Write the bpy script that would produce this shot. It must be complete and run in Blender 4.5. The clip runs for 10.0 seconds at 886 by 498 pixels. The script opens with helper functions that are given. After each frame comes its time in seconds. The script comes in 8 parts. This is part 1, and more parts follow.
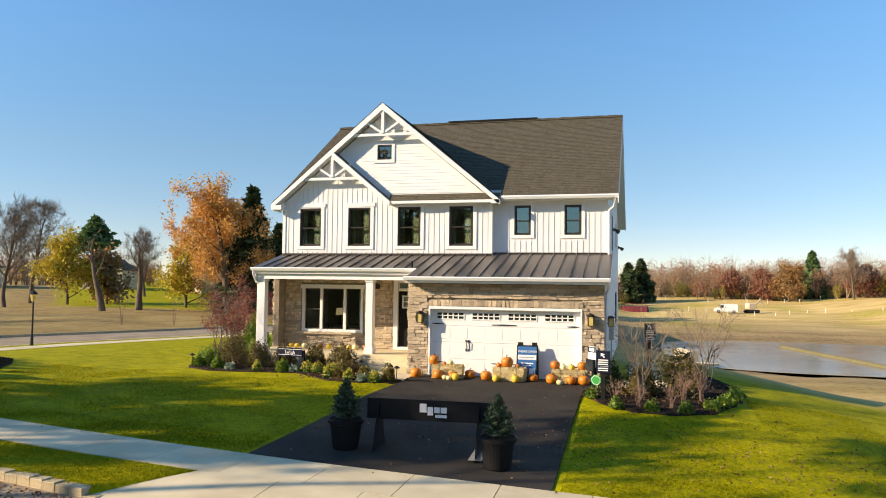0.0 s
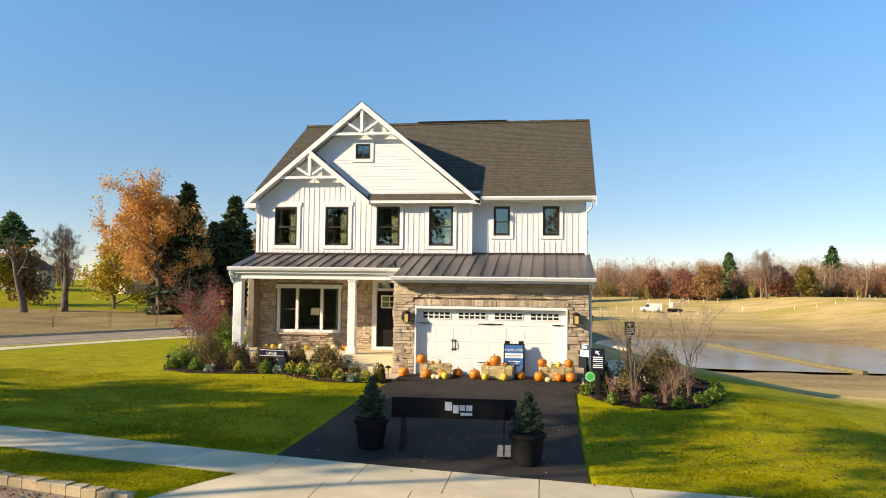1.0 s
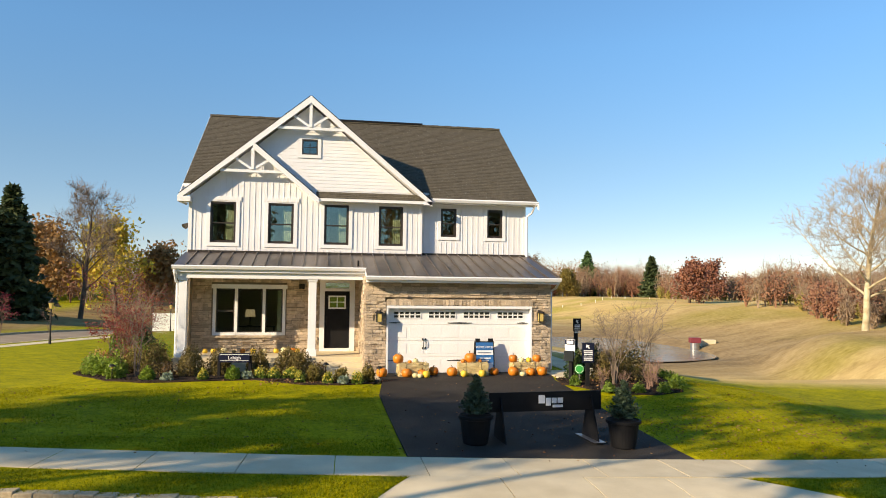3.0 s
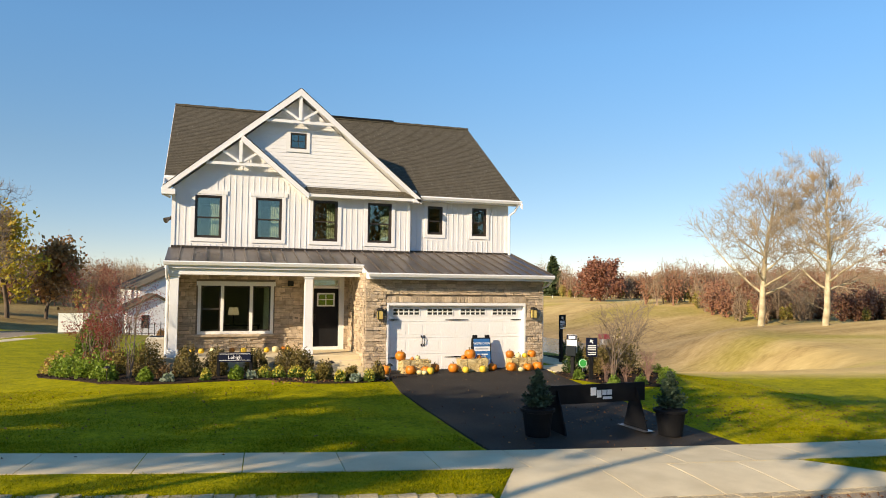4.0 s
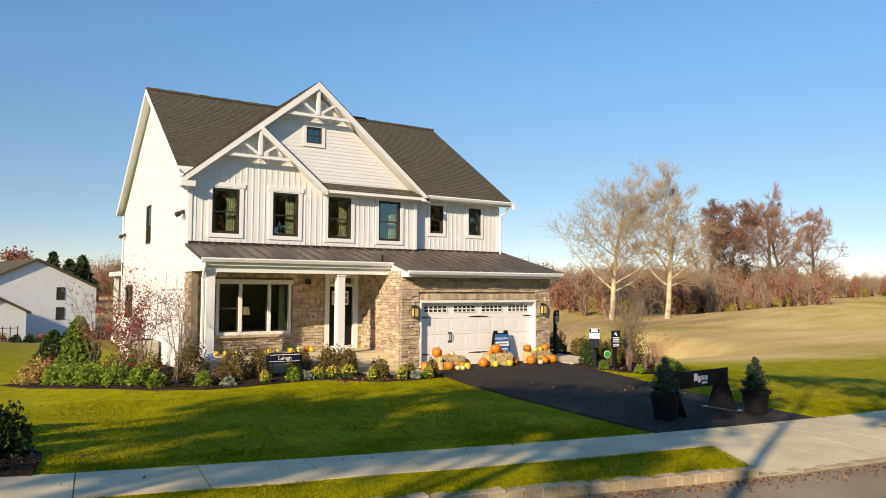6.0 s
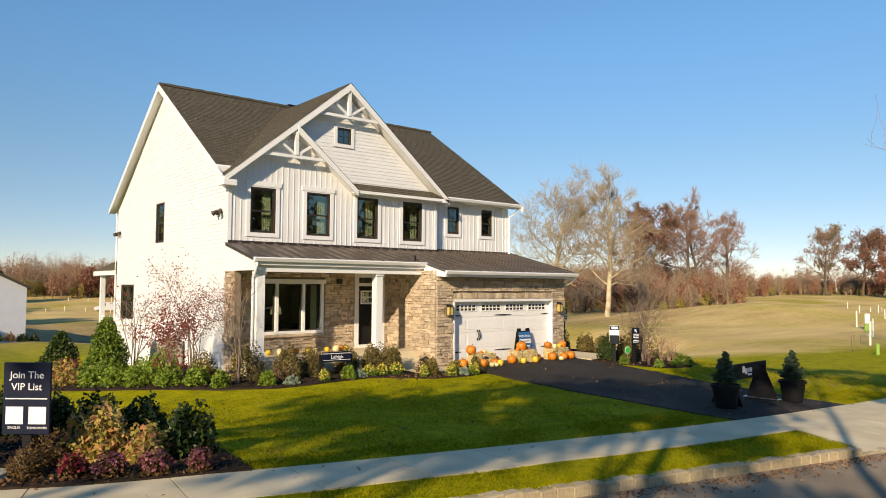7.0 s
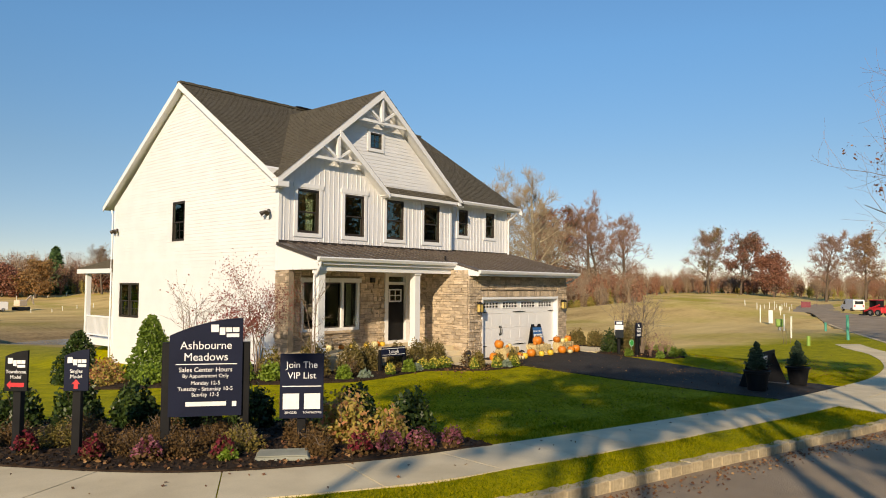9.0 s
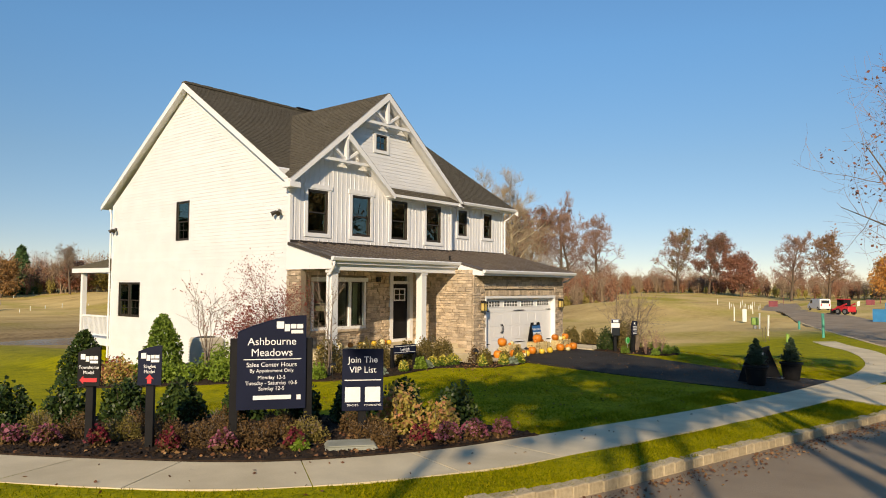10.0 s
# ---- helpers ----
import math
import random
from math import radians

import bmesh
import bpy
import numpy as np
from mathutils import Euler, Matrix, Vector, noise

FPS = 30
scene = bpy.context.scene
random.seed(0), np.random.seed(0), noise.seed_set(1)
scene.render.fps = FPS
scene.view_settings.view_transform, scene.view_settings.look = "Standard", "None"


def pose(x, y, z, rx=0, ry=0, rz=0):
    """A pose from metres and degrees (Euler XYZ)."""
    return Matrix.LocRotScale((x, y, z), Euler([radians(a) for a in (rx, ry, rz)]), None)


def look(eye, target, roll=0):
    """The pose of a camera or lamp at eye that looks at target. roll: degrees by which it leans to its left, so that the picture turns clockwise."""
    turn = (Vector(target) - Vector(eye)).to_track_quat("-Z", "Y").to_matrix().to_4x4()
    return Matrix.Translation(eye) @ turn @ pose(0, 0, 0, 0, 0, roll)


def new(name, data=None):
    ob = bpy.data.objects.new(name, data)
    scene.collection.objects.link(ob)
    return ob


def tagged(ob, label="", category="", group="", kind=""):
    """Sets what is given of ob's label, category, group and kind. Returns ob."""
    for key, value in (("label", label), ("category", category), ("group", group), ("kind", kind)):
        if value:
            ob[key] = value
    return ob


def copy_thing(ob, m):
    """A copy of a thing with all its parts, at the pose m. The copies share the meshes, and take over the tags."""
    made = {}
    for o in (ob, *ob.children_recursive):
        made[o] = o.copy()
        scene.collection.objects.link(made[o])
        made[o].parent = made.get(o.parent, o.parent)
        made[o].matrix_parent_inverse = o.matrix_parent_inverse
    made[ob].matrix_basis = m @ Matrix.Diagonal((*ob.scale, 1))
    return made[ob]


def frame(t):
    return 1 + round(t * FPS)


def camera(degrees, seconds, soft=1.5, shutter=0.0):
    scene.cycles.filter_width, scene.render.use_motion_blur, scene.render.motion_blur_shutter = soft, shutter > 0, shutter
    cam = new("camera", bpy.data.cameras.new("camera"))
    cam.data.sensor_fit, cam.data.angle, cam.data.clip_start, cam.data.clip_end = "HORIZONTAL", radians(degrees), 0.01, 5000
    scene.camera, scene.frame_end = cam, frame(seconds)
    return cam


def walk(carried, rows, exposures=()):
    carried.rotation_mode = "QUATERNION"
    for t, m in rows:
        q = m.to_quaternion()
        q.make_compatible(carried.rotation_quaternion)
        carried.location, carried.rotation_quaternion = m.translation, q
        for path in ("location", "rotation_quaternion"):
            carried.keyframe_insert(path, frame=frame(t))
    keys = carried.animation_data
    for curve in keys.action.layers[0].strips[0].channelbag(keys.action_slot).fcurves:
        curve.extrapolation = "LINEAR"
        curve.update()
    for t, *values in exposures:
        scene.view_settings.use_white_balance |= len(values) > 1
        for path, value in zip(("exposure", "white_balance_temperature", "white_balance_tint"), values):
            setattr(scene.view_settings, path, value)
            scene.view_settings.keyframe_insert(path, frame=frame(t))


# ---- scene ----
cam = camera(63.8, 10.0, 1.0)
METRES, EYE, TILT, LEAN, TURN = 29.14, 2.99, 0.0, 0.0, 14.5
ROWS = [
    (0.0, 0.0, 0.0, 0.0, -0.03, 2.72, -0.69),
    (0.5, -0.0246, -0.0012, -0.0004, -2.26, 2.74, -0.68),
    (1.0, -0.0672, -0.0017, -0.0013, -5.94, 2.8, -0.68),
    (1.5, -0.1222, 0.0014, -0.002, -10.35, 2.88, -0.66),
    (2.0, -0.1795, 0.0105, -0.0031, -15.06, 2.95, -0.65),
    (2.5, -0.2355, 0.0257, -0.004, -19.9, 3.04, -0.63),
    (4.0, -0.3942, 0.0962, -0.0087, -32.76, 3.11, -0.63),
    (4.5, -0.4456, 0.1279, -0.0098, -36.72, 3.1, -0.56),
    (5.0, -0.495, 0.1622, -0.0101, -40.55, 3.12, -0.49),
    (5.5, -0.5398, 0.1943, -0.011, -43.82, 3.11, -0.42),
    (7.0, -0.689, 0.3182, -0.0124, -53.56, 3.09, -0.33),
    (7.5, -0.7366, 0.357, -0.0129, -56.57, 3.07, -0.34),
    (8.0, -0.7771, 0.3914, -0.0133, -59.24, 3.06, -0.34),
    (8.5, -0.8024, 0.4131, -0.0133, -60.88, 3.04, -0.36),
    (9.0, -0.8203, 0.4284, -0.0134, -62.07, 3.03, -0.38),
    (9.5, -0.8385, 0.443, -0.014, -63.26, 3.03, -0.38),
    (10.0, -0.8564, 0.458, -0.0144, -64.45, 3.03, -0.37),
]
walk(cam, [(t, pose(6.213, -22.507, EYE, TILT, LEAN, TURN) @ pose(METRES * x, METRES * y, METRES * z, 90 + pitch, roll, yaw)) for t, x, y, z, yaw, pitch, roll in ROWS],
     exposures=[(t, e, 8500, 14) for t, e in ((0.0, 0.62), (2.5, 0.54), (4.5, 0.39), (5.5, 0.32), (7.5, 0.12), (10.0, -0.05))])

# ---- daylight ----
SUN_FROM = Vector((-1.8, -1.0, 0.87)).normalized()
world = bpy.data.worlds.new("sky")
scene.world = world
world.use_nodes = True
wn = world.node_tree.nodes
sky = wn.new("ShaderNodeTexSky")
sky.sky_type = "NISHITA"
sky.sun_disc = False
sky.sun_elevation = math.asin(SUN_FROM.z)
sky.sun_rotation = math.atan2(SUN_FROM.x, SUN_FROM.y)
sky.air_density, sky.dust_density, sky.ozone_density = 0.6, 0.0, 4.0
clear_air = wn.new("ShaderNodeHueSaturation")
clear_air.inputs["Saturation"].default_value = 1.13
world.node_tree.links.new(sky.outputs[0], clear_air.inputs["Color"])
# haze: the sky dims smoothly towards the horizon
aloft = wn.new("ShaderNodeTexCoord")
height = wn.new("ShaderNodeSeparateXYZ")
haze = wn.new("ShaderNodeValToRGB")
for stop_i, (stop_p, stop_v) in enumerate(((0.0, (0.46, 0.365, 0.33)), (0.06, (0.54, 0.43, 0.375)), (0.17, (0.69, 0.59, 0.49)), (0.32, (0.78, 0.83, 0.74)), (0.55, (0.93, 1.0, 0.93)))):
    stop_e = haze.color_ramp.elements[stop_i] if stop_i < 2 else haze.color_ramp.elements.new(stop_p)
    stop_e.position, stop_e.color = stop_p, (*stop_v, 1)
dimmed = wn.new("ShaderNodeMix")
dimmed.data_type, dimmed.blend_type = "RGBA", "MULTIPLY"
dimmed.inputs[0].default_value = 1.0
world.node_tree.links.new(aloft.outputs["Generated"], height.inputs[0])
world.node_tree.links.new(height.outputs[2], haze.inputs[0])
world.node_tree.links.new(clear_air.outputs[0], dimmed.inputs[6])
world.node_tree.links.new(haze.outputs[0], dimmed.inputs[7])
world.node_tree.links.new(dimmed.outputs[2], wn["Background"].inputs[0])
wn["Background"].inputs[1].default_value = 0.275
sun = new("sun", bpy.data.lights.new("sun", "SUN"))
sun.data.energy, sun.data.angle, sun.data.color = 5.0, radians(0.55), (1.0, 0.925, 0.78)
sun.matrix_world = look(SUN_FROM * 200, (0, 0, 0))


# ---- materials ----
def nodes_of(name):
    m = bpy.data.materials.new(name)
    m.use_nodes = True
    t = m.node_tree
    return m, t.nodes, t.links, t.nodes["Principled BSDF"]


def ramp(n, stops):
    r = n.new("ShaderNodeValToRGB")
    while len(r.color_ramp.elements) < len(stops):
        r.color_ramp.elements.new(0.5)
    for e, (p, c) in zip(r.color_ramp.elements, stops):
        e.position, e.color = p, (*c, 1)
    return r


def surf(name, c1, c2, scale=3.0, rough=0.7, bump=0.2, bscale=30.0, metal=0.0, vary=0.0, by="object", stretch=(1, 1, 1), big=0.0):
    """A surface with two scales of noise: c1 to c2 in patches of 1/scale metres, relief at bscale, vary by piece."""
    m, n, l, p = nodes_of(name)
    co = n.new("ShaderNodeTexCoord")
    mp = n.new("ShaderNodeMapping")
    mp.inputs["Scale"].default_value = stretch
    l.new(co.outputs["Object"], mp.inputs[0])
    a = n.new("ShaderNodeTexNoise")
    a.inputs["Scale"].default_value, a.inputs["Detail"].default_value = scale, 6
    b = n.new("ShaderNodeTexNoise")
    b.inputs["Scale"].default_value, b.inputs["Detail"].default_value = bscale, 4
    l.new(mp.outputs[0], a.inputs["Vector"])
    l.new(mp.outputs[0], b.inputs["Vector"])
    r = ramp(n, [(0.3, c1), (0.7, c2)])
    l.new(a.outputs[0], r.inputs[0])
    h = n.new("ShaderNodeHueSaturation")
    l.new(r.outputs[0], h.inputs["Color"])
    f = n.new("ShaderNodeMapRange")
    f.inputs["To Min"].default_value, f.inputs["To Max"].default_value = 0.88, 1.12
    l.new(b.outputs[0], f.inputs["Value"])
    val = f.outputs[0]
    if vary:
        src = n.new("ShaderNodeObjectInfo") if by == "object" else n.new("ShaderNodeNewGeometry")
        q = n.new("ShaderNodeMapRange")
        q.inputs["To Min"].default_value, q.inputs["To Max"].default_value = 1 - vary, 1 + vary
        l.new(src.outputs["Random" if by == "object" else "Random Per Island"], q.inputs["Value"])
        k = n.new("ShaderNodeMath")
        k.operation = "MULTIPLY"
        l.new(val, k.inputs[0])
        l.new(q.outputs[0], k.inputs[1])
        val = k.outputs[0]
    l.new(val, h.inputs["Value"])
    l.new(h.outputs[0], p.inputs["Base Color"])
    p.inputs["Roughness"].default_value, p.inputs["Metallic"].default_value = rough, metal
    if bump:
        u = n.new("ShaderNodeBump")
        u.inputs["Strength"].default_value, u.inputs["Distance"].default_value = bump, 0.02
        l.new(b.outputs[0], u.inputs["Height"])
        l.new(u.outputs[0], p.inputs["Normal"])
    return m


def leafy(name, stops, rough=0.6, through_light=0.3):
    """Leaves: one colour of the row for each leaf, some light through the blade."""
    m, n, l, p = nodes_of(name)
    g = n.new("ShaderNodeNewGeometry")
    r = ramp(n, [(i / max(1, len(stops) - 1), c) for i, c in enumerate(stops)])
    l.new(g.outputs["Random Per Island"], r.inputs[0])
    l.new(r.outputs[0], p.inputs["Base Color"])
    p.inputs["Roughness"].default_value = rough
    p.inputs["Specular IOR Level"].default_value = 0.25
    t = n.new("ShaderNodeBsdfTranslucent")
    l.new(r.outputs[0], t.inputs[0])
    x = n.new("ShaderNodeMixShader")
    x.inputs[0].default_value = through_light
    l.new(p.outputs[0], x.inputs[1])
    l.new(t.outputs[0], x.inputs[2])
    l.new(x.outputs[0], n["Material Output"].inputs[0])
    return m


def glass_sheet(name, tint, boost, ior=1.6):
    m, n, l, p = nodes_of(name)
    n.remove(p)
    a, b, f, x = (n.new("ShaderNode" + k) for k in ("BsdfTransparent", "BsdfGlossy", "Fresnel", "MixShader"))
    a.inputs[0].default_value = (*tint, 1)
    b.inputs["Roughness"].default_value = 0.015
    b.inputs["Color"].default_value = (0.74, 0.95, 0.88, 1)
    k = n.new("ShaderNodeMath")
    k.operation, k.use_clamp = "MULTIPLY_ADD", True
    k.inputs[1].default_value, k.inputs[2].default_value = 1.0, boost
    f.inputs[0].default_value = ior
    ns = n.new("ShaderNodeTexNoise")
    ns.inputs["Scale"].default_value = 1.3
    bu = n.new("ShaderNodeBump")
    bu.inputs["Strength"].default_value, bu.inputs["Distance"].default_value = 0.02, 0.05
    l.new(ns.outputs[0], bu.inputs["Height"])
    l.new(bu.outputs[0], b.inputs["Normal"])
    l.new(f.outputs[0], k.inputs[0])
    l.new(k.outputs[0], x.inputs[0])
    l.new(a.outputs[0], x.inputs[1])
    l.new(b.outputs[0], x.inputs[2])
    l.new(x.outputs[0], n["Material Output"].inputs[0])
    return m


def ground_surface():
    """Green lawn round the house, straw-coloured mown field beyond, bare soil round the pond."""
    m, n, l, p = nodes_of("lawn_and_field")
    co = n.new("ShaderNodeNewGeometry")

    def noise_at(scale, detail=5):
        t = n.new("ShaderNodeTexNoise")
        t.inputs["Scale"].default_value, t.inputs["Detail"].default_value = scale, detail
        l.new(co.outputs["Position"], t.inputs["Vector"])
        return t.outputs[0]

    def mixc(f, a, b):
        x = n.new("ShaderNodeMix")
        x.data_type = "RGBA"
        l.new(f, x.inputs[0])
        l.new(a, x.inputs[6])
        l.new(b, x.inputs[7])
        return x.outputs[2]

    def calc(op, a, b):
        x = n.new("ShaderNodeMath")
        x.operation = op
        for i, v in enumerate((a, b)):
            if isinstance(v, (int, float)):
                x.inputs[i].default_value = v
            else:
                l.new(v, x.inputs[i])
        return x.outputs[0]

    fine, tuft, mid, wide = noise_at(38, 7), noise_at(8.5, 4), noise_at(1.6), noise_at(0.16)
    lawn = ramp(n, [(0.36, (0.11, 0.115, 0.002)), (0.5, (0.28, 0.265, 0.004)), (0.64, (0.46, 0.38, 0.008))])
    l.new(calc("ADD", calc("MULTIPLY", fine, 0.35), calc("ADD", calc("MULTIPLY", tuft, 0.35), calc("MULTIPLY", mid, 0.3))), lawn.inputs[0])
    straw = ramp(n, [(0.36, (0.16, 0.105, 0.042)), (0.5, (0.29, 0.2, 0.08)), (0.64, (0.4, 0.295, 0.12))])
    l.new(calc("ADD", calc("MULTIPLY", fine, 0.3), calc("ADD", calc("MULTIPLY", mid, 0.3), calc("MULTIPLY", wide, 0.4))), straw.inputs[0])
    pale = ramp(n, [(0.36, (0.33, 0.215, 0.08)), (0.46, (0.56, 0.385, 0.15)), (0.56, (0.68, 0.49, 0.2)), (0.66, (0.78, 0.6, 0.28))])
    # swaths left by the graders, long across the slope
    swath = n.new("ShaderNodeMapping")
    swath.inputs["Rotation"].default_value[2] = radians(-20)
    swath.inputs["Scale"].default_value = (0.03, 0.32, 1.0)
    l.new(co.outputs["Position"], swath.inputs[0])
    streak = n.new("ShaderNodeTexNoise")
    streak.inputs["Scale"].default_value, streak.inputs["Detail"].default_value = 1.0, 6
    l.new(swath.outputs[0], streak.inputs["Vector"])
    l.new(calc("ADD", calc("MULTIPLY", fine, 0.22), calc("ADD", calc("MULTIPLY", mid, 0.18), calc("ADD", calc("MULTIPLY", noise_at(0.07, 5), 0.25), calc("MULTIPLY", streak.outputs[0], 0.35)))), pale.inputs[0])
    weeds = ramp(n, [(0.3, (0.32, 0.26, 0.035)), (0.7, (0.5, 0.4, 0.09))])
    l.new(mid, weeds.inputs[0])
    patch = ramp(n, [(0.5, (0, 0, 0)), (0.66, (1, 1, 1))])
    l.new(noise_at(0.045, 3), patch.inputs[0])
    sep = n.new("ShaderNodeSeparateXYZ")
    l.new(co.outputs["Position"], sep.inputs[0])
    x, y = sep.outputs[0], sep.outputs[1]
    # the field on the right is mown paler than the verge beyond the side street
    mown = n.new("ShaderNodeMapRange")
    mown.inputs["From Min"].default_value, mown.inputs["From Max"].default_value = -15.0, 12.0
    l.new(x, mown.inputs["Value"])
    field = mixc(calc("MULTIPLY", patch.outputs[0], mown.outputs[0]), mixc(mown.outputs[0], straw.outputs[0], pale.outputs[0]), weeds.outputs[0])
    # the sown lawn: x from -23 to 24, y below 21 on the street side, below 4 to 10 beside the pond
    wob = calc("MULTIPLY", calc("SUBTRACT", noise_at(0.35, 4), 0.5), 3.0)
    edge_y = calc("SUBTRACT", calc("SUBTRACT", 64.0, calc("MULTIPLY", calc("MAXIMUM", calc("ADD", x, 9.0), 0.0), 4.5)), y)
    edge_x = calc("MINIMUM", calc("ADD", x, 28.5), calc("SUBTRACT", 46.0, x))
    inside = calc("ADD", calc("MINIMUM", calc("MAXIMUM", edge_y, calc("SUBTRACT", calc("SUBTRACT", 5.5, calc("MULTIPLY", calc("MAXIMUM", calc("SUBTRACT", x, 10.0), 0.0), 0.33)), y)), edge_x), wob)
    rng = n.new("ShaderNodeMapRange")
    rng.inputs["From Min"].default_value, rng.inputs["From Max"].default_value = -2.0, 2.0
    l.new(inside, rng.inputs["Value"])
    # a green park lawn far beyond the side street
    park = n.new("ShaderNodeMapRange")
    park.inputs["From Min"].default_value, park.inputs["From Max"].default_value = -2.0, 2.0
    past = calc("ADD", calc("SUBTRACT", x, 6.0), calc("MULTIPLY", calc("ADD", y, 22.0), 0.93))
    l.new(calc("ADD", calc("MINIMUM", calc("SUBTRACT", y, 64.0), past), calc("MULTIPLY", wob, 2.0)), park.inputs["Value"])
    far_left = n.new("ShaderNodeMapRange")
    far_left.inputs["From Min"].default_value, far_left.inputs["From Max"].default_value = -40.0, -48.0
    l.new(x, far_left.inputs["Value"])
    green = calc("MAXIMUM", rng.outputs[0], calc("MULTIPLY", park.outputs[0], far_left.outputs[0]))
    # bare soil at the water's edge
    dx, dy = (calc("POWER", calc("DIVIDE", calc("ABSOLUTE", calc("SUBTRACT", v, c), 0.0), h), 3.5) for v, c, h in ((x, 32.0, 21.0), (y, 81.5, 22.5)))
    e = calc("POWER", calc("ADD", dx, dy), 0.2857)
    mud = n.new("ShaderNodeMapRange")
    mud.inputs["From Min"].default_value, mud.inputs["From Max"].default_value = 2.8, 1.05
    l.new(calc("ADD", e, calc("MULTIPLY", wob, 0.06)), mud.inputs["Value"])
    soil = ramp(n, [(0.36, (0.15, 0.1, 0.05)), (0.5, (0.28, 0.195, 0.1)), (0.64, (0.38, 0.275, 0.145))])
    l.new(calc("ADD", calc("MULTIPLY", mid, 0.35), calc("ADD", calc("MULTIPLY", fine, 0.2), calc("MULTIPLY", streak.outputs[0], 0.45))), soil.inputs[0])
    col = mixc(mud.outputs[0], mixc(green, field, lawn.outputs[0]), soil.outputs[0])
    l.new(col, p.inputs["Base Color"])
    p.inputs["Roughness"].default_value = 0.95
    p.inputs["Specular IOR Level"].default_value = 0.1
    u = n.new("ShaderNodeBump")
    u.inputs["Strength"].default_value, u.inputs["Distance"].default_value = 0.3, 0.04
    l.new(fine, u.inputs["Height"])
    l.new(u.outputs[0], p.inputs["Normal"])
    return m


M_GROUND = ground_surface()
M_ASPHALT = surf("road_asphalt", (0.25, 0.19, 0.13), (0.38, 0.295, 0.205), 0.6, 0.95, 0.5, 90)
M_DRIVE = surf("fresh_asphalt", (0.028, 0.024, 0.02), (0.05, 0.043, 0.036), 0.8, 0.85, 0.5, 110)
M_CONCRETE = surf("concrete", (0.55, 0.455, 0.3), (0.7, 0.59, 0.4), 1.3, 0.9, 0.15, 60, vary=0.07)
M_BLOCK = surf("granite_block", (0.38, 0.3, 0.19), (0.54, 0.44, 0.29), 5, 0.9, 0.6, 22, vary=0.13)
M_MULCH = surf("dark_mulch", (0.02, 0.013, 0.009), (0.055, 0.036, 0.025), 9, 1.0, 1.0, 45)
M_WHITE = surf("white_siding", (0.71, 0.715, 0.725), (0.77, 0.775, 0.785), 1.2, 0.5, 0.06, 40, vary=0.015)
M_TRIM = surf("white_trim", (0.75, 0.755, 0.76), (0.8, 0.805, 0.81), 1.0, 0.45, 0.03, 30)
M_SOFFIT = surf("white_soffit", (0.76, 0.76, 0.75), (0.8, 0.8, 0.79), 1.0, 0.6, 0.03, 30)
M_DOORWHITE = surf("garage_door_white", (0.8, 0.8, 0.79), (0.84, 0.84, 0.83), 0.9, 0.42, 0.08, 60, stretch=(1, 1, 0.2))
M_SHINGLE = surf("asphalt_shingle", (0.06, 0.052, 0.038), (0.14, 0.122, 0.092), 22, 0.95, 0.6, 70, vary=0.13, by="island")
M_SEAM = surf("standing_seam_metal", (0.17, 0.14, 0.12), (0.21, 0.175, 0.15), 1.5, 0.42, 0.03, 12, metal=0.7, vary=0.05)
M_STONE = surf("ledge_stone", (0.42, 0.325, 0.23), (0.66, 0.535, 0.4), 7, 0.92, 0.9, 30, vary=0.26)
M_STONE_J = surf("ledge_stone_joined", (0.42, 0.325, 0.23), (0.66, 0.535, 0.4), 7, 0.92, 0.9, 30, vary=0.26, by="island")
M_MORTAR = surf("mortar", (0.2, 0.165, 0.125), (0.27, 0.225, 0.17), 5, 1.0, 0.4, 40)
M_BRONZE = surf("bronze_frame", (0.03, 0.023, 0.019), (0.042, 0.033, 0.027), 3, 0.4, 0.02, 30)
M_BLACK = surf("black_paint", (0.008, 0.008, 0.009), (0.014, 0.014, 0.015), 3, 0.6, 0.05, 40)
M_IRON = surf("black_iron", (0.015, 0.014, 0.013), (0.028, 0.026, 0.024), 9, 0.5, 0.15, 60, metal=0.5)
M_STEEL = surf("bare_steel", (0.4, 0.4, 0.4), (0.55, 0.55, 0.55), 5, 0.35, 0.05, 50, metal=0.9)
M_ROOM = surf("room_wall", (0.42, 0.38, 0.32), (0.5, 0.45, 0.38), 1, 0.9, 0.02, 20)
M_ROOMFLOOR = surf("room_floor", (0.12, 0.08, 0.05), (0.2, 0.13, 0.08), 2, 0.5, 0.05, 20, stretch=(1, 8, 1))
M_CURTAIN = surf("curtain", (0.7, 0.72, 0.5), (0.82, 0.84, 0.62), 3, 0.9, 0.1, 20)
M_SHADE = surf("lampshade", (0.6, 0.56, 0.47), (0.7, 0.66, 0.56), 6, 0.9, 0.1, 60)
M_SHADE.node_tree.nodes["Principled BSDF"].inputs["Emission Color"].default_value = (1.0, 0.8, 0.5, 1)
M_SHADE.node_tree.nodes["Principled BSDF"].inputs["Emission Strength"].default_value = 0.22
M_GLASS = glass_sheet("window_glass", (0.55, 0.6, 0.57), 0.14)
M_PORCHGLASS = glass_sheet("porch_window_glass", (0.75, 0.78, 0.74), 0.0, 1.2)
M_NAVY = surf("navy_sign", (0.006, 0.009, 0.024), (0.009, 0.013, 0.034), 2, 0.55, 0.04, 30)
M_BLUE = surf("blue_sign", (0.016, 0.11, 0.3), (0.022, 0.14, 0.36), 2, 0.45, 0.03, 30)
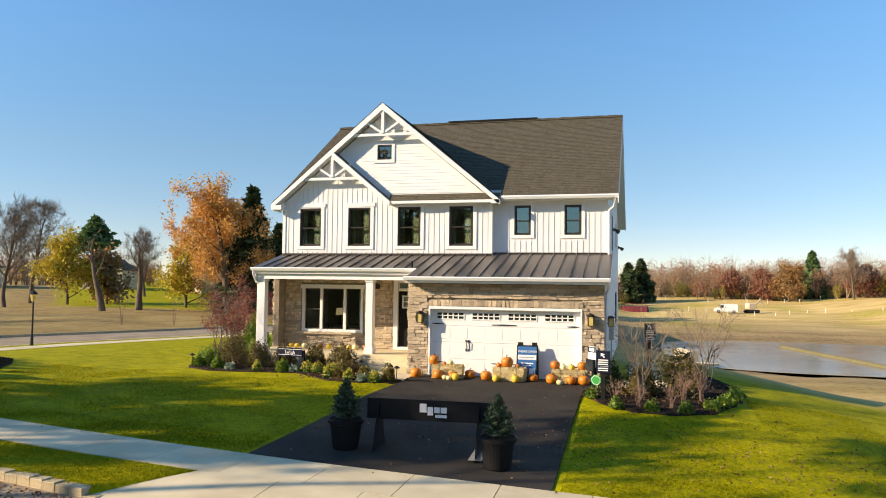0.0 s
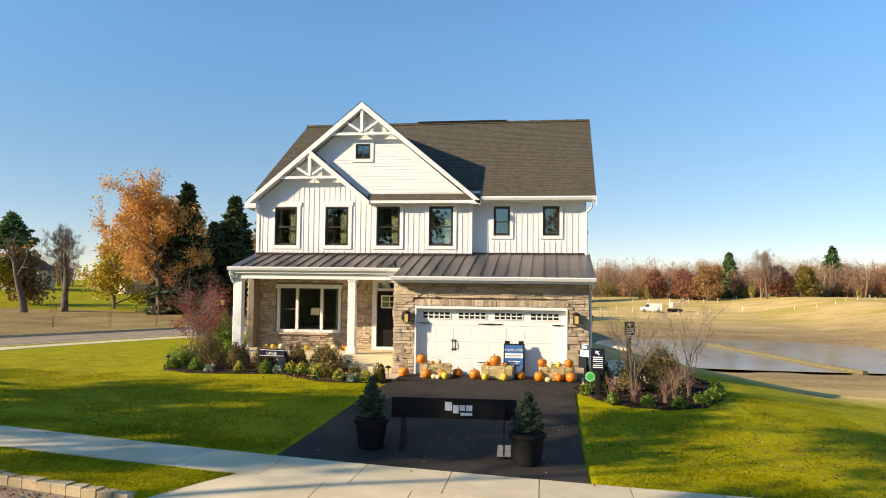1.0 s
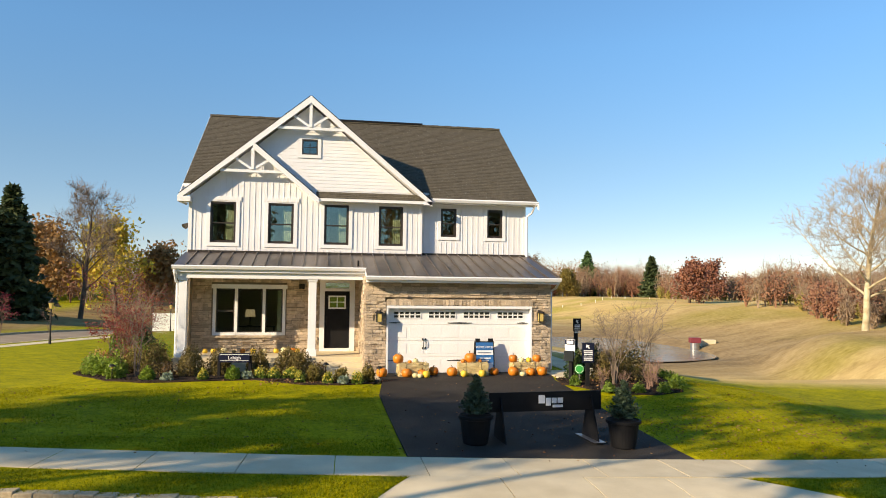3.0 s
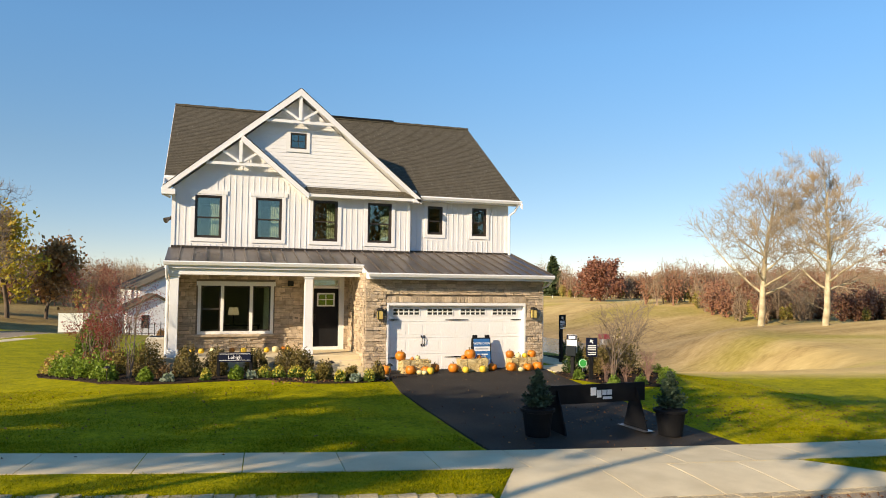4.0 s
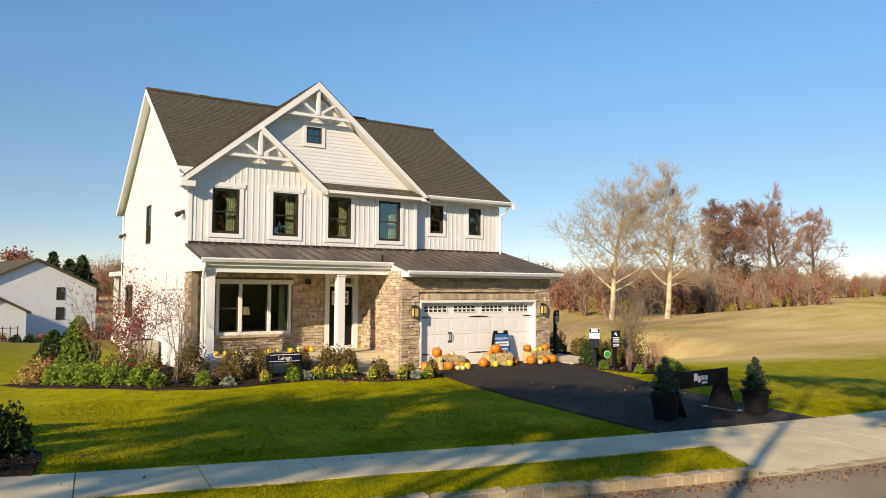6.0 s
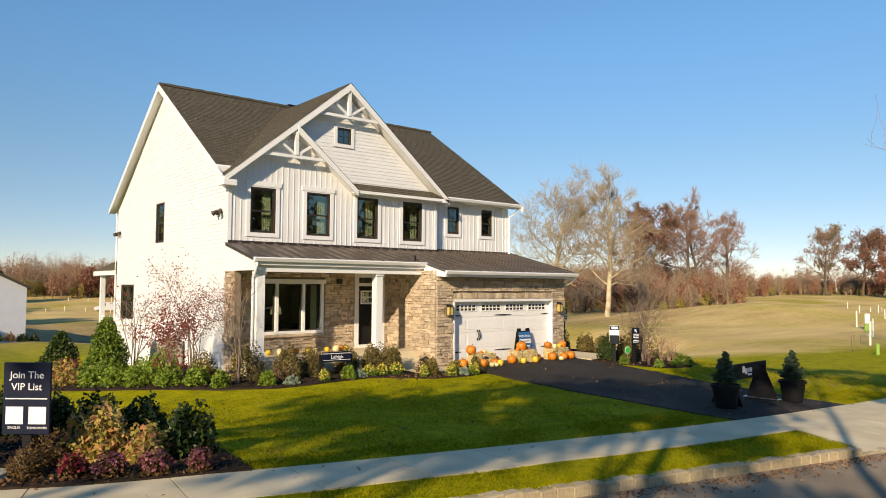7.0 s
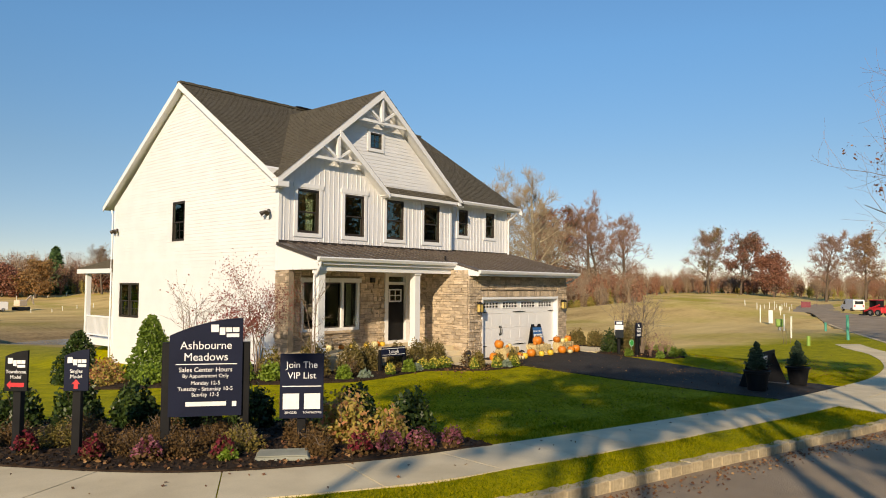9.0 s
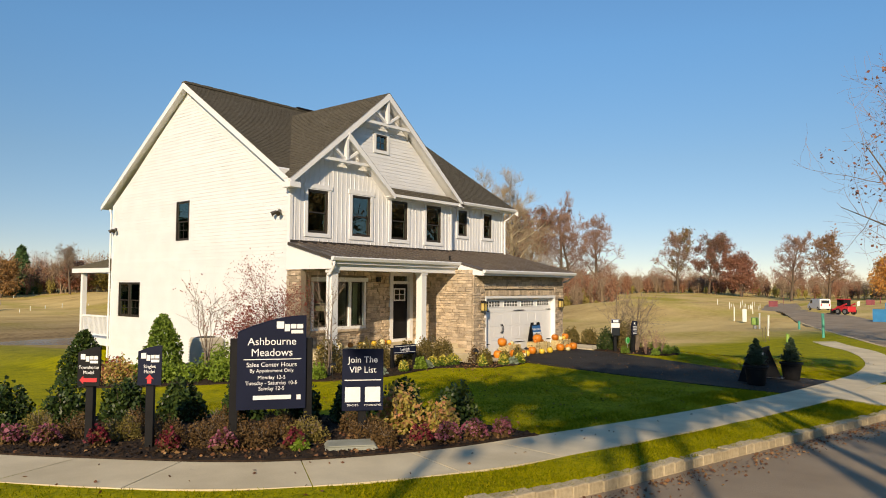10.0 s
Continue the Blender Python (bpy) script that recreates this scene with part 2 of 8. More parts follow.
M_SIGNWHITE = surf("sign_white", (0.74, 0.74, 0.74), (0.82, 0.82, 0.82), 2, 0.5, 0.02, 30)
M_RED = surf("sign_red", (0.55, 0.02, 0.03), (0.65, 0.035, 0.04), 3, 0.5, 0.02, 30)
M_GREEN = surf("sign_green", (0.015, 0.3, 0.06), (0.02, 0.36, 0.08), 3, 0.45, 0.02, 30)
M_PUMPKIN = surf("pumpkin_orange", (0.55, 0.15, 0.012), (0.67, 0.22, 0.022), 4, 0.45, 0.08, 12, vary=0.18)
M_GOURD = surf("gourd_cream", (0.62, 0.52, 0.22), (0.78, 0.7, 0.44), 5, 0.5, 0.08, 14, vary=0.15)
M_YELLOW = surf("gourd_yellow", (0.66, 0.4, 0.03), (0.76, 0.52, 0.07), 5, 0.5, 0.08, 14, vary=0.15)
M_STEM = surf("dry_stem", (0.13, 0.1, 0.05), (0.2, 0.16, 0.08), 12, 0.9, 0.3, 40)
M_HAY = surf("straw_bale", (0.55, 0.42, 0.19), (0.74, 0.6, 0.33), 9, 0.95, 1.0, 60, stretch=(0.5, 3, 3))
M_STRAWBITS = leafy("straw_bits", [(0.45, 0.32, 0.13), (0.66, 0.52, 0.27), (0.75, 0.63, 0.38)], 0.8, 0.1)
M_BARK = surf("grey_brown_bark", (0.075, 0.052, 0.036), (0.16, 0.12, 0.085), 3, 0.95, 0.7, 18, stretch=(1, 1, 0.3))
M_PALEBARK = surf("sycamore_bark", (0.3, 0.24, 0.14), (0.64, 0.56, 0.38), 1.1, 0.9, 0.3, 10)
M_TWIG = surf("grey_twig", (0.14, 0.1, 0.075), (0.23, 0.175, 0.13), 4, 0.9, 0.2, 30)
M_PALETWIG = surf("sycamore_twig", (0.24, 0.185, 0.125), (0.36, 0.285, 0.19), 2, 0.9, 0.2, 20)
M_SILT = surf("silt_cloth", (0.12, 0.1, 0.045), (0.2, 0.17, 0.08), 3, 0.9, 0.2, 20)
M_REDTWIG = surf("red_brown_twig", (0.2, 0.11, 0.08), (0.32, 0.2, 0.15), 4, 0.9, 0.2, 30)
M_WATER = surf("pond_water", (0.25, 0.21, 0.155), (0.32, 0.275, 0.205), 0.1, 0.16, 0.2, 2.0)
M_WATER.node_tree.nodes["Principled BSDF"].inputs["IOR"].default_value = 1.25
M_WATER.node_tree.nodes["Principled BSDF"].inputs["Specular IOR Level"].default_value = 0.15
M_AC = surf("ac_beige_metal", (0.42, 0.38, 0.31), (0.5, 0.46, 0.38), 2, 0.55, 0.03, 30)
M_LITE = surf("lantern_glass", (0.5, 0.36, 0.1), (0.62, 0.47, 0.18), 4, 0.2, 0.02, 20)
M_PVC = surf("white_pvc", (0.68, 0.7, 0.62), (0.78, 0.8, 0.7), 2, 0.5, 0.02, 30)
M_TEAL = surf("green_pipe", (0.05, 0.36, 0.25), (0.07, 0.42, 0.3), 2, 0.5, 0.02, 30)
M_LIMEBOX = surf("lime_green_cabinet", (0.2, 0.34, 0.06), (0.26, 0.42, 0.09), 2, 0.6, 0.03, 20)
M_MAROON = surf("maroon_steel", (0.16, 0.02, 0.03), (0.22, 0.035, 0.045), 1, 0.6, 0.05, 20)
M_VAN = surf("white_van_paint", (0.7, 0.7, 0.7), (0.76, 0.76, 0.76), 1, 0.3, 0.0, 10)
M_TYRE = surf("tyre_rubber", (0.012, 0.012, 0.012), (0.02, 0.02, 0.02), 5, 0.9, 0.2, 40)
M_DARKGLASS = surf("vehicle_glass", (0.02, 0.025, 0.03), (0.03, 0.035, 0.04), 1, 0.08, 0.0, 10)
M_GREENCAR = surf("green_car_paint", (0.01, 0.06, 0.05), (0.015, 0.08, 0.065), 1, 0.25, 0.0, 10)
M_BLUEBOX = surf("blue_skip", (0.02, 0.2, 0.42), (0.03, 0.25, 0.5), 2, 0.5, 0.03, 20)
M_LID = surf("grey_green_lid", (0.22, 0.23, 0.18), (0.32, 0.32, 0.26), 3, 0.9, 0.3, 50)

for ground_mat in (M_ASPHALT, M_DRIVE, M_CONCRETE, M_BLOCK, M_MULCH, M_STONE, M_STONE_J, M_SHINGLE, M_BLACK, M_NAVY):
    ground_mat.node_tree.nodes["Principled BSDF"].inputs["Specular IOR Level"].default_value = 0.15

L_ORANGE = leafy("orange_oak_leaves", [(0.5, 0.21, 0.06), (0.64, 0.3, 0.08), (0.74, 0.42, 0.13), (0.7, 0.46, 0.17), (0.54, 0.28, 0.1)], 0.7, 0.45)
L_YELLOW = leafy("yellow_green_leaves", [(0.46, 0.34, 0.035), (0.58, 0.44, 0.06), (0.38, 0.36, 0.045), (0.5, 0.3, 0.05)])
L_MAROON = leafy("maroon_oak_leaves", [(0.22, 0.085, 0.06), (0.32, 0.13, 0.085), (0.38, 0.19, 0.12), (0.24, 0.11, 0.075)])
L_RUST = leafy("rust_leaves", [(0.26, 0.13, 0.05), (0.36, 0.19, 0.07), (0.36, 0.23, 0.1), (0.24, 0.14, 0.06)])
L_SPRUCE = leafy("spruce_needles", [(0.026, 0.044, 0.018), (0.048, 0.074, 0.028), (0.085, 0.11, 0.044), (0.036, 0.058, 0.024)], 0.6, 0.1)
L_LIGHTSPRUCE = leafy("fir_needles", [(0.06, 0.12, 0.045), (0.09, 0.17, 0.06), (0.14, 0.22, 0.08)], 0.7, 0.3)
L_POT = leafy("potted_spruce_needles", [(0.03, 0.055, 0.03), (0.055, 0.09, 0.05), (0.09, 0.13, 0.07), (0.035, 0.06, 0.035)], 0.5, 0.1)
L_HOLLY = leafy("dark_glossy_leaves", [(0.014, 0.028, 0.008), (0.03, 0.056, 0.014), (0.06, 0.095, 0.022), (0.02, 0.038, 0.01)], 0.4, 0.12)
L_GREEN = leafy("mid_green_leaves", [(0.075, 0.13, 0.02), (0.135, 0.21, 0.03), (0.2, 0.28, 0.05)], 0.5, 0.25)
L_BRIGHT = leafy("lime_green_leaves", [(0.12, 0.19, 0.02), (0.19, 0.28, 0.035), (0.26, 0.34, 0.06)], 0.5, 0.3)
L_BOX = leafy("bronze_boxwood_leaves", [(0.09, 0.075, 0.024), (0.155, 0.12, 0.038), (0.23, 0.165, 0.058), (0.12, 0.11, 0.034)], 0.6, 0.2)
L_OLIVE = leafy("olive_shrub_leaves", [(0.14, 0.115, 0.03), (0.21, 0.165, 0.04), (0.27, 0.2, 0.06)], 0.6, 0.25)
L_RED = leafy("red_shrub_leaves", [(0.2, 0.035, 0.035), (0.3, 0.06, 0.05), (0.26, 0.09, 0.06)], 0.5, 0.3)
L_BROWN = leafy("brown_dry_leaves", [(0.07, 0.04, 0.016), (0.12, 0.068, 0.026), (0.18, 0.105, 0.04)], 0.8, 0.15)
L_PINK = leafy("pink_mum_flowers", [(0.22, 0.05, 0.09), (0.32, 0.09, 0.14), (0.4, 0.17, 0.2), (0.16, 0.035, 0.06)], 0.6, 0.3)
L_CRIMSON = leafy("crimson_flowers", [(0.15, 0.015, 0.03), (0.24, 0.03, 0.045), (0.11, 0.02, 0.03)], 0.6, 0.3)
L_GOLD = leafy("yellow_mum_flowers", [(0.6, 0.48, 0.06), (0.7, 0.6, 0.14), (0.5, 0.4, 0.06)], 0.6, 0.3)
L_PALE = leafy("pale_kale_leaves", [(0.2, 0.26, 0.19), (0.3, 0.36, 0.28), (0.14, 0.2, 0.11)], 0.6, 0.3)
L_CORAL = leafy("coral_nandina_leaves", [(0.5, 0.19, 0.1), (0.55, 0.33, 0.14), (0.46, 0.36, 0.09), (0.24, 0.24, 0.045), (0.4, 0.28, 0.09)], 0.5, 0.3)
L_FALLEN = leafy("fallen_leaves", [(0.12, 0.05, 0.025), (0.22, 0.1, 0.045), (0.34, 0.2, 0.09), (0.1, 0.045, 0.025), (0.18, 0.08, 0.04)], 0.8, 0.1)
L_GRASS = leafy("grass_blades", [(0.08, 0.1, 0.002), (0.18, 0.19, 0.004), (0.29, 0.27, 0.007), (0.4, 0.33, 0.02)], 0.9, 0.35)
L_GRASS.node_tree.nodes["Principled BSDF"].inputs["Specular IOR Level"].default_value = 0.08
L_DRYGRASS = leafy("dry_grass_blades", [(0.3, 0.22, 0.1), (0.42, 0.33, 0.16), (0.28, 0.24, 0.09)], 0.8, 0.3)
L_WOOD = leafy("far_wood_twigs", [(0.22, 0.15, 0.1), (0.32, 0.225, 0.15), (0.26, 0.18, 0.12), (0.4, 0.3, 0.2), (0.2, 0.135, 0.095)], 0.9, 0.15)
L_WOODRED = leafy("far_maroon_leaves", [(0.22, 0.1, 0.065), (0.32, 0.15, 0.095), (0.38, 0.2, 0.12), (0.27, 0.14, 0.09)], 0.9, 0.25)
L_WOODTAN = leafy("far_tan_leaves", [(0.3, 0.22, 0.07), (0.4, 0.3, 0.1), (0.3, 0.27, 0.06), (0.22, 0.2, 0.05)], 0.9, 0.2)


# ---- mesh helpers ----
I4 = Matrix.Identity(4)


def thing(name, label, category, m=I4, group="", kind=""):
    ob = new(name)
    ob.empty_display_size = 0.2
    ob.matrix_world = m
    return tagged(ob, label, category, group, kind)


def link_mesh(name, me, material, parent=None, label=""):
    me.materials.append(material)
    ob = new(name, me)
    if parent:
        ob.parent = parent
    if label:
        ob["label"] = label
    return ob


def part(name, bm, material, parent, label="", smooth=False):
    me = bpy.data.meshes.new(name)
    bmesh.ops.recalc_face_normals(bm, faces=bm.faces[:])
    bm.to_mesh(me)
    bm.free()
    if smooth:
        me.shade_smooth()
    return link_mesh(name, me, material, parent, label)


def raw(name, verts, faces, material, parent, label="", smooth=False):
    me = bpy.data.meshes.new(name)
    me.from_pydata(verts, [], faces)
    if smooth:
        me.shade_smooth()
    return link_mesh(name, me, material, parent, label)


def solo(name, bm, material, label, category, group="", kind="", smooth=False):
    return tagged(part(name, bm, material, None, "", smooth), label, category, group, kind)


def box(bm, x0, x1, y0, y1, z0, z1, bevel=0.0):
    r = bmesh.ops.create_cube(bm, size=1.0, matrix=Matrix.LocRotScale(((x0 + x1) / 2, (y0 + y1) / 2, (z0 + z1) / 2), None, (abs(x1 - x0), abs(y1 - y0), abs(z1 - z0))))
    if bevel:
        es = list({e for v in r["verts"] for e in v.link_edges})
        bmesh.ops.bevel(bm, geom=es, offset=bevel, segments=1, affect="EDGES", profile=0.5)
    return bm


def boxes(*items, bevel=0.0):
    bm = bmesh.new()
    for it in items:
        box(bm, *it, bevel=bevel)
    return bm


def beam(bm, a, b, w, d, up=(0, 0, 1)):
    """A straight bar from a to b, w wide across and d along up."""
    a, b = Vector(a), Vector(b)
    z = (b - a).normalized()
    x = z.cross(Vector(up)).normalized()
    y = x.cross(z)
    rot = Matrix((x, y, z)).transposed().to_4x4()
    bmesh.ops.create_cube(bm, size=1.0, matrix=Matrix.Translation((a + b) / 2) @ rot @ Matrix.Diagonal((w, d, (b - a).length, 1)))
    return bm


def cyl(bm, a, b, r0, r1=None, n=10):
    a, b = Vector(a), Vector(b)
    rot = (b - a).to_track_quat("Z", "Y").to_matrix().to_4x4()
    bmesh.ops.create_cone(bm, cap_ends=True, segments=n, radius1=r0, radius2=r0 if r1 is None else r1, depth=(b - a).length, matrix=Matrix.Translation((a + b) / 2) @ rot)
    return bm


def pipe(bm, pts, r, n=8):
    for a, b in zip(pts, pts[1:]):
        cyl(bm, a, b, r, None, n)
    return bm


def prism(bm, poly, axis, a, b):
    """A polygon of (u, v) pushed along an axis from a to b: x: (y, z), y: (x, z), z: (x, y)."""
    def at(u, v, w):
        return {"x": (w, u, v), "y": (u, w, v), "z": (u, v, w)}[axis]
    lo = [bm.verts.new(at(u, v, a)) for u, v in poly]
    hi = [bm.verts.new(at(u, v, b)) for u, v in poly]
    bm.faces.new(lo)
    bm.faces.new(hi[::-1])
    for i in range(len(poly)):
        j = (i + 1) % len(poly)
        bm.faces.new((lo[i], hi[i], hi[j], lo[j]))
    return bm


def lathe(bm, profile, n=16, centre=(0, 0, 0), ribs=0, depth=0.0):
    rings = []
    for r, z in profile:
        ring = []
        for i in range(n):
            a = 2 * math.pi * i / n
            k = 1 - depth * abs(math.cos(a * ribs / 2)) ** 6 if ribs else 1
            ring.append(bm.verts.new((centre[0] + r * k * math.cos(a), centre[1] + r * k * math.sin(a), centre[2] + z)))
        rings.append(ring)
    for p, q in zip(rings, rings[1:]):
        for i in range(n):
            bm.faces.new((p[i], p[(i + 1) % n], q[(i + 1) % n], q[i]))
    bm.faces.new(rings[0][::-1])
    bm.faces.new(rings[-1])
    return bm


def writing(text, size, m, material, parent, align="CENTER", name="lettering"):
    cu = bpy.data.curves.new(name, "FONT")
    cu.body, cu.size, cu.align_x, cu.extrude = text, size, align, 0.002
    tmp = bpy.data.objects.new(name, cu)
    scene.collection.objects.link(tmp)
    bpy.context.view_layer.update()
    me = bpy.data.meshes.new_from_object(tmp.evaluated_get(bpy.context.evaluated_depsgraph_get()))
    bpy.data.objects.remove(tmp)
    me.materials.clear()
    me.transform(m)
    return link_mesh(name, me, material, parent)


# ---- lie of the land ----
def sm(a, b, v):
    u = np.clip((v - a) / (b - a), 0.0, 1.0)
    return u * u * (3 - 2 * u)


def soft_over(v):
    return 0.5 * (v + np.sqrt(v * v + 4.0))


def pond_shape(x, y):
    """1 at the water's edge: a rounded oblong in the basin behind the lot."""
    return ((np.abs(x - 32) / 21.0) ** 3.5 + (np.abs(y - 81.5) / 22.5) ** 3.5) ** (1 / 3.5)


def land(x, y):
    """Height of the natural ground: the street falls to the right, the lot to the pond behind."""
    front = -0.25 - 0.041 * (-16 + soft_over(x + 16) - soft_over(x - 8))
    run = soft_over(y + 7) - 0.1
    right = -1.6 * (1 - np.exp(-run / 32))
    left = -1.9 * (1 - np.exp(-run / 26))
    z = front + right + (left - right) * sm(10, -10, x)
    z = z - 0.35 * sm(3, 14, y) * sm(-5, -8, x) * sm(-16, -9, x)
    z = z - 2.3 * sm(35, 90, y) * sm(15, -5, x) * sm(-45, -15, x)
    pad = sm(-12, -7.5, x) * sm(16, 7, x) * sm(-11, -1.5, y) * sm(26, 16, y)
    pad = pad * (1 - 0.9 * sm(3, 12, y) * sm(-5, -8, x))
    z = z * (1 - pad)
    z = z + 2.2 * sm(100, 190, np.sqrt(x * x + y * y)) * sm(45, 95, y)
    # a knoll at the field's right edge
    z = z + 2.4 * np.exp(-((x - 80) ** 2 + (y - 29) ** 2) / 288)
    z = z + 1.7 * np.exp(-((x - 90) ** 2 + (y - 106) ** 2) / 512)
    # the lawn breaks off along a crest and drops into the pond's basin, whose far side climbs to the woods
    crest = 34 - 27 * sm(0, 10, x) - 2.5 * sm(10, 20, x) + 45 * sm(26, 60, x)
    floor_z = -5.75 + 0.75 * sm(104, 114, y) + 1.4 * np.clip((y - 113) / 52, 0, 1) + 2.6 * np.clip((y - 165) / 63, 0, 1)
    k = sm(0, 18, y - crest) * sm(-4, 9, x) * sm(80, 50, x) * sm(300, 230, y)
    z = z * (1 - k) + np.minimum(z, floor_z) * k
    w = sm(1.1, 0.97, pond_shape(x, y))
    z = z * (1 - w) - 6.6 * w
    return z + 1.2 * sm(190, 420, np.sqrt(x * x + y * y))


def zg(x, y):
    return float(land(np.float64(x), np.float64(y)))


# ---- ground, street and paths ----
def spline(pts, step):
    """Points every step metres along a smooth curve through pts, with the unit normal to the street side."""
    p = [Vector(v) for v in pts]
    dense = []
    for i in range(len(p) - 1):
        a, b, c, d = p[max(i - 1, 0)], p[i], p[i + 1], p[min(i + 2, len(p) - 1)]
        k = max(4, int((c - b).length / 0.2))
        for j in range(k):
            t = j / k
            dense.append(0.5 * ((2 * b) + (c - a) * t + (2 * a - 5 * b + 4 * c - d) * t * t + (3 * b - a - 3 * c + d) * t ** 3))
    dense.append(p[-1])
    out, left = [dense[0]], step
    for a, b in zip(dense, dense[1:]):
        seg = (b - a).length
        while seg >= left:
            a = a + (b - a) * (left / seg)
            out.append(a)
            seg, left = (b - a).length, step
        left -= seg
    res = []
    for i, q in enumerate(out):
        h = (out[min(i + 1, len(out) - 1)] - out[max(i - 1, 0)]).normalized()
        res.append((q, Vector((h.y, -h.x))))
    return res


# inner edge of the pavement: down the side street, round the corner, along the front
EDGE = spline([(-13, 60), (-16, 38), (-18.7, 27), (-20.6, 18), (-21.2, 10), (-20.2, 3), (-18.2, -3), (-17.2, -5.9), (-15.9, -8.1), (-14, -9.15), (-11.8, -9.55), (-6, -10.15), (-0.7, -10.45),
               (5, -10.45), (10.4, -10.35), (15, -9.7), (20.2, -8.1), (26.5, -5.2), (50, 3.2), (82, 14.2), (131, 31), (215, 53)], 0.5)
WALK_W, ROAD_W = 1.3, 8.2


def kerb_off(x):
    return 2.45 + 0.62 * float(sm(-11, 3, x))


def ribbon(bm, row, inner, outer, lift, thick):
    """A strip between two offsets of the edge, following the land."""
    old = None
    for q, nrm in row:
        a, b = q + nrm * inner(q.x), q + nrm * outer(q.x)
        za, zb = zg(a.x, a.y) + lift, zg(b.x, b.y) + lift
        cur = [bm.verts.new((a.x, a.y, za)), bm.verts.new((b.x, b.y, zb)), bm.verts.new((b.x, b.y, zb - thick)), bm.verts.new((a.x, a.y, za - thick))]
        if old:
            for i in range(4):
                j = (i + 1) % 4
                bm.faces.new((old[i], cur[i], cur[j], old[j]))
        else:
            bm.faces.new(cur)
        old = cur
    bm.faces.new(old[::-1])
    return bm


KERB_XY = np.array([[*(q + n_ * kerb_off(q.x))] for q, n_ in EDGE])
KERB_N = np.array([[n_.x, n_.y] for q, n_ in EDGE])


def street_side(X, Y):
    """Signed distance outward from the kerb line for arrays of points."""
    out = np.empty(X.shape)
    for i in range(len(X)):
        dx, dy = X[i][:, None] - KERB_XY[None, :, 0], Y[i][:, None] - KERB_XY[None, :, 1]
        k = np.argmin(dx * dx + dy * dy, axis=1)
        j = np.arange(len(k))
        out[i] = dx[j, k] * KERB_N[k, 0] + dy[j, k] * KERB_N[k, 1]
    return out


def spaced(lo, hi, step, far, k):
    mid = list(np.arange(lo, hi + 1e-6, step))
    up, down, s = [], [], step
    v = hi
    while v < far:
        s = min(s * k, 400)
        v += s
        up.append(v)
    s, v = step, lo
    while v > -far:
        s = min(s * k, 400)
        v -= s
        down.append(v)
    return np.array(down[::-1] + mid + up)


def build_ground():
    xs, ys = spaced(-26, 22, 0.16, 3200, 1.06), spaced(-17, 6, 0.16, 3200, 1.06)
    X, Y = np.meshgrid(xs, ys)
    Z = land(X, Y)
    d = street_side(X, Y)
    Z = Z - 0.3 * sm(-0.16, 0.0, d) * sm(ROAD_W + 0.25, ROAD_W + 0.05, d)
    gx, gy = np.sin(X * 1.7 + np.sin(Y * 0.9) * 2), np.cos(Y * 1.3 + np.sin(X * 0.6) * 2)
    Z = Z + 0.012 * gx * gy * sm(-0.2, -0.8, d)
    far = np.sqrt(X * X + Y * Y)
    Z = Z + 0.35 * sm(40, 90, far) * np.sin(X * 0.045 + 1) * np.cos(Y * 0.05)
    rough = np.sin(X * 0.31 + 2 * np.sin(Y * 0.13)) * np.cos(Y * 0.27 + 1.5 * np.sin(X * 0.11)) + 0.6 * np.sin(X * 0.83 + 3 * np.sin(Y * 0.21)) * np.cos(Y * 0.71 + 2 * np.sin(X * 0.17))
    Z = Z + 0.11 * sm(30, 60, far) * sm(320, 160, far) * rough * (1 - sm(1.25, 1.05, pond_shape(X, Y)))
    # the driveway and the paths lie in shallow cuts
    cut = sm(-0.75, -0.5, X) * sm(5.15, 4.9, X) * sm(-13, -12.6, Y) * sm(0.3, 0.0, Y)
    Z = Z - 0.05 * cut
    # and the apron in a deeper one down to the gutter
    u = np.clip((-11.76 - Y) / 1.54, 0, 1.15)
    lo, hi = -0.75 - 0.95 * u, 5.1 + 1.9 * u
    Z = Z - 0.2 * sm(-0.08, 0.08, X - lo) * sm(-0.08, 0.08, hi - X) * sm(-11.8, -11.95, Y) * sm(-13.75, -13.55, Y)
    ny, nx = X.shape
    verts = np.stack([X.ravel(), Y.ravel(), Z.ravel()], axis=1).tolist()
    idx = np.arange(nx * ny).reshape(ny, nx)
    faces = np.stack([idx[:-1, :-1].ravel(), idx[:-1, 1:].ravel(), idx[1:, 1:].ravel(), idx[1:, :-1].ravel()], axis=1).tolist()
    ob = raw("ground", verts, faces, M_GROUND, None, smooth=True)
    tagged(ob, "green mown lawn running out into a straw-coloured field", "ground", kind="structure")


build_ground()

road = solo("road", ribbon(bmesh.new(), EDGE, lambda x: kerb_off(x) - 0.04, lambda x: kerb_off(x) + ROAD_W, -0.125, 0.12), M_ASPHALT,
            "grey asphalt street bending round the corner lot", "road", kind="structure")
# far kerb of the side street
solo("kerb_far", ribbon(bmesh.new(), EDGE[:150], lambda x: kerb_off(x) + ROAD_W - 0.05, lambda x: kerb_off(x) + ROAD_W + 0.15, 0.03, 0.3), M_BLOCK,
     "pale stone kerb on the far side of the street", "kerb", kind="structure")

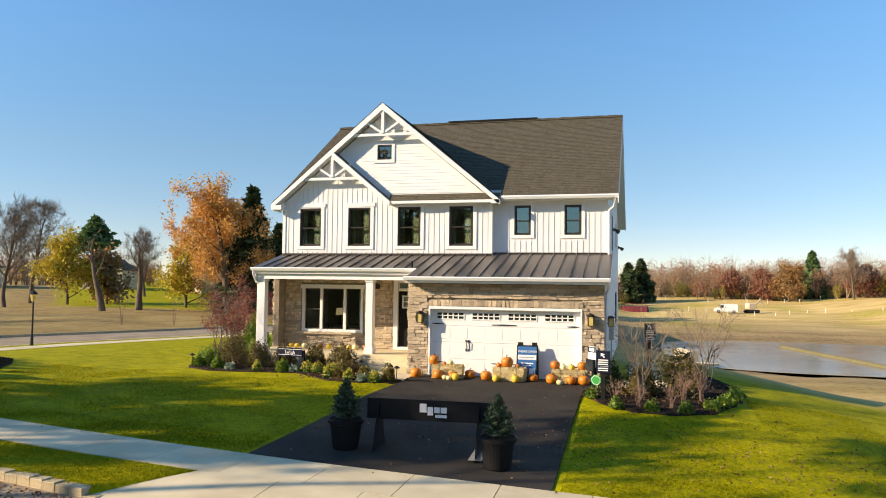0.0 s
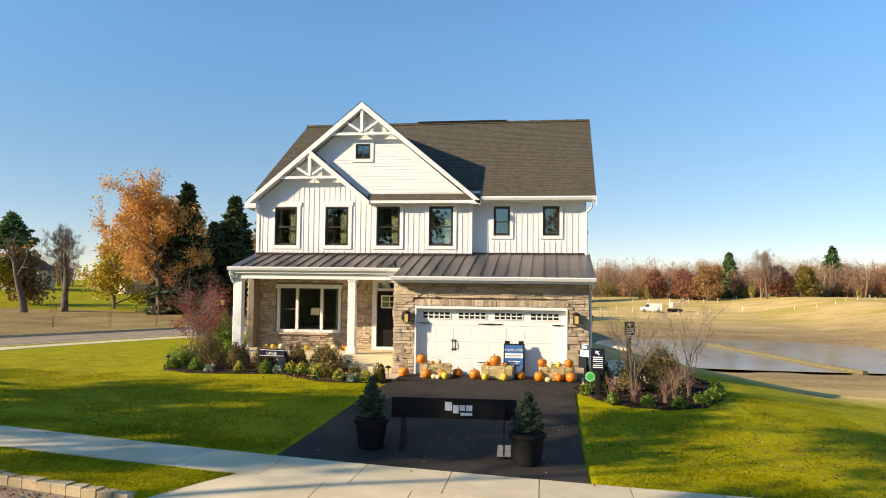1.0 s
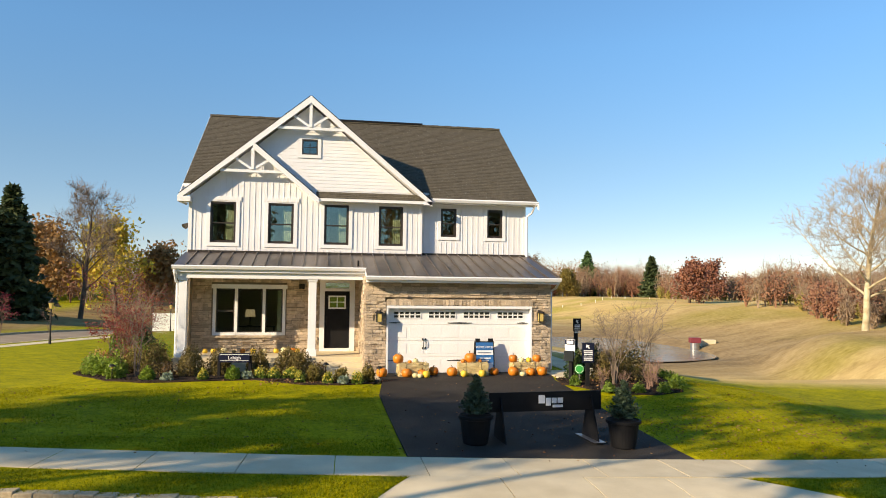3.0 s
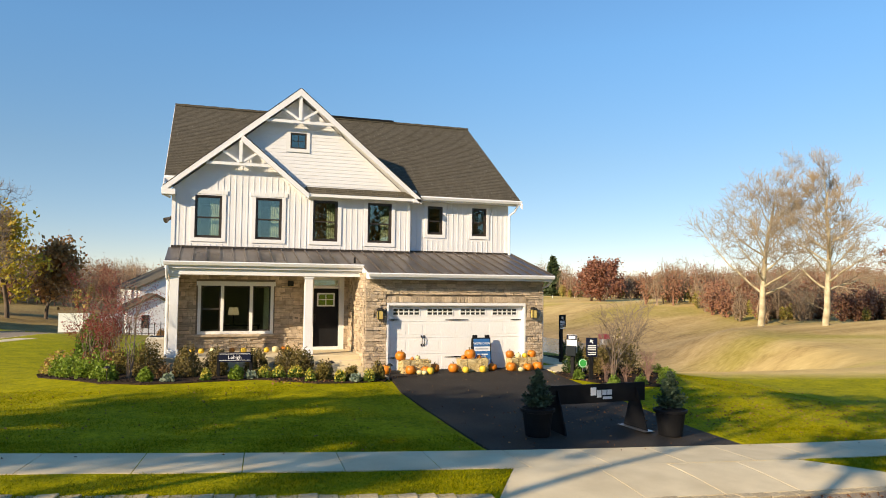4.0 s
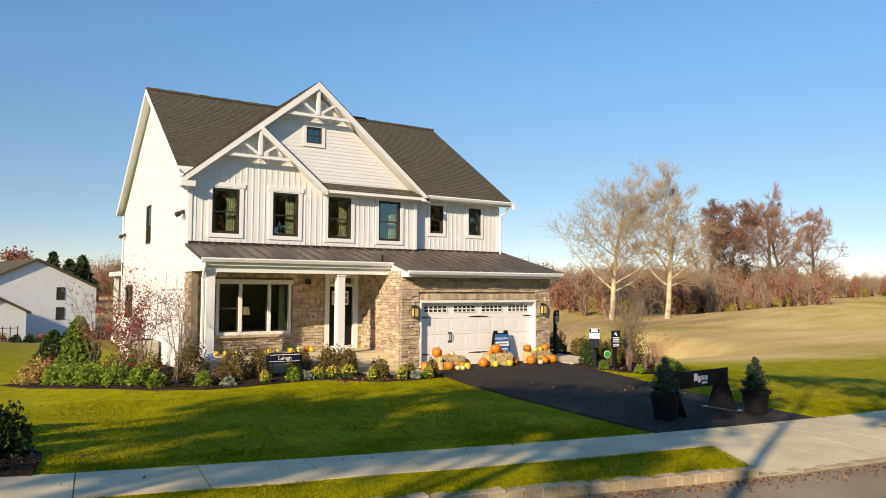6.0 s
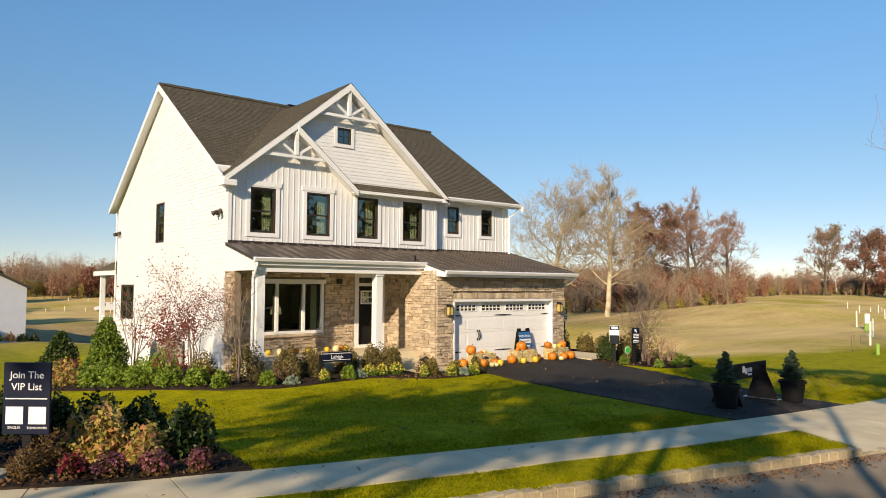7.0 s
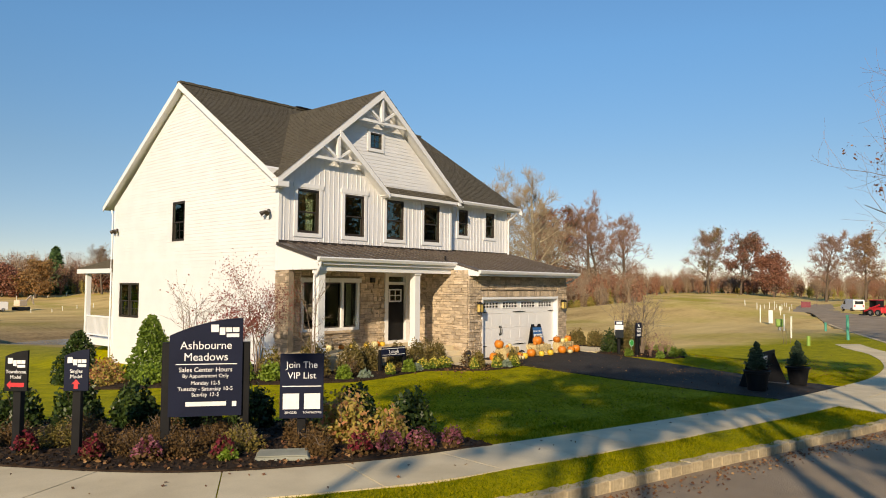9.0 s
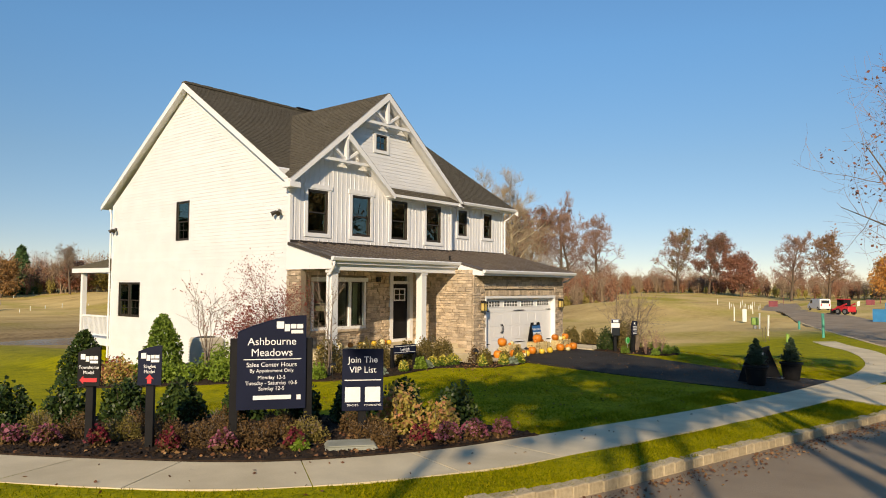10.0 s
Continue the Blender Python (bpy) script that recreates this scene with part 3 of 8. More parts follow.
POND = []
for i in range(90):
    ca, sa, lo, hi = math.cos(i * math.pi / 45), math.sin(i * math.pi / 45), 2.0, 60.0
    for _ in range(30):
        mid = (lo + hi) / 2
        lo, hi = (mid, hi) if float(pond_shape(np.float64(32 + ca * mid), np.float64(81.5 + sa * mid))) < 1.0 else (lo, mid)
    POND.append((32 + ca * lo, 81.5 + sa * lo))
pond = solo("pond", prism(bmesh.new(), POND, "z", -6.04, -6.0), M_WATER, "still brownish pond water reflecting the sky", "pond", kind="structure")

# driveway, apron, paths
DRIVE = [(-0.62, -10.42), (5.0, -10.42), (4.98, -6.5), (5.02, -2.0), (5.3, -0.9), (5.3, 0.3), (-0.35, 0.3), (-0.35, -2.0), (-0.6, -4.0)]


def draped(outline, lift, thick, cell=0.5):
    """A flat-edged sheet over the land inside an outline."""
    bm = bmesh.new()
    bm.faces.new([bm.verts.new((x, y, 0)) for x, y in outline])
    lo = [min(p[i] for p in outline) for i in (0, 1)]
    hi = [max(p[i] for p in outline) for i in (0, 1)]
    for i, nrm in ((0, (1, 0, 0)), (1, (0, 1, 0))):
        v = lo[i] + cell
        while v < hi[i]:
            bmesh.ops.bisect_plane(bm, geom=bm.verts[:] + bm.edges[:] + bm.faces[:], plane_co=(v, v, 0), plane_no=nrm)
            v += cell
    top = bm.faces[:]
    bmesh.ops.recalc_face_normals(bm, faces=top)
    ext = bmesh.ops.extrude_face_region(bm, geom=top)
    up = {g for g in ext["geom"] if isinstance(g, bmesh.types.BMVert)}
    for v in bm.verts:
        v.co.z = zg(v.co.x, v.co.y) + (lift if v in up else lift - thick)
    return bm


def blob(cx, cy, rx, ry, n=40, wob=0.08, seed=1, turn=0.0):
    r = random.Random(seed)
    ph = [r.uniform(0, 6.28) for _ in range(3)]
    out = []
    for i in range(n):
        a = 2 * math.pi * i / n
        k = 1 + wob * (math.sin(2 * a + ph[0]) + 0.6 * math.sin(3 * a + ph[1]) + 0.4 * math.sin(5 * a + ph[2]))
        u, v = rx * k * math.cos(a), ry * k * math.sin(a)
        out.append((cx + u * math.cos(turn) - v * math.sin(turn), cy + u * math.sin(turn) + v * math.cos(turn)))
    return out


solo("driveway", draped(DRIVE, 0.012, 0.2), M_DRIVE, "smooth dark asphalt driveway with a few leaves", "driveway", kind="structure")
solo("garage_path", draped([(5.3, -1.55), (6.6, -1.35), (7.35, -0.6), (7.45, 6.0), (6.3, 6.0), (6.25, 0.4), (5.3, 0.3)], 0.03, 0.2), M_CONCRETE,
     "pale concrete path beside the garage", "path", kind="structure")
solo("front_path", draped([(-2.35, -1.35), (-0.36, -1.75), (-0.36, -0.35), (-0.95, -0.25), (-2.35, -0.25)], 0.035, 0.2), M_CONCRETE,
     "pale concrete path from the driveway to the porch steps", "path", kind="structure")

BED_LEFT = [(-11.6, 7.5), (-10.9, 4.3), (-9.7, 1.5), (-8.4, -0.8), (-7.3, -1.45), (-6.2, -1.5), (-5.1, -1.25), (-4.2, -1.2), (-3.4, -1.75), (-2.6, -2.35), (-1.6, -2.5), (-0.62, -2.25), (-0.4, -1.7),
            (-2.4, -1.3), (-2.4, 0.65), (-6.9, 0.65), (-6.9, 8.5), (-9.5, 8.8)]
BED_RIGHT = [(5.15, -1.7), (5.02, -2.6), (5.6, -3.6), (6.4, -4.25), (7.3, -4.4), (8.3, -3.9), (9.1, -2.4), (9.5, -0.6), (9.4, 1.6), (8.8, 3.6), (7.5, 4.0), (7.5, -0.6), (6.7, -1.45)]
BED_CORNER = [(-11.5, -9.62), (-11.3, -8.2), (-11.8, -6.6), (-12.6, -5.0), (-13.5, -3.5), (-14.6, -2.0), (-15.8, -0.8), (-17.3, -0.1), (-18.9, -0.6), (-19.0, -1.0)]
BED_CORNER += [(q.x - n_.x * 0.02, q.y - n_.y * 0.02) for q, n_ in EDGE if -18.95 < q.x < -11.6 and -9.62 < q.y < -1.1]
for nm, outline in (("bed_front", BED_LEFT), ("bed_side", BED_RIGHT), ("bed_corner", BED_CORNER)):
    solo(nm, draped(outline, 0.035, 0.15, 0.4), M_MULCH, "planting bed covered with dark brown mulch", "planting bed", kind="structure")


# ---- the house ----
house = thing("house", "white two-storey house with stone-clad garage and dark shingle roof", "house")
YF, YR, YB, XL, XR, XS = 2.87, 3.15, 15.2, -6.82, 5.55, 1.48
EAVE, RIDGE_Y, RIDGE_Z, PITCH = 6.03, 9.15, 10.36, 0.651
GA = (-2.66, 9.74, 0.83)     # front gable: x of the apex, its height, pitch
GB = (-4.66, 7.98, 0.83)     # lower front gable


def wall_sheet(poly, holes, axis, a, b):
    """A wall: an outline pushed along an axis, with oblong openings cut through by strips."""
    us = sorted({u for u, v in poly} | {h[i] for h in holes for i in (0, 1)})
    bm = bmesh.new()

    def span(u):
        vs = []
        for (u0, v0), (u1, v1) in zip(poly, poly[1:] + poly[:1]):
            if abs(u1 - u0) > 1e-9 and min(u0, u1) - 1e-9 <= u <= max(u0, u1) + 1e-9:
                vs.append(v0 + (v1 - v0) * (u - u0) / (u1 - u0))
        return vs
    for u0, u1 in zip(us, us[1:]):
        e = 1e-6
        s0, s1 = span(u0 + e), span(u1 - e)
        lo0, hi0, lo1, hi1 = min(s0), max(s0), min(s1), max(s1)
        cuts = sorted((h[2], h[3]) for h in holes if h[0] <= u0 + e and h[1] >= u1 - e)
        at0, at1 = lo0, lo1
        for z0, z1 in cuts + [(None, None)]:
            t0, t1 = (hi0, hi1) if z0 is None else (z0, z0)
            prism(bm, [(u0, at0), (u1, at1), (u1, t1), (u0, t0)], axis, a, b)
            at0 = at1 = z1
    return bm


def shell(name, poly, holes, axis, a, b, material, label=""):
    return part(name, wall_sheet(poly, holes, axis, a, b), material, house, label)


WINS = [(-6.10, -5.22, 4.35, 5.81), (-4.10, -3.20, 4.35, 5.81), (-2.11, -1.22, 4.35, 5.81), (-0.12, 0.78, 4.35, 5.81)]
WINS_R = [(2.25, 2.85, 4.75, 5.83), (4.05, 4.65, 4.75, 5.83)]
SMALL = (-2.96, -2.39, 7.62, 8.19)
PICTURE = (-5.84, -3.46, 1.16, 2.76)
DOOR = (-2.05, -1.12, 0.58, 3.0)
SIDE_UP, SIDE_LOW = (9.0, 9.93, 4.28, 5.8), (12.67, 14.49, 1.23, 2.67)

shell("front_wall", [(XL, 0.3), (XL, 6.02), (GA[0], 9.45), (XS, 6.02), (XS, 0.3)], WINS + [SMALL, PICTURE, DOOR], "y", YF, YF + 0.15, M_WHITE, "white board wall")
shell("front_wall_right", [(XS, 0.3), (XS, 6.1), (XR, 6.1), (XR, 0.3)], WINS_R, "y", YR, YR + 0.15, M_WHITE, "white board wall")
shell("return_wall", [(YF + 0.15, 3.6), (YF + 0.15, 6.0), (YR, 6.0), (YR, 3.6)], [], "x", XS - 0.15, XS, M_WHITE)
gable_poly = [(YF + 0.15, -1.2), (YF + 0.15, 6.05), (RIDGE_Y, RIDGE_Z - 0.2), (YB - 0.15, 6.05), (YB - 0.15, -1.2)]
shell("side_wall_left", gable_poly, [SIDE_UP, SIDE_LOW], "x", XL, XL + 0.15, M_WHITE, "white lap-sided gable wall")
RIGHT_WINS = [(6.85, 7.7, 4.35, 5.83), (11.6, 12.4, 4.75, 5.83), (10.9, 12.7, 1.2, 2.67)]
shell("side_wall_right", [(u if u > 5 else YR + 0.15, v) for u, v in gable_poly], RIGHT_WINS, "x", XR - 0.15, XR, M_WHITE, "white lap-sided gable wall")
shell("back_wall", [(XL, -1.2), (XL, 6.05), (XR, 6.05), (XR, -1.2)], [], "y", YB - 0.15, YB, M_WHITE)

# rooms behind the windows
part("upper_floor", boxes((XL + 0.15, XR - 0.15, YF + 0.15, YB - 0.15, 3.3, 3.55)), M_ROOMFLOOR, house)
part("lower_floor", boxes((XL + 0.15, XR - 0.15, YF + 0.15, YB - 0.15, 0.3, 0.56)), M_ROOMFLOOR, house)
part("upper_ceiling", boxes((XL + 0.15, XR - 0.15, YF + 0.15, YB - 0.15, 6.0, 6.05)), M_ROOM, house)
part("inner_wall", boxes((XL + 0.15, XR - 0.15, 7.0, 7.1, 0.56, 3.3), (XL + 0.15, XR - 0.15, 7.5, 7.6, 3.55, 6.0), (-2.5, -2.4, YF + 0.16, 7.0, 0.56, 3.3),
                         (-2.7, -2.6, YF + 0.16, 7.5, 3.55, 6.0), (1.4, 1.5, YF + 0.32, 7.5, 3.55, 6.0)), M_ROOM, house, "plain beige room walls")


# -- lap siding, board by board --
def lap_boards(name, cuts, u_of, flip, pitch=0.125, z0=0.0, z1=1.0):
    """Boards with a tilted face, each spanning the wall between the limits that u_of gives at its height."""
    host = part(name, boxes((0, 0.001, 0, 0.001, -3, -2.999)), M_WHITE, house, "white horizontal lap siding")
    z = z0
    while z < z1 - 0.02:
        zt = min(z + pitch, z1)
        spans = u_of(z + 0.02)
        tops = u_of(zt - 0.002)
        if spans and tops:
            lo, hi = spans
            lo2, hi2 = tops
            runs = [(lo, lo2, hi, hi2)]
            for c0, c1, d0, d1 in cuts:
                if d0 < zt - 0.02 and d1 > z + 0.02:
                    nxt = []
                    for a, a2, b, b2 in runs:
                        if c1 <= a or c0 >= b:
                            nxt.append((a, a2, b, b2))
                        else:
                            if c0 > a:
                                nxt.append((a, a2, c0, c0))
                            if c1 < b:
                                nxt.append((c1, c1, b, b2))
                    runs = nxt
            for a, a2, b, b2 in runs:
                if b - a > 0.04:
                    vs, out = [], 0.013
                    for u, zz, off in ((a, z, out), (b, z, out), (b2, zt, 0.003), (a2, zt, 0.003), (a, z, 0.0), (b, z, 0.0)):
                        vs.append(flip(u, off, zz))
                    raw("board", vs, [(0, 1, 2, 3), (4, 5, 1, 0)], M_WHITE, host)
        z += pitch
    return host


def side_limits(z):
    if z < 6.02:
        return (YF + 0.1, YB)
    k = (z - 6.02) / PITCH
    return (YF + k, YB - k) if YF + k < YB - k - 0.1 else None


lap_boards("left_siding", [(SIDE_UP[0] - 0.07, SIDE_UP[1] + 0.07, SIDE_UP[2] - 0.07, SIDE_UP[3] + 0.07), (SIDE_LOW[0] - 0.07, SIDE_LOW[1] + 0.07, SIDE_LOW[2] - 0.07, SIDE_LOW[3] + 0.07)],
           side_limits, lambda u, o, z: (XL - o, u, z), z0=-1.0, z1=10.1)
lap_boards("right_siding", [(w[0] - 0.07, w[1] + 0.07, w[2] - 0.07, w[3] + 0.07) for w in RIGHT_WINS], lambda z: (side_limits(z)[0] + (0.3 if z < 6.02 else 0), side_limits(z)[1]) if side_limits(z) else None, lambda u, o, z: (XR + o, u, z), z0=-0.4, z1=10.1)


def gable_limits(z):
    if z < 6.32:
        return None
    lo = max(GA[0] - (9.45 - z) / GA[2], GB[0] + (7.72 - z) / GB[2] if z < 7.72 else -99)
    hi = GA[0] + (9.45 - z) / GA[2]
    return (lo, hi) if hi - lo > 0.1 else None


lap_boards("gable_siding", [(SMALL[0] - 0.14, SMALL[1] + 0.14, SMALL[2] - 0.14, SMALL[3] + 0.14)], gable_limits, lambda u, o, z: (u, YF - o, z), z0=6.33, z1=9.4)


# -- board and batten --
def battens(name, x0, x1, y, z_top, holes, z0=3.98, step=0.3):
    host = part(name, boxes((x0, x1, y - 0.012, y - 0.002, z0 - 0.1, z0 + 0.02)), M_WHITE, house, "white board-and-batten siding")
    x = x0 + step * 0.55
    while x < x1 - 0.04:
        runs = [(z0 + 0.02, z_top(x))]
        for h in holes:
            if h[0] - 0.17 < x < h[1] + 0.17:
                runs = [(z0 + 0.02, h[2] - 0.2), (h[3] + 0.2, z_top(x))]
        for a, b in runs:
            if b - a > 0.06:
                part("batten", boxes((x - 0.014, x + 0.014, y - 0.014, y - 0.001, a, b)), M_WHITE, host)
        x += step
    return host


def front_top(x):
    if x < GB[0] + (GB[1] - 6.03) / GB[2]:
        return max(5.9, GB[1] - 0.3 - abs(x - GB[0]) * GB[2])
    return 5.95


battens("front_battens", XL + 0.1, XS - 0.1, YF, front_top, WINS, step=0.203)
battens("right_battens", XS + 0.05, XR - 0.1, YR, lambda x: 6.0, WINS_R, step=0.203)
for b in ((XL - 0.02, XL + 0.1, YF - 0.03, YF + 0.1, 3.9, 5.98), (XS - 0.1, XS + 0.012, YF - 0.03, YF + 0.02, 3.9, 5.98), (XR - 0.1, XR + 0.02, YR - 0.03, YR + 0.1, 3.9, 6.05),
          (XL - 0.025, XL + 0.02, YB - 0.1, YB + 0.02, -1.0, 6.0), (XL - 0.024, XL + 0.02, YF - 0.02, YF + 0.11, 0.0, 3.95)):
    part("corner_board", boxes(b), M_TRIM, house, "white corner trim board")


# -- windows --
def facing(y=None, x=None):
    """Maps (along, outward, up) onto a front wall at y or a left wall at x."""
    if x is None:
        return lambda bm: bmesh.ops.transform(bm, matrix=Matrix(((1, 0, 0, 0), (0, -1, 0, y), (0, 0, 1, 0), (0, 0, 0, 1))), verts=bm.verts[:]) or bm
    return lambda bm: bmesh.ops.transform(bm, matrix=Matrix(((0, -1, 0, x), (1, 0, 0, 0), (0, 0, 1, 0), (0, 0, 0, 1))), verts=bm.verts[:]) or bm


def ring(bm, x0, x1, z0, z1, w, o0, o1):
    """An oblong rim of width w between the outward depths o0 and o1."""
    for b in ((x0, x1, o0, o1, z0, z0 + w), (x0, x1, o0, o1, z1 - w, z1), (x0, x0 + w, o0, o1, z0 + w, z1 - w), (x1 - w, x1, o0, o1, z0 + w, z1 - w)):
        box(bm, *b)
    return bm


def pane(bm, host, glass=M_GLASS):
    g = part("pane", bm, glass, host)
    g.visible_shadow = False
    return g


def hung_window(x0, x1, z0, z1, put, casing=0.1, curtain=0.0, lites=0):
    """Two dark sashes in a dark frame, with panes, white casing and a curtain behind."""
    host = part("window", put(ring(bmesh.new(), x0, x1, z0, z1, 0.045, -0.12, 0.015)), M_BRONZE, house, "dark bronze double-hung window")
    mid = z0 + (z1 - z0) * 0.48
    a, b = x0 + 0.045, x1 - 0.045
    part("upper_sash", put(ring(bmesh.new(), a, b, mid - 0.02, z1 - 0.045, 0.04, -0.06, -0.02)), M_BRONZE, host)
    part("lower_sash", put(ring(bmesh.new(), a, b, z0 + 0.045, mid + 0.03, 0.045, -0.1, -0.06)), M_BRONZE, host)
    pane(put(boxes((a + 0.035, b - 0.035, -0.043, -0.037, mid + 0.018, z1 - 0.083))), host)
    pane(put(boxes((a + 0.04, b - 0.04, -0.083, -0.077, z0 + 0.086, mid - 0.012))), host)
    if lites:
        bm = bmesh.new()
        for i in range(1, lites):
            x = a + (b - a) * i / lites
            box(bm, x - 0.008, x + 0.008, -0.055, -0.045, z0 + 0.08, z1 - 0.08)
        for k in (0.26, 0.74):
            zz = z0 + (z1 - z0) * k
            box(bm, a + 0.03, b - 0.03, -0.055, -0.045, zz - 0.008, zz + 0.008)
        part("glazing_grid", put(bm), M_BRONZE, host)
    if casing:
        c = ring(bmesh.new(), x0 - casing, x1 + casing, z0 - casing, z1 + casing, casing, 0.002, 0.035)
        box(c, x0 - casing - 0.05, x1 + casing + 0.05, 0.002, 0.05, z1 + 0.04, z1 + casing + 0.06)
        part("casing", put(c), M_TRIM, host, "white window casing")
    if curtain:
        bm = bmesh.new()
        n, w = 14, curtain
        for s in (0, 1):
            xs = [(x1 - 0.05 - w * i / n) if s else (x0 + 0.05 + 0.45 * w * i / n) for i in range(n + 1)]
            lo = [bm.verts.new((x, -0.25 - 0.03 * math.sin(i * 2.1), z0 - 0.1)) for i, x in enumerate(xs)]
            hi = [bm.verts.new((x, -0.25 - 0.02 * math.sin(i * 2.1), z1 + 0.05)) for i, x in enumerate(xs)]
            for i in range(n):
                bm.faces.new((lo[i], lo[i + 1], hi[i + 1], hi[i]))
        part("curtain", put(bm), M_CURTAIN, host, "pale gathered curtain behind the glass", smooth=True)
    return host


front, front_r, left_side = facing(y=YF), facing(y=YR), facing(x=XL)
for w in WINS:
    hung_window(*w, front, 0.13, 0.34)
for w in WINS_R:
    hung_window(*w, front_r, 0.12, 0.0)
hung_window(*SIDE_UP, left_side, 0.0, 0.25, lites=2)
for a in (0, 1):
    u0 = SIDE_LOW[0] + a * 0.91
    hung_window(u0, u0 + 0.91, SIDE_LOW[2], SIDE_LOW[3], left_side, 0.0, 0.22, lites=2)
right_side = lambda bm: bmesh.ops.transform(bm, matrix=Matrix(((0, 1, 0, XR), (1, 0, 0, 0), (0, 0, 1, 0), (0, 0, 0, 1))), verts=bm.verts[:]) or bm
for w in RIGHT_WINS:
    hung_window(*w, right_side, 0.0, 0.0)
# small fixed gable window with four lites
sw = part("window", front(ring(bmesh.new(), *SMALL, 0.05, -0.1, 0.015)), M_BRONZE, house, "small square dark gable window")
pane(front(boxes((SMALL[0] + 0.04, SMALL[1] - 0.04, -0.05, -0.044, SMALL[2] + 0.04, SMALL[3] - 0.04))), sw)
part("glazing_grid", front(boxes((-2.685, -2.665, -0.043, -0.03, 7.66, 8.15), (-2.92, -2.43, -0.043, -0.031, 7.895, 7.915))), M_BRONZE, sw)
part("casing", front(ring(bmesh.new(), SMALL[0] - 0.12, SMALL[1] + 0.12, SMALL[2] - 0.12, SMALL[3] + 0.12, 0.12, 0.002, 0.04)), M_TRIM, sw, "white window casing")
# wide three-part porch window
pw = part("window", front(ring(bmesh.new(), -5.92, -3.42, 1.07, 2.82, 0.1, -0.14, 0.075)), M_TRIM, house, "wide white-framed three-part porch window")
part("window_head", front(boxes((-5.97, -3.36, 0.0, 0.11, 2.72, 2.87))), M_TRIM, pw)
for mx in (-5.18, -4.22):
    part("mullion", front(boxes((mx, mx + 0.1, -0.13, 0.06, 1.17, 2.72))), M_TRIM, pw)
for x0, x1, dbl in ((-5.82, -5.18, 1), (-5.08, -4.22, 0), (-4.12, -3.52, 0)):
    part("sash", front(ring(bmesh.new(), x0, x1, 1.17, 2.72, 0.045, -0.08, -0.02)), M_BRONZE, pw)
    if dbl:
        part("meeting_rail", front(boxes((x0 + 0.045, x1 - 0.045, -0.08, -0.02, 1.9, 1.96))), M_BRONZE, pw)
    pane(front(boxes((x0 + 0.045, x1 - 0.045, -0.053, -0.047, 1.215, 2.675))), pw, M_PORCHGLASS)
part("curtain", front(boxes((-3.72, -3.5, -0.32, -0.3, 1.0, 2.8))), M_CURTAIN, pw, "pale curtain panel behind the glass")

# -- front door with transom --
dr = part("front_door", front(boxes((-2.03, -1.14, -0.09, -0.03, 0.6, 2.66), bevel=0.004)), M_BLACK, house, "black front door with a small glazed panel")
part("glazing_rim", front(ring(bmesh.new(), -1.9, -1.27, 2.02, 2.5, 0.05, -0.03, -0.012)), M_TRIM, dr, "white rim round the door glass")
pane(front(boxes((-1.85, -1.32, -0.029, -0.024, 2.07, 2.45))), dr)
part("glazing_grid", front(boxes((-1.6, -1.57, -0.024, -0.016, 2.07, 2.45), (-1.85, -1.32, -0.024, -0.0165, 2.25, 2.28))), M_TRIM, dr)
part("lock_plate", front(boxes((-1.99, -1.93, -0.03, -0.005, 1.5, 1.75), bevel=0.006)), M_IRON, dr)
part("door_handle", front(beam(beam(bmesh.new(), (-1.96, 0.03, 1.45), (-1.96, 0.03, 1.68), 0.02, 0.02, (0, 1, 0)), (-1.96, -0.02, 1.66), (-1.96, 0.03, 1.66), 0.02, 0.02)), M_IRON, dr)
dt = bmesh.new()
box(dt, -2.21, -2.04, 0.0, 0.1, 0.5, 3.1)
box(dt, -1.13, -0.95, 0.0, 0.1, 0.5, 3.1)
box(dt, -2.04, -1.13, 0.0, 0.1, 2.99, 3.1)
box(dt, -2.04, -1.13, -0.12, 0.06, 2.66, 2.74)
box(dt, -2.04, -1.13, -0.12, 0.12, 0.5, 0.6)
part("door_surround", front(dt), M_TRIM, house, "white front door surround")
tr = part("transom", front(ring(bmesh.new(), -2.04, -1.13, 2.74, 2.99, 0.03, -0.08, 0.0)), M_TRIM, house, "glazed transom over the front door")
pane(front(boxes((-2.01, -1.16, -0.05, -0.044, 2.77, 2.96))), tr)
# four plain bars beside the door
for i in range(4):
    part("wall_bar", front(boxes((-0.86, -0.83 + 0.02 * (i > 1), 0.045, 0.055, 2.42 - 0.17 * i, 2.52 - 0.17 * i))), M_IRON, house)


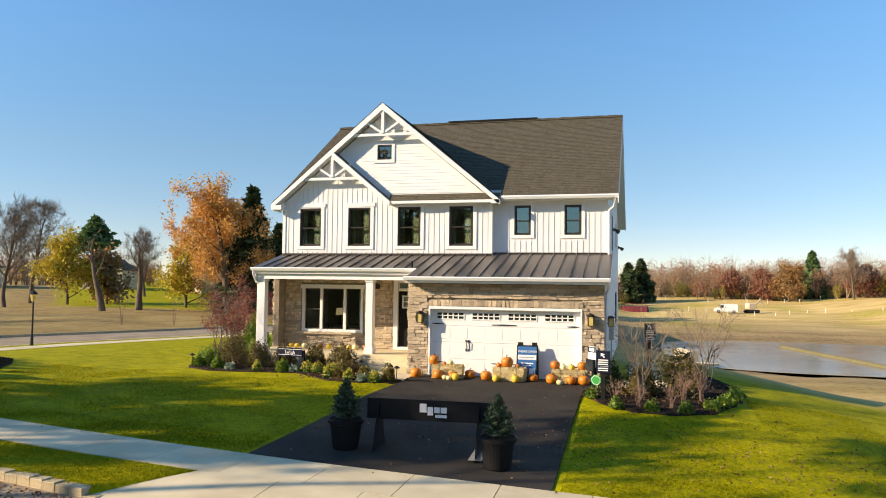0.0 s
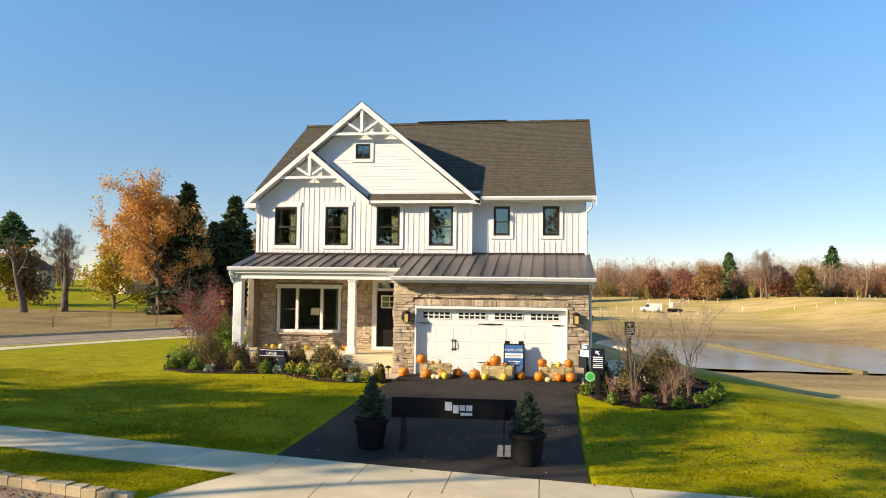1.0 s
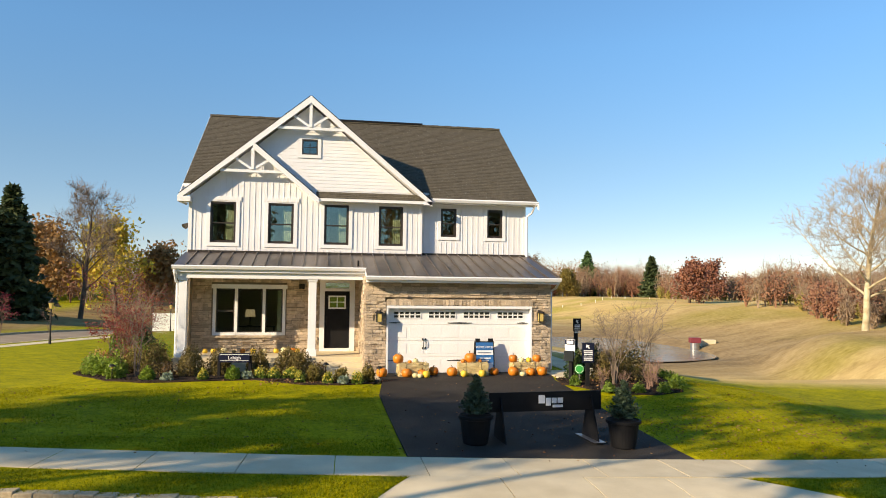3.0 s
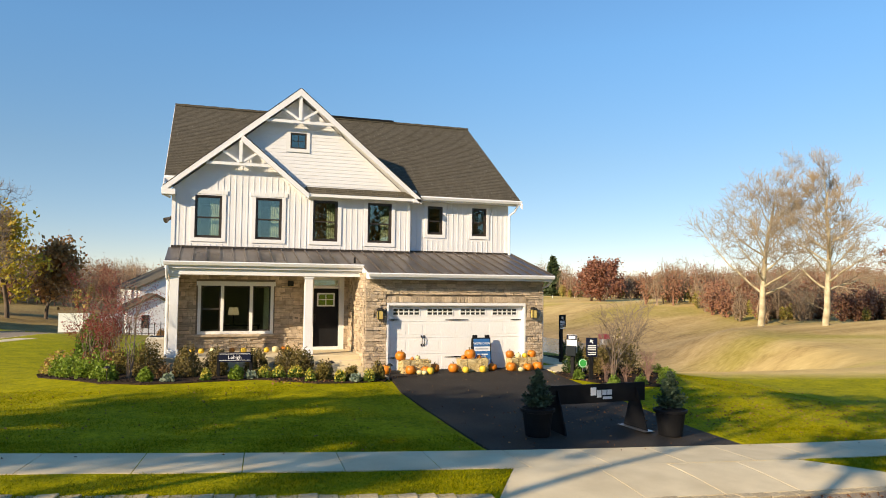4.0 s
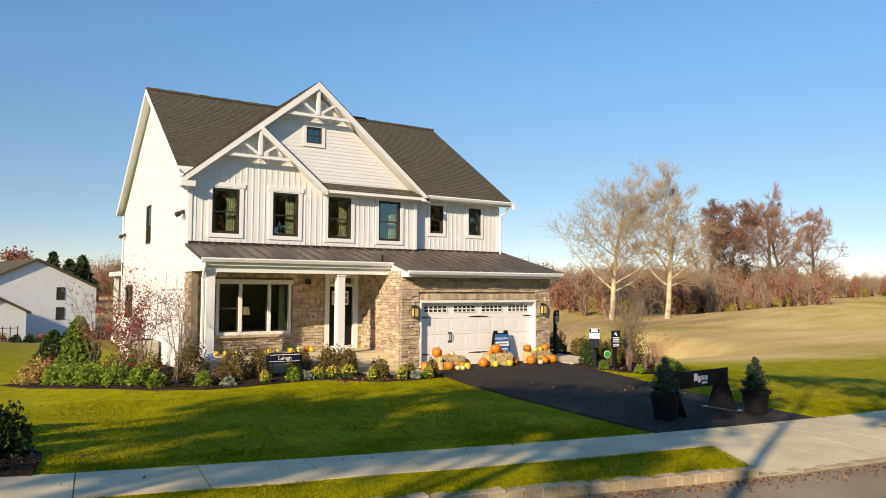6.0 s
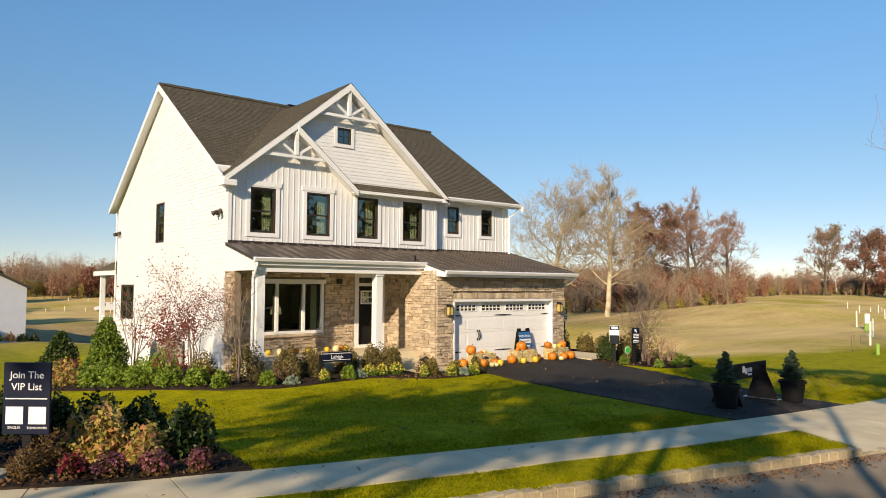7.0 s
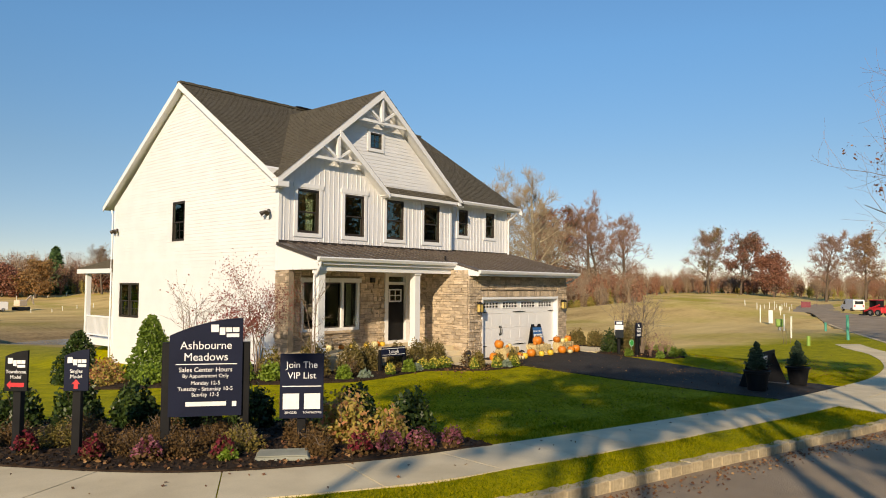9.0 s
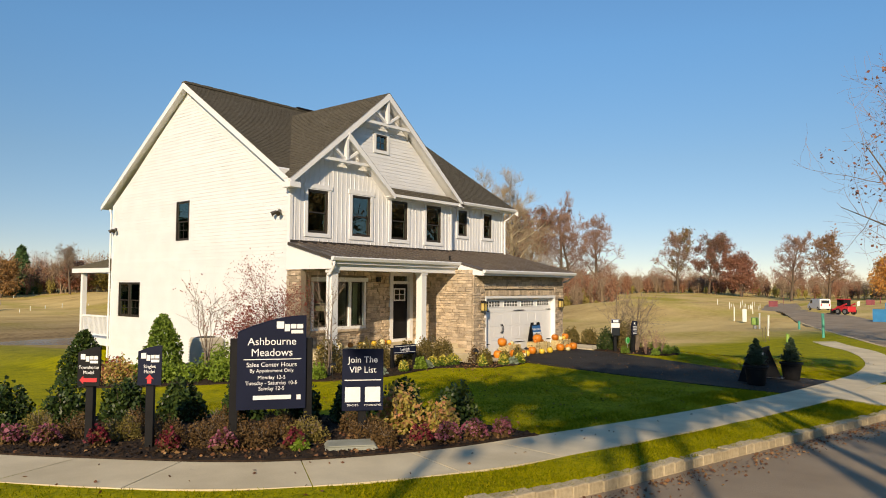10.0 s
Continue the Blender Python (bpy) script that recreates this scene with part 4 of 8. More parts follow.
# -- roofs --
def shingle_slope(name, origin, along, up, length_of, run, host_label, course=0.145, tab=0.17, seed=1):
    """Overlapping tabs course by course; length_of gives the span along the eave at a distance up the slope."""
    r = random.Random(seed)
    o, a, u = Vector(origin), Vector(along).normalized(), Vector(up).normalized()
    nrm = a.cross(u).normalized()
    if nrm.z < 0:
        nrm = -nrm
    vs, fs = [], []
    s = 0.0
    while s < run - 0.01:
        e = min(s + course, run)
        (l0, h0), (l1, h1) = length_of(s), length_of(e)
        x = min(l0, l1) - r.uniform(0, tab)
        while x < max(h0, h1):
            x1 = x + tab * r.uniform(0.6, 1.3)
            c = [max(l0, min(h0, x)), max(l0, min(h0, x1)), max(l1, min(h1, x1)), max(l1, min(h1, x))]
            if c[1] - c[0] > 0.005 or c[2] - c[3] > 0.005:
                t = 0.011 + r.uniform(0, 0.008)
                k = len(vs)
                for (p, q, off) in ((c[0], s, t), (c[1], s, t), (c[2], e, 0.004), (c[3], e, 0.004), (c[0], s, -0.004), (c[1], s, -0.004)):
                    vs.append(tuple(o + a * p + u * q + nrm * off))
                fs += [(k, k + 1, k + 2, k + 3), (k + 4, k + 5, k + 1, k)]
            x = x1
        s += course
    ob = raw(name, vs, fs, M_SHINGLE, house, host_label)
    ob["kind"] = "stuff"
    return ob


RX0, RX1 = -7.12, 5.93
run_main = math.hypot(RIDGE_Y - 2.5, RIDGE_Z - EAVE)
up_f, up_b = (0, RIDGE_Y - 2.5, RIDGE_Z - EAVE), (0, -(RIDGE_Y - 2.5), RIDGE_Z - EAVE)
sin_r = 1 / math.hypot(1, PITCH)


deck = bmesh.new()
prism(deck, [(3.1, EAVE + 0.36), (RIDGE_Y, RIDGE_Z - 0.03), (15.8, EAVE - 0.03), (15.8, EAVE - 0.16), (RIDGE_Y, RIDGE_Z - 0.2), (3.1, EAVE + 0.2)], "x", RX0, XS + 0.3)
prism(deck, [(2.74, EAVE + 0.126), (RIDGE_Y, RIDGE_Z - 0.03), (15.8, EAVE - 0.03), (15.8, EAVE - 0.16), (RIDGE_Y, RIDGE_Z - 0.2), (2.74, EAVE - 0.01)], "x", XS + 0.3, RX1)
part("roof_deck", deck, M_SOFFIT, house, "white soffit and rake boards of the main roof")
run_r = math.hypot(RIDGE_Y - 2.74, RIDGE_Z - EAVE - 0.156)
shingle_slope("roof_front", (0, 2.74, EAVE + 0.156 - 0.03), (1, 0, 0), up_f, lambda s: (RX0 if s > 0.5 else XS + 0.3, RX1), run_r, "dark grey-brown asphalt shingles")
shingle_slope("roof_back", (0, 15.8, EAVE - 0.03), (1, 0, 0), up_b, lambda s: (RX0, RX1), run_main, "dark grey-brown asphalt shingles", seed=2)
# cross gable: its two slopes run back to the main roof
y_at = lambda z: 2.5 + (z - EAVE) / PITCH
half = (GA[1] - EAVE) / GA[2]
gdeck = bmesh.new()
for sgn in (-1, 1):
    ex = GA[0] + sgn * half
    f0, f1 = (ex, 2.5, EAVE), (GA[0], 2.5, GA[1])
    b0, b1 = (ex, 2.75, EAVE), (GA[0], y_at(GA[1]) + 0.3, GA[1])
    vs = [gdeck.verts.new((x, y, z - 0.02)) for x, y, z in (f0, f1, b1, b0)] + [gdeck.verts.new((x, y, z - 0.2)) for x, y, z in (f0, f1, b1, b0)]
    for q in ((0, 1, 2, 3), (4, 5, 6, 7), (0, 1, 5, 4), (1, 2, 6, 5), (2, 3, 7, 6), (3, 0, 4, 7)):
        gdeck.faces.new([vs[i] for i in q])
part("gable_deck", gdeck, M_SOFFIT, house, "white soffit under the front gable roof")
run_g = math.hypot(half, GA[1] - EAVE)
for sgn, sd in ((-1, 3), (1, 4)):
    shingle_slope("gable_roof", (GA[0] + sgn * half, 2.47, EAVE - 0.01), (0, 1, 0), (-sgn * half, 0, GA[1] - EAVE), lambda s: (0.0, 0.3 + y_at(EAVE + s / run_g * (GA[1] - EAVE)) - 2.47), run_g,
                  "dark grey-brown asphalt shingles", seed=sd)
# lower gable: its right slope is a short overhang in front of the wall
hb = (GB[1] - EAVE) / GB[2]
bdeck = bmesh.new()
vs = []
for z in (-0.02, -0.18):
    vs += [bdeck.verts.new((x, y, zz + z)) for x, y, zz in ((GB[0] + hb, 2.5, EAVE), (GB[0], 2.5, GB[1]), (GB[0], YF, GB[1]), (GB[0] + hb, YF, EAVE))]
for q in ((0, 1, 2, 3), (4, 5, 6, 7), (0, 1, 5, 4), (1, 2, 6, 5), (2, 3, 7, 6), (3, 0, 4, 7)):
    bdeck.faces.new([vs[i] for i in q])
part("lower_gable_deck", bdeck, M_SOFFIT, house)
shingle_slope("lower_gable_roof", (GB[0] + hb, 2.47, EAVE - 0.01), (0, 1, 0), (-hb, 0, GB[1] - EAVE), lambda s: (0.0, 0.4), math.hypot(hb, GB[1] - EAVE), "dark grey-brown asphalt shingles", seed=5)
# pent roof strip below the upper gable
x_b, x_a = GB[0] + hb, GA[0] + half
part("pent_deck", prism(bmesh.new(), [(2.5, EAVE - 0.02), (YF, EAVE + 0.24), (YF, EAVE - 0.12), (2.5, EAVE - 0.12)], "x", x_b - 0.1, x_a), M_SOFFIT, house, "white pent roof soffit")
shingle_slope("pent_roof", (0, 2.47, EAVE - 0.02), (1, 0, 0), (0, YF - 2.5, 0.26), lambda s: (x_b - 0.1, x_a), 0.47, "dark grey-brown asphalt shingles", seed=6)
ridge = bmesh.new()
x = RX0
while x < RX1 - 0.1:
    box(ridge, x, min(x + 0.3, RX1), RIDGE_Y - 0.13, RIDGE_Y + 0.13, RIDGE_Z - 0.07, RIDGE_Z + 0.012 + 0.01 * ((x * 10) % 2 > 1))
    x += 0.29
part("ridge_cap", ridge, M_SHINGLE, house, "shingle ridge cap")
part("ridge_vent", boxes((-1.75, 2.3, RIDGE_Y - 0.16, RIDGE_Y + 0.16, RIDGE_Z + 0.0, RIDGE_Z + 0.07)), M_BLACK, house, "low dark ridge vent")


# -- rake boards, fascias, truss ornaments --
def rake(name, ax, az, pitch, x_end, y0, y1, w=0.2):
    """A sloping barge board from the apex to x_end."""
    z_end = az - abs(x_end - ax) * pitch
    bm = prism(bmesh.new(), [(ax, az), (x_end, z_end), (x_end, z_end - w * 0.9), (ax, az - w * 1.25)], "y", y0, y1)
    return part(name, bm, M_TRIM, house, "white barge board")


for sgn in (-1, 1):
    rake("barge_board", GA[0], GA[1] - 0.04, GA[2], GA[0] + sgn * half, 2.46, 2.51, 0.2)
rake("barge_board", GB[0], GB[1] - 0.04, GB[2], GB[0] + hb, 2.44, 2.505, 0.2)
part("gable_return", boxes((-7.16, -6.72, 2.45, YF, 5.74, 5.92), bevel=0.006), M_TRIM, house, "white boxed eave return")
part("gable_return", boxes((1.5, 1.82, 2.46, 2.8, 5.86, 6.0), bevel=0.006), M_TRIM, house)


def truss(ax, az, z_tie, hw, dx):
    host = part("gable_truss", boxes((ax - hw, ax + hw, 2.53, 2.62, z_tie - 0.05, z_tie + 0.05)), M_TRIM, house, "white decorative gable truss")
    part("king_post", boxes((ax - 0.055, ax + 0.055, 2.5, 2.63, z_tie + 0.05, az - 0.25)), M_TRIM, host)
    for s in (-1, 1):
        part("strut", beam(bmesh.new(), (ax + s * 0.05, 2.575, z_tie + 0.08), (ax + s * dx, 2.575, z_tie + 0.08 + dx * 0.62), 0.08, 0.09, (0, 1, 0)), M_TRIM, host)


truss(GB[0], GB[1], 6.9, 1.12, 0.72)
truss(GA[0], GA[1], 8.52, 1.2, 0.72)


def gutter(name, x0, x1, y, z):
    bm = prism(bmesh.new(), [(y, z), (y - 0.11, z), (y - 0.13, z - 0.03), (y - 0.09, z - 0.12), (y, z - 0.12)], "x", x0, x1)
    return part(name, bm, M_TRIM, house, "white box gutter")


part("fascia", boxes((XS + 0.3, RX1, 2.72, 2.76, 5.98, 6.15), (x_b, x_a, 2.48, 2.52, 5.9, 6.02)), M_TRIM, house, "white fascia boards")
gutter("gutter", 1.85, RX1 + 0.02, 2.73, 6.13)
part("soffit", boxes((XS, RX1, 2.76, YR, 5.98, 6.02), (x_b, XS + 0.3, 2.5, YF, 5.9, 5.93)), M_SOFFIT, house)
# raking boards of the side gables
for xs_ in (RX0 - 0.015, RX1 - 0.02):
    for y_e in (2.55, 15.75):
        bm = prism(bmesh.new(), [(RIDGE_Y, RIDGE_Z - 0.04), (y_e, EAVE - 0.02), (y_e, EAVE - 0.22), (RIDGE_Y, RIDGE_Z - 0.27)], "x", xs_, xs_ + 0.035)
        part("barge_board", bm, M_TRIM, house, "white barge board")
dn = pipe(bmesh.new(), [(5.83, 2.66, 6.05), (5.78, 2.95, 5.75), (5.61, 3.08, 5.6), (5.61, 3.08, 4.05)], 0.04)
part("downpipe", dn, M_TRIM, house, "white downpipe")
part("downpipe", pipe(bmesh.new(), [(-7.14, 2.5, 5.95), (-7.1, 2.62, 5.75), (-6.9, 2.82, 5.68)], 0.04), M_TRIM, house)
part("downpipe", pipe(bmesh.new(), [(-6.88, 15.4, 5.85), (-6.88, 15.28, 5.6), (-6.88, 15.28, -0.6)], 0.04), M_TRIM, house)

# -- standing-seam lower roof --
TOP_Z, SL = 4.0, 0.245


def low_z(y):
    return TOP_Z - (YF - y) * SL


LX0, LX1, LXM, PY, GY = -6.9, 5.72, -0.72, 0.72, -0.45
seam_roof = part("metal_roof", prism(bmesh.new(), [(PY, low_z(PY) - 0.05), (YF, TOP_Z - 0.05), (YF, TOP_Z - 0.1), (PY, low_z(PY) - 0.1)], "x", LX0, LXM), M_SEAM, house, "dark bronze standing-seam metal roof")
part("garage_roof_deck", prism(bmesh.new(), [(GY, low_z(GY) - 0.05), (YR, low_z(YR) - 0.05), (YR, low_z(YR) - 0.1), (GY, low_z(GY) - 0.1)], "x", LXM, LX1), M_SEAM, house)


def seam_panels(x0, x1, y_low, y_high_of, n):
    w = (x1 - x0) / n
    for i in range(n):
        a, b = x0 + i * w, x0 + (i + 1) * w
        yh = y_high_of((a + b) / 2)
        bm = bmesh.new()
        prism(bm, [(y_low - 0.03, low_z(y_low - 0.03)), (yh, low_z(yh)), (yh, low_z(yh) - 0.04), (y_low - 0.03, low_z(y_low - 0.03) - 0.04)], "x", a + 0.001, b - 0.027)
        prism(bm, [(y_low - 0.03, low_z(y_low - 0.03)), (yh, low_z(yh)), (yh, low_z(yh) + 0.05), (y_low - 0.03, low_z(y_low - 0.03) + 0.05)], "x", b - 0.026, b + 0.0)
        part("panel", bm, M_SEAM, seam_roof)


seam_panels(LX0, LXM, PY, lambda x: YF - 0.01, 15)
seam_panels(LXM, LX1, GY, lambda x: YF - 0.01 if x < XS else YR - 0.01, 16)
part("roof_flashing", boxes((XL, XS, YF - 0.05, YF + 0.0, TOP_Z - 0.02, TOP_Z + 0.07), (XS, XR, YR - 0.05, YR, TOP_Z + 0.05, TOP_Z + 0.12)), M_BRONZE, seam_roof)
part("roof_vent_pipe", cyl(bmesh.new(), (-0.95, 0.95, 3.5), (-0.95, 0.95, 3.72), 0.035), M_BLACK, house)
gutter("gutter", LX0 - 0.02, LXM + 0.02, PY - 0.02, low_z(PY) + 0.0)
gutter("gutter", LXM - 0.06, LX1 + 0.02, GY - 0.02, low_z(GY) + 0.0)
zb = low_z(PY)
part("porch_beam", boxes((-6.78, LXM, 0.8, 1.06, 3.06, zb - 0.1), (-6.78, -6.55, 1.06, YF, 3.1, zb - 0.1)), M_TRIM, house, "white porch beam")
part("porch_fascia", boxes((LX0, LXM, PY - 0.02, PY + 0.02, zb - 0.22, zb - 0.03), (LXM - 0.02, LX1, GY - 0.02, GY + 0.02, low_z(GY) - 0.2, low_z(GY) - 0.03)), M_TRIM, house)
part("porch_ceiling", boxes((-6.6, LXM, 0.76, YF, 3.24, 3.27), (LXM, LX1 - 0.05, GY + 0.02, 0.03, 3.0, 3.03)), M_SOFFIT, house, "white porch ceiling")
# the roof's cheeks
part("porch_cheek", prism(bmesh.new(), [(PY + 0.02, 3.1), (PY + 0.02, zb - 0.06), (YF, TOP_Z - 0.07), (YF, 3.1)], "x", -6.84, -6.78), M_TRIM, house, "white triangular porch roof cheek")
part("garage_cheek", prism(bmesh.new(), [(GY + 0.03, 2.98), (GY + 0.03, low_z(GY) - 0.06), (PY, zb - 0.06), (PY, 3.1), (0.0, 3.0)], "x", LXM - 0.02, LXM + 0.03), M_TRIM, house)
part("garage_cheek", prism(bmesh.new(), [(GY + 0.03, 2.98), (GY + 0.03, low_z(GY) - 0.06), (YR, low_z(YR) - 0.06), (YR, 2.98)], "x", LX1 - 0.06, LX1 - 0.02), M_TRIM, house)
part("garage_side", boxes((XR - 0.15, XR, 0.1, YR + 0.1, -0.4, 3.0)), M_WHITE, house, "white garage side wall")
part("downpipe", pipe(bmesh.new(), [(5.7, GY - 0.06, 3.1), (5.66, -0.2, 2.85), (5.6, 0.12, 2.75), (5.6, 0.12, 0.1)], 0.04), M_TRIM, house)
part("downpipe", pipe(bmesh.new(), [(-6.83, PY - 0.08, 3.33), (-6.83, PY - 0.06, 3.2), (-6.82, 0.86, 2.95), (-6.8, 0.98, 2.9), (-6.8, 0.98, 0.4)], 0.04), M_TRIM, house)

# -- porch --
part("porch_slab", boxes((-6.85, -0.75, 0.66, YF + 0.02, -0.3, 0.5), bevel=0.015), M_CONCRETE, house, "pale concrete porch slab")
part("porch_step", boxes((-2.3, -0.78, 0.33, 0.655, -0.3, 0.34), bevel=0.012), M_CONCRETE, house, "concrete porch step")
part("porch_step", boxes((-2.3, -0.78, 0.0, 0.325, -0.3, 0.18), bevel=0.012), M_CONCRETE, house)
part("entry_floor", boxes((-2.2, -0.95, YF - 0.09, YF + 0.14, 0.5, 0.56)), M_CONCRETE, house)


def column(x):
    c = part("porch_column", boxes((x - 0.13, x + 0.13, 0.86, 1.12, 0.5, 3.08), bevel=0.008), M_TRIM, house, "square white porch column")
    part("column_base", boxes((x - 0.165, x + 0.165, 0.825, 1.155, 0.5, 0.72), bevel=0.01), M_TRIM, c)
    part("column_cap", boxes((x - 0.16, x + 0.16, 0.83, 1.15, 2.98, 3.09), bevel=0.01), M_TRIM, c)


column(-6.6)
column(-2.46)


# -- garage door --
gd = part("garage_door", boxes((0.0, 4.82, 0.1, 0.14, 0.0, 2.14)), M_DOORWHITE, house, "white panelled double garage door with a row of small panes")
for r_ in range(4):
    z0, z1 = 0.004 + r_ * 0.535, 0.535 * (r_ + 1) - 0.001
    sec = boxes((0.0, 4.82, 0.075, 0.1, z0, z1), bevel=0.004)
    s_ob = part("door_section", sec, M_DOORWHITE, gd)
    if r_ < 3:
        for c in range(8):
            x0 = 0.12 + c * 0.578
            part("raised_panel", boxes((x0 + 0.03, x0 + 0.51, 0.069, 0.075, z0 + 0.1, z1 - 0.09), bevel=0.004), M_DOORWHITE, s_ob)
for x0 in (0.2, 1.375, 2.55, 3.72):
    wi = part("door_window", ring(bmesh.new(), x0 - 0.03, x0 + 0.91, 1.8, 2.05, 0.03, 0.055, 0.075), M_DOORWHITE, gd)
    part("dark_glazing", boxes((x0, x0 + 0.88, 0.068, 0.0735, 1.83, 2.02)), M_DARKGLASS, wi)
    bars = boxes((x0, x0 + 0.88, 0.058, 0.068, 1.91, 1.94))
    for i in range(1, 5):
        box(bars, x0 + 0.176 * i - 0.02, x0 + 0.176 * i + 0.02, 0.058, 0.0679, 1.83, 2.02)
    part("pane_grid", bars, M_DOORWHITE, wi)
for x0, x1, z in ((0.03, 0.42, 1.66), (2.0, 2.82, 1.66), (4.4, 4.79, 1.66), (0.03, 0.42, 0.42), (2.0, 2.82, 0.42), (4.4, 4.79, 0.42)):
    part("strap_hinge", prism(bmesh.new(), [(x0, z - 0.008), ((x0 + x1) / 2, z - 0.022), (x1, z - 0.008), (x1, z + 0.008), ((x0 + x1) / 2, z + 0.022), (x0, z + 0.008)], "y", 0.05, 0.062), M_IRON, gd, "black iron strap hinge")
for x0 in (1.17, 1.26):
    hb_ = pipe(bmesh.new(), [(x0, 0.06, 0.82), (x0 + 0.02, 0.02, 0.88), (x0 + 0.02, 0.02, 1.06), (x0, 0.06, 1.12)], 0.012, 6)
    part("pull_handle", box(box(hb_, x0 - 0.02, x0 + 0.02, 0.05, 0.065, 0.79, 0.86), x0 - 0.02, x0 + 0.02, 0.05, 0.065, 1.08, 1.15), M_IRON, gd, "black iron pull handle")
gd.location.y = 0.06
gt = boxes((-0.055, 0.0, -0.06, 0.2, 0.0, 2.23), (4.82, 4.875, -0.06, 0.2, 0.0, 2.23), (0.0, 4.82, -0.06, 0.2, 2.14, 2.23))
part("garage_trim", gt, M_TRIM, house, "white garage door trim")
part("garage_interior", boxes((-0.5, 5.3, 0.3, 0.35, 0.0, 3.0)), M_ROOM, house)

# -- stone cladding --
for b in ((-0.72, -0.06, 0.02, 0.2, -0.3, 3.02), (4.88, XR, 0.02, 0.2, -0.3, 3.02), (-0.06, 4.88, 0.02, 0.2, 2.23, 3.02), (-0.72, -0.5, 0.2, YF, -0.3, 3.24),
          (XL + 0.01, PICTURE[0] - 0.05, YF - 0.02, YF, -0.2, 3.24), (PICTURE[1] + 0.05, -2.21, YF - 0.02, YF, -0.2, 3.24), (-0.95, -0.72, YF - 0.02, YF, -0.2, 3.24),
          (PICTURE[0] - 0.05, PICTURE[1] + 0.05, YF - 0.02, YF, -0.2, 1.07), (PICTURE[0] - 0.05, PICTURE[1] + 0.05, YF - 0.02, YF, 2.86, 3.24), (-2.21, -0.95, YF - 0.02, YF, 3.1, 3.24)):
    part("mortar_backing", boxes(b), M_MORTAR, house)

STONE_SHAPES = []
rs = random.Random(7)
for k in range(10):
    bm = boxes((0, 1, 0, 1, 0, 1))
    for v in bm.verts:
        v.co += Vector((rs.uniform(-0.03, 0.03), rs.uniform(-0.2, 0.2), rs.uniform(-0.07, 0.07)))
    bmesh.ops.bevel(bm, geom=bm.edges[:], offset=0.045, segments=1, affect="EDGES", profile=0.6)
    bmesh.ops.recalc_face_normals(bm, faces=bm.faces[:])
    me = bpy.data.meshes.new("stone")
    bm.to_mesh(me)
    bm.free()
    me.materials.append(M_STONE)
    STONE_SHAPES.append(me)


def lay_stones(host, u0, u1, z0, z1, holes, place, seed, limit=300):
    """Random coursed ledge stones; place(u, depth, z, length, thick, height) gives a stone's matrix."""
    r = random.Random(seed)
    count, rest = 0, []
    z = z0
    while z < z1 - 0.03:
        h = min(r.choice((0.08, 0.1, 0.12, 0.14, 0.16)), z1 - z)
        u = u0
        while u < u1 - 0.02:
            ln = min(r.uniform(0.12, 0.38), u1 - u)
            if u1 - u - ln < 0.08:
                ln = u1 - u
            mid = u + ln / 2
            hole = next((q for q in holes if q[0] < u + ln - 0.01 and q[1] > u + 0.01 and q[2] < z + h - 0.02 and q[3] > z + 0.02), None)
            if hole:
                if u < hole[0] - 0.05:
                    ln = hole[0] - u
                else:
                    u = hole[1]
                    continue
            cut = r.uniform(0.38, 0.62) if h > 0.12 and r.random() < 0.5 else 1.0
            for lo, hi in ((0.0, cut), (cut, 1.0)):
                if hi - lo < 0.05:
                    continue
                m = place(u + 0.005, r.uniform(0.03, 0.09), z + lo * h + 0.005, ln - 0.01, (hi - lo) * h - 0.01)
                if count < limit:
                    ob = bpy.data.objects.new("stone", r.choice(STONE_SHAPES))
                    scene.collection.objects.link(ob)
                    ob.parent, ob.matrix_local = host, m
                    count += 1
                else:
                    rest.append((r.choice(STONE_SHAPES), m))
            u += ln
        z += h
    if rest:
        bm = bmesh.new()
        for me, m in rest:
            k = len(bm.verts)
            bm.from_mesh(me)
            bm.verts.ensure_lookup_table()
            bmesh.ops.transform(bm, matrix=m, verts=bm.verts[k:])
        ob = part("further_stonework", bm, M_STONE_J, host)
        ob["kind"] = "stuff"


def stone_host(name, b):
    return part(name, boxes(b), M_MORTAR, house, "tan and grey ledge-stone cladding")


def on_front(y):
    return lambda u, d, z, ln, h: Matrix.Translation((u, y - d, z)) @ Matrix.Diagonal((ln, d + 0.01, h, 1))


def on_left(x):
    return lambda u, d, z, ln, h: Matrix.Translation((x, u, z)) @ Matrix(((0, -1, 0, 0.01), (1, 0, 0, 0), (0, 0, 1, 0), (0, 0, 0, 1))) @ Matrix.Diagonal((ln, d + 0.02, h, 1))


h1 = stone_host("garage_cladding", (-0.7, -0.08, 0.01, 0.019, 0.0, 2.9))
lay_stones(h1, -0.76, XR, -0.1, 3.0, [(-0.06, 4.88, -1, 2.44)], on_front(0.02), 11)
r_ = random.Random(5)
x = -0.06
while x < 4.86:
    w = r_.uniform(0.1, 0.17)
    ob = bpy.data.objects.new("lintel_stone", r_.choice(STONE_SHAPES))
    scene.collection.objects.link(ob)
    ob.parent, ob.matrix_local = h1, Matrix.Translation((x + 0.003, -0.055, 2.24)) @ Matrix.Diagonal((w - 0.006, 0.085, 0.195, 1))
    x += w
h2 = stone_host("garage_return_cladding", (-0.71, -0.7, 0.1, 2.8, 0.0, 2.9))
lay_stones(h2, 0.03, YF - 0.03, -0.1, 3.2, [], on_left(-0.72), 12)
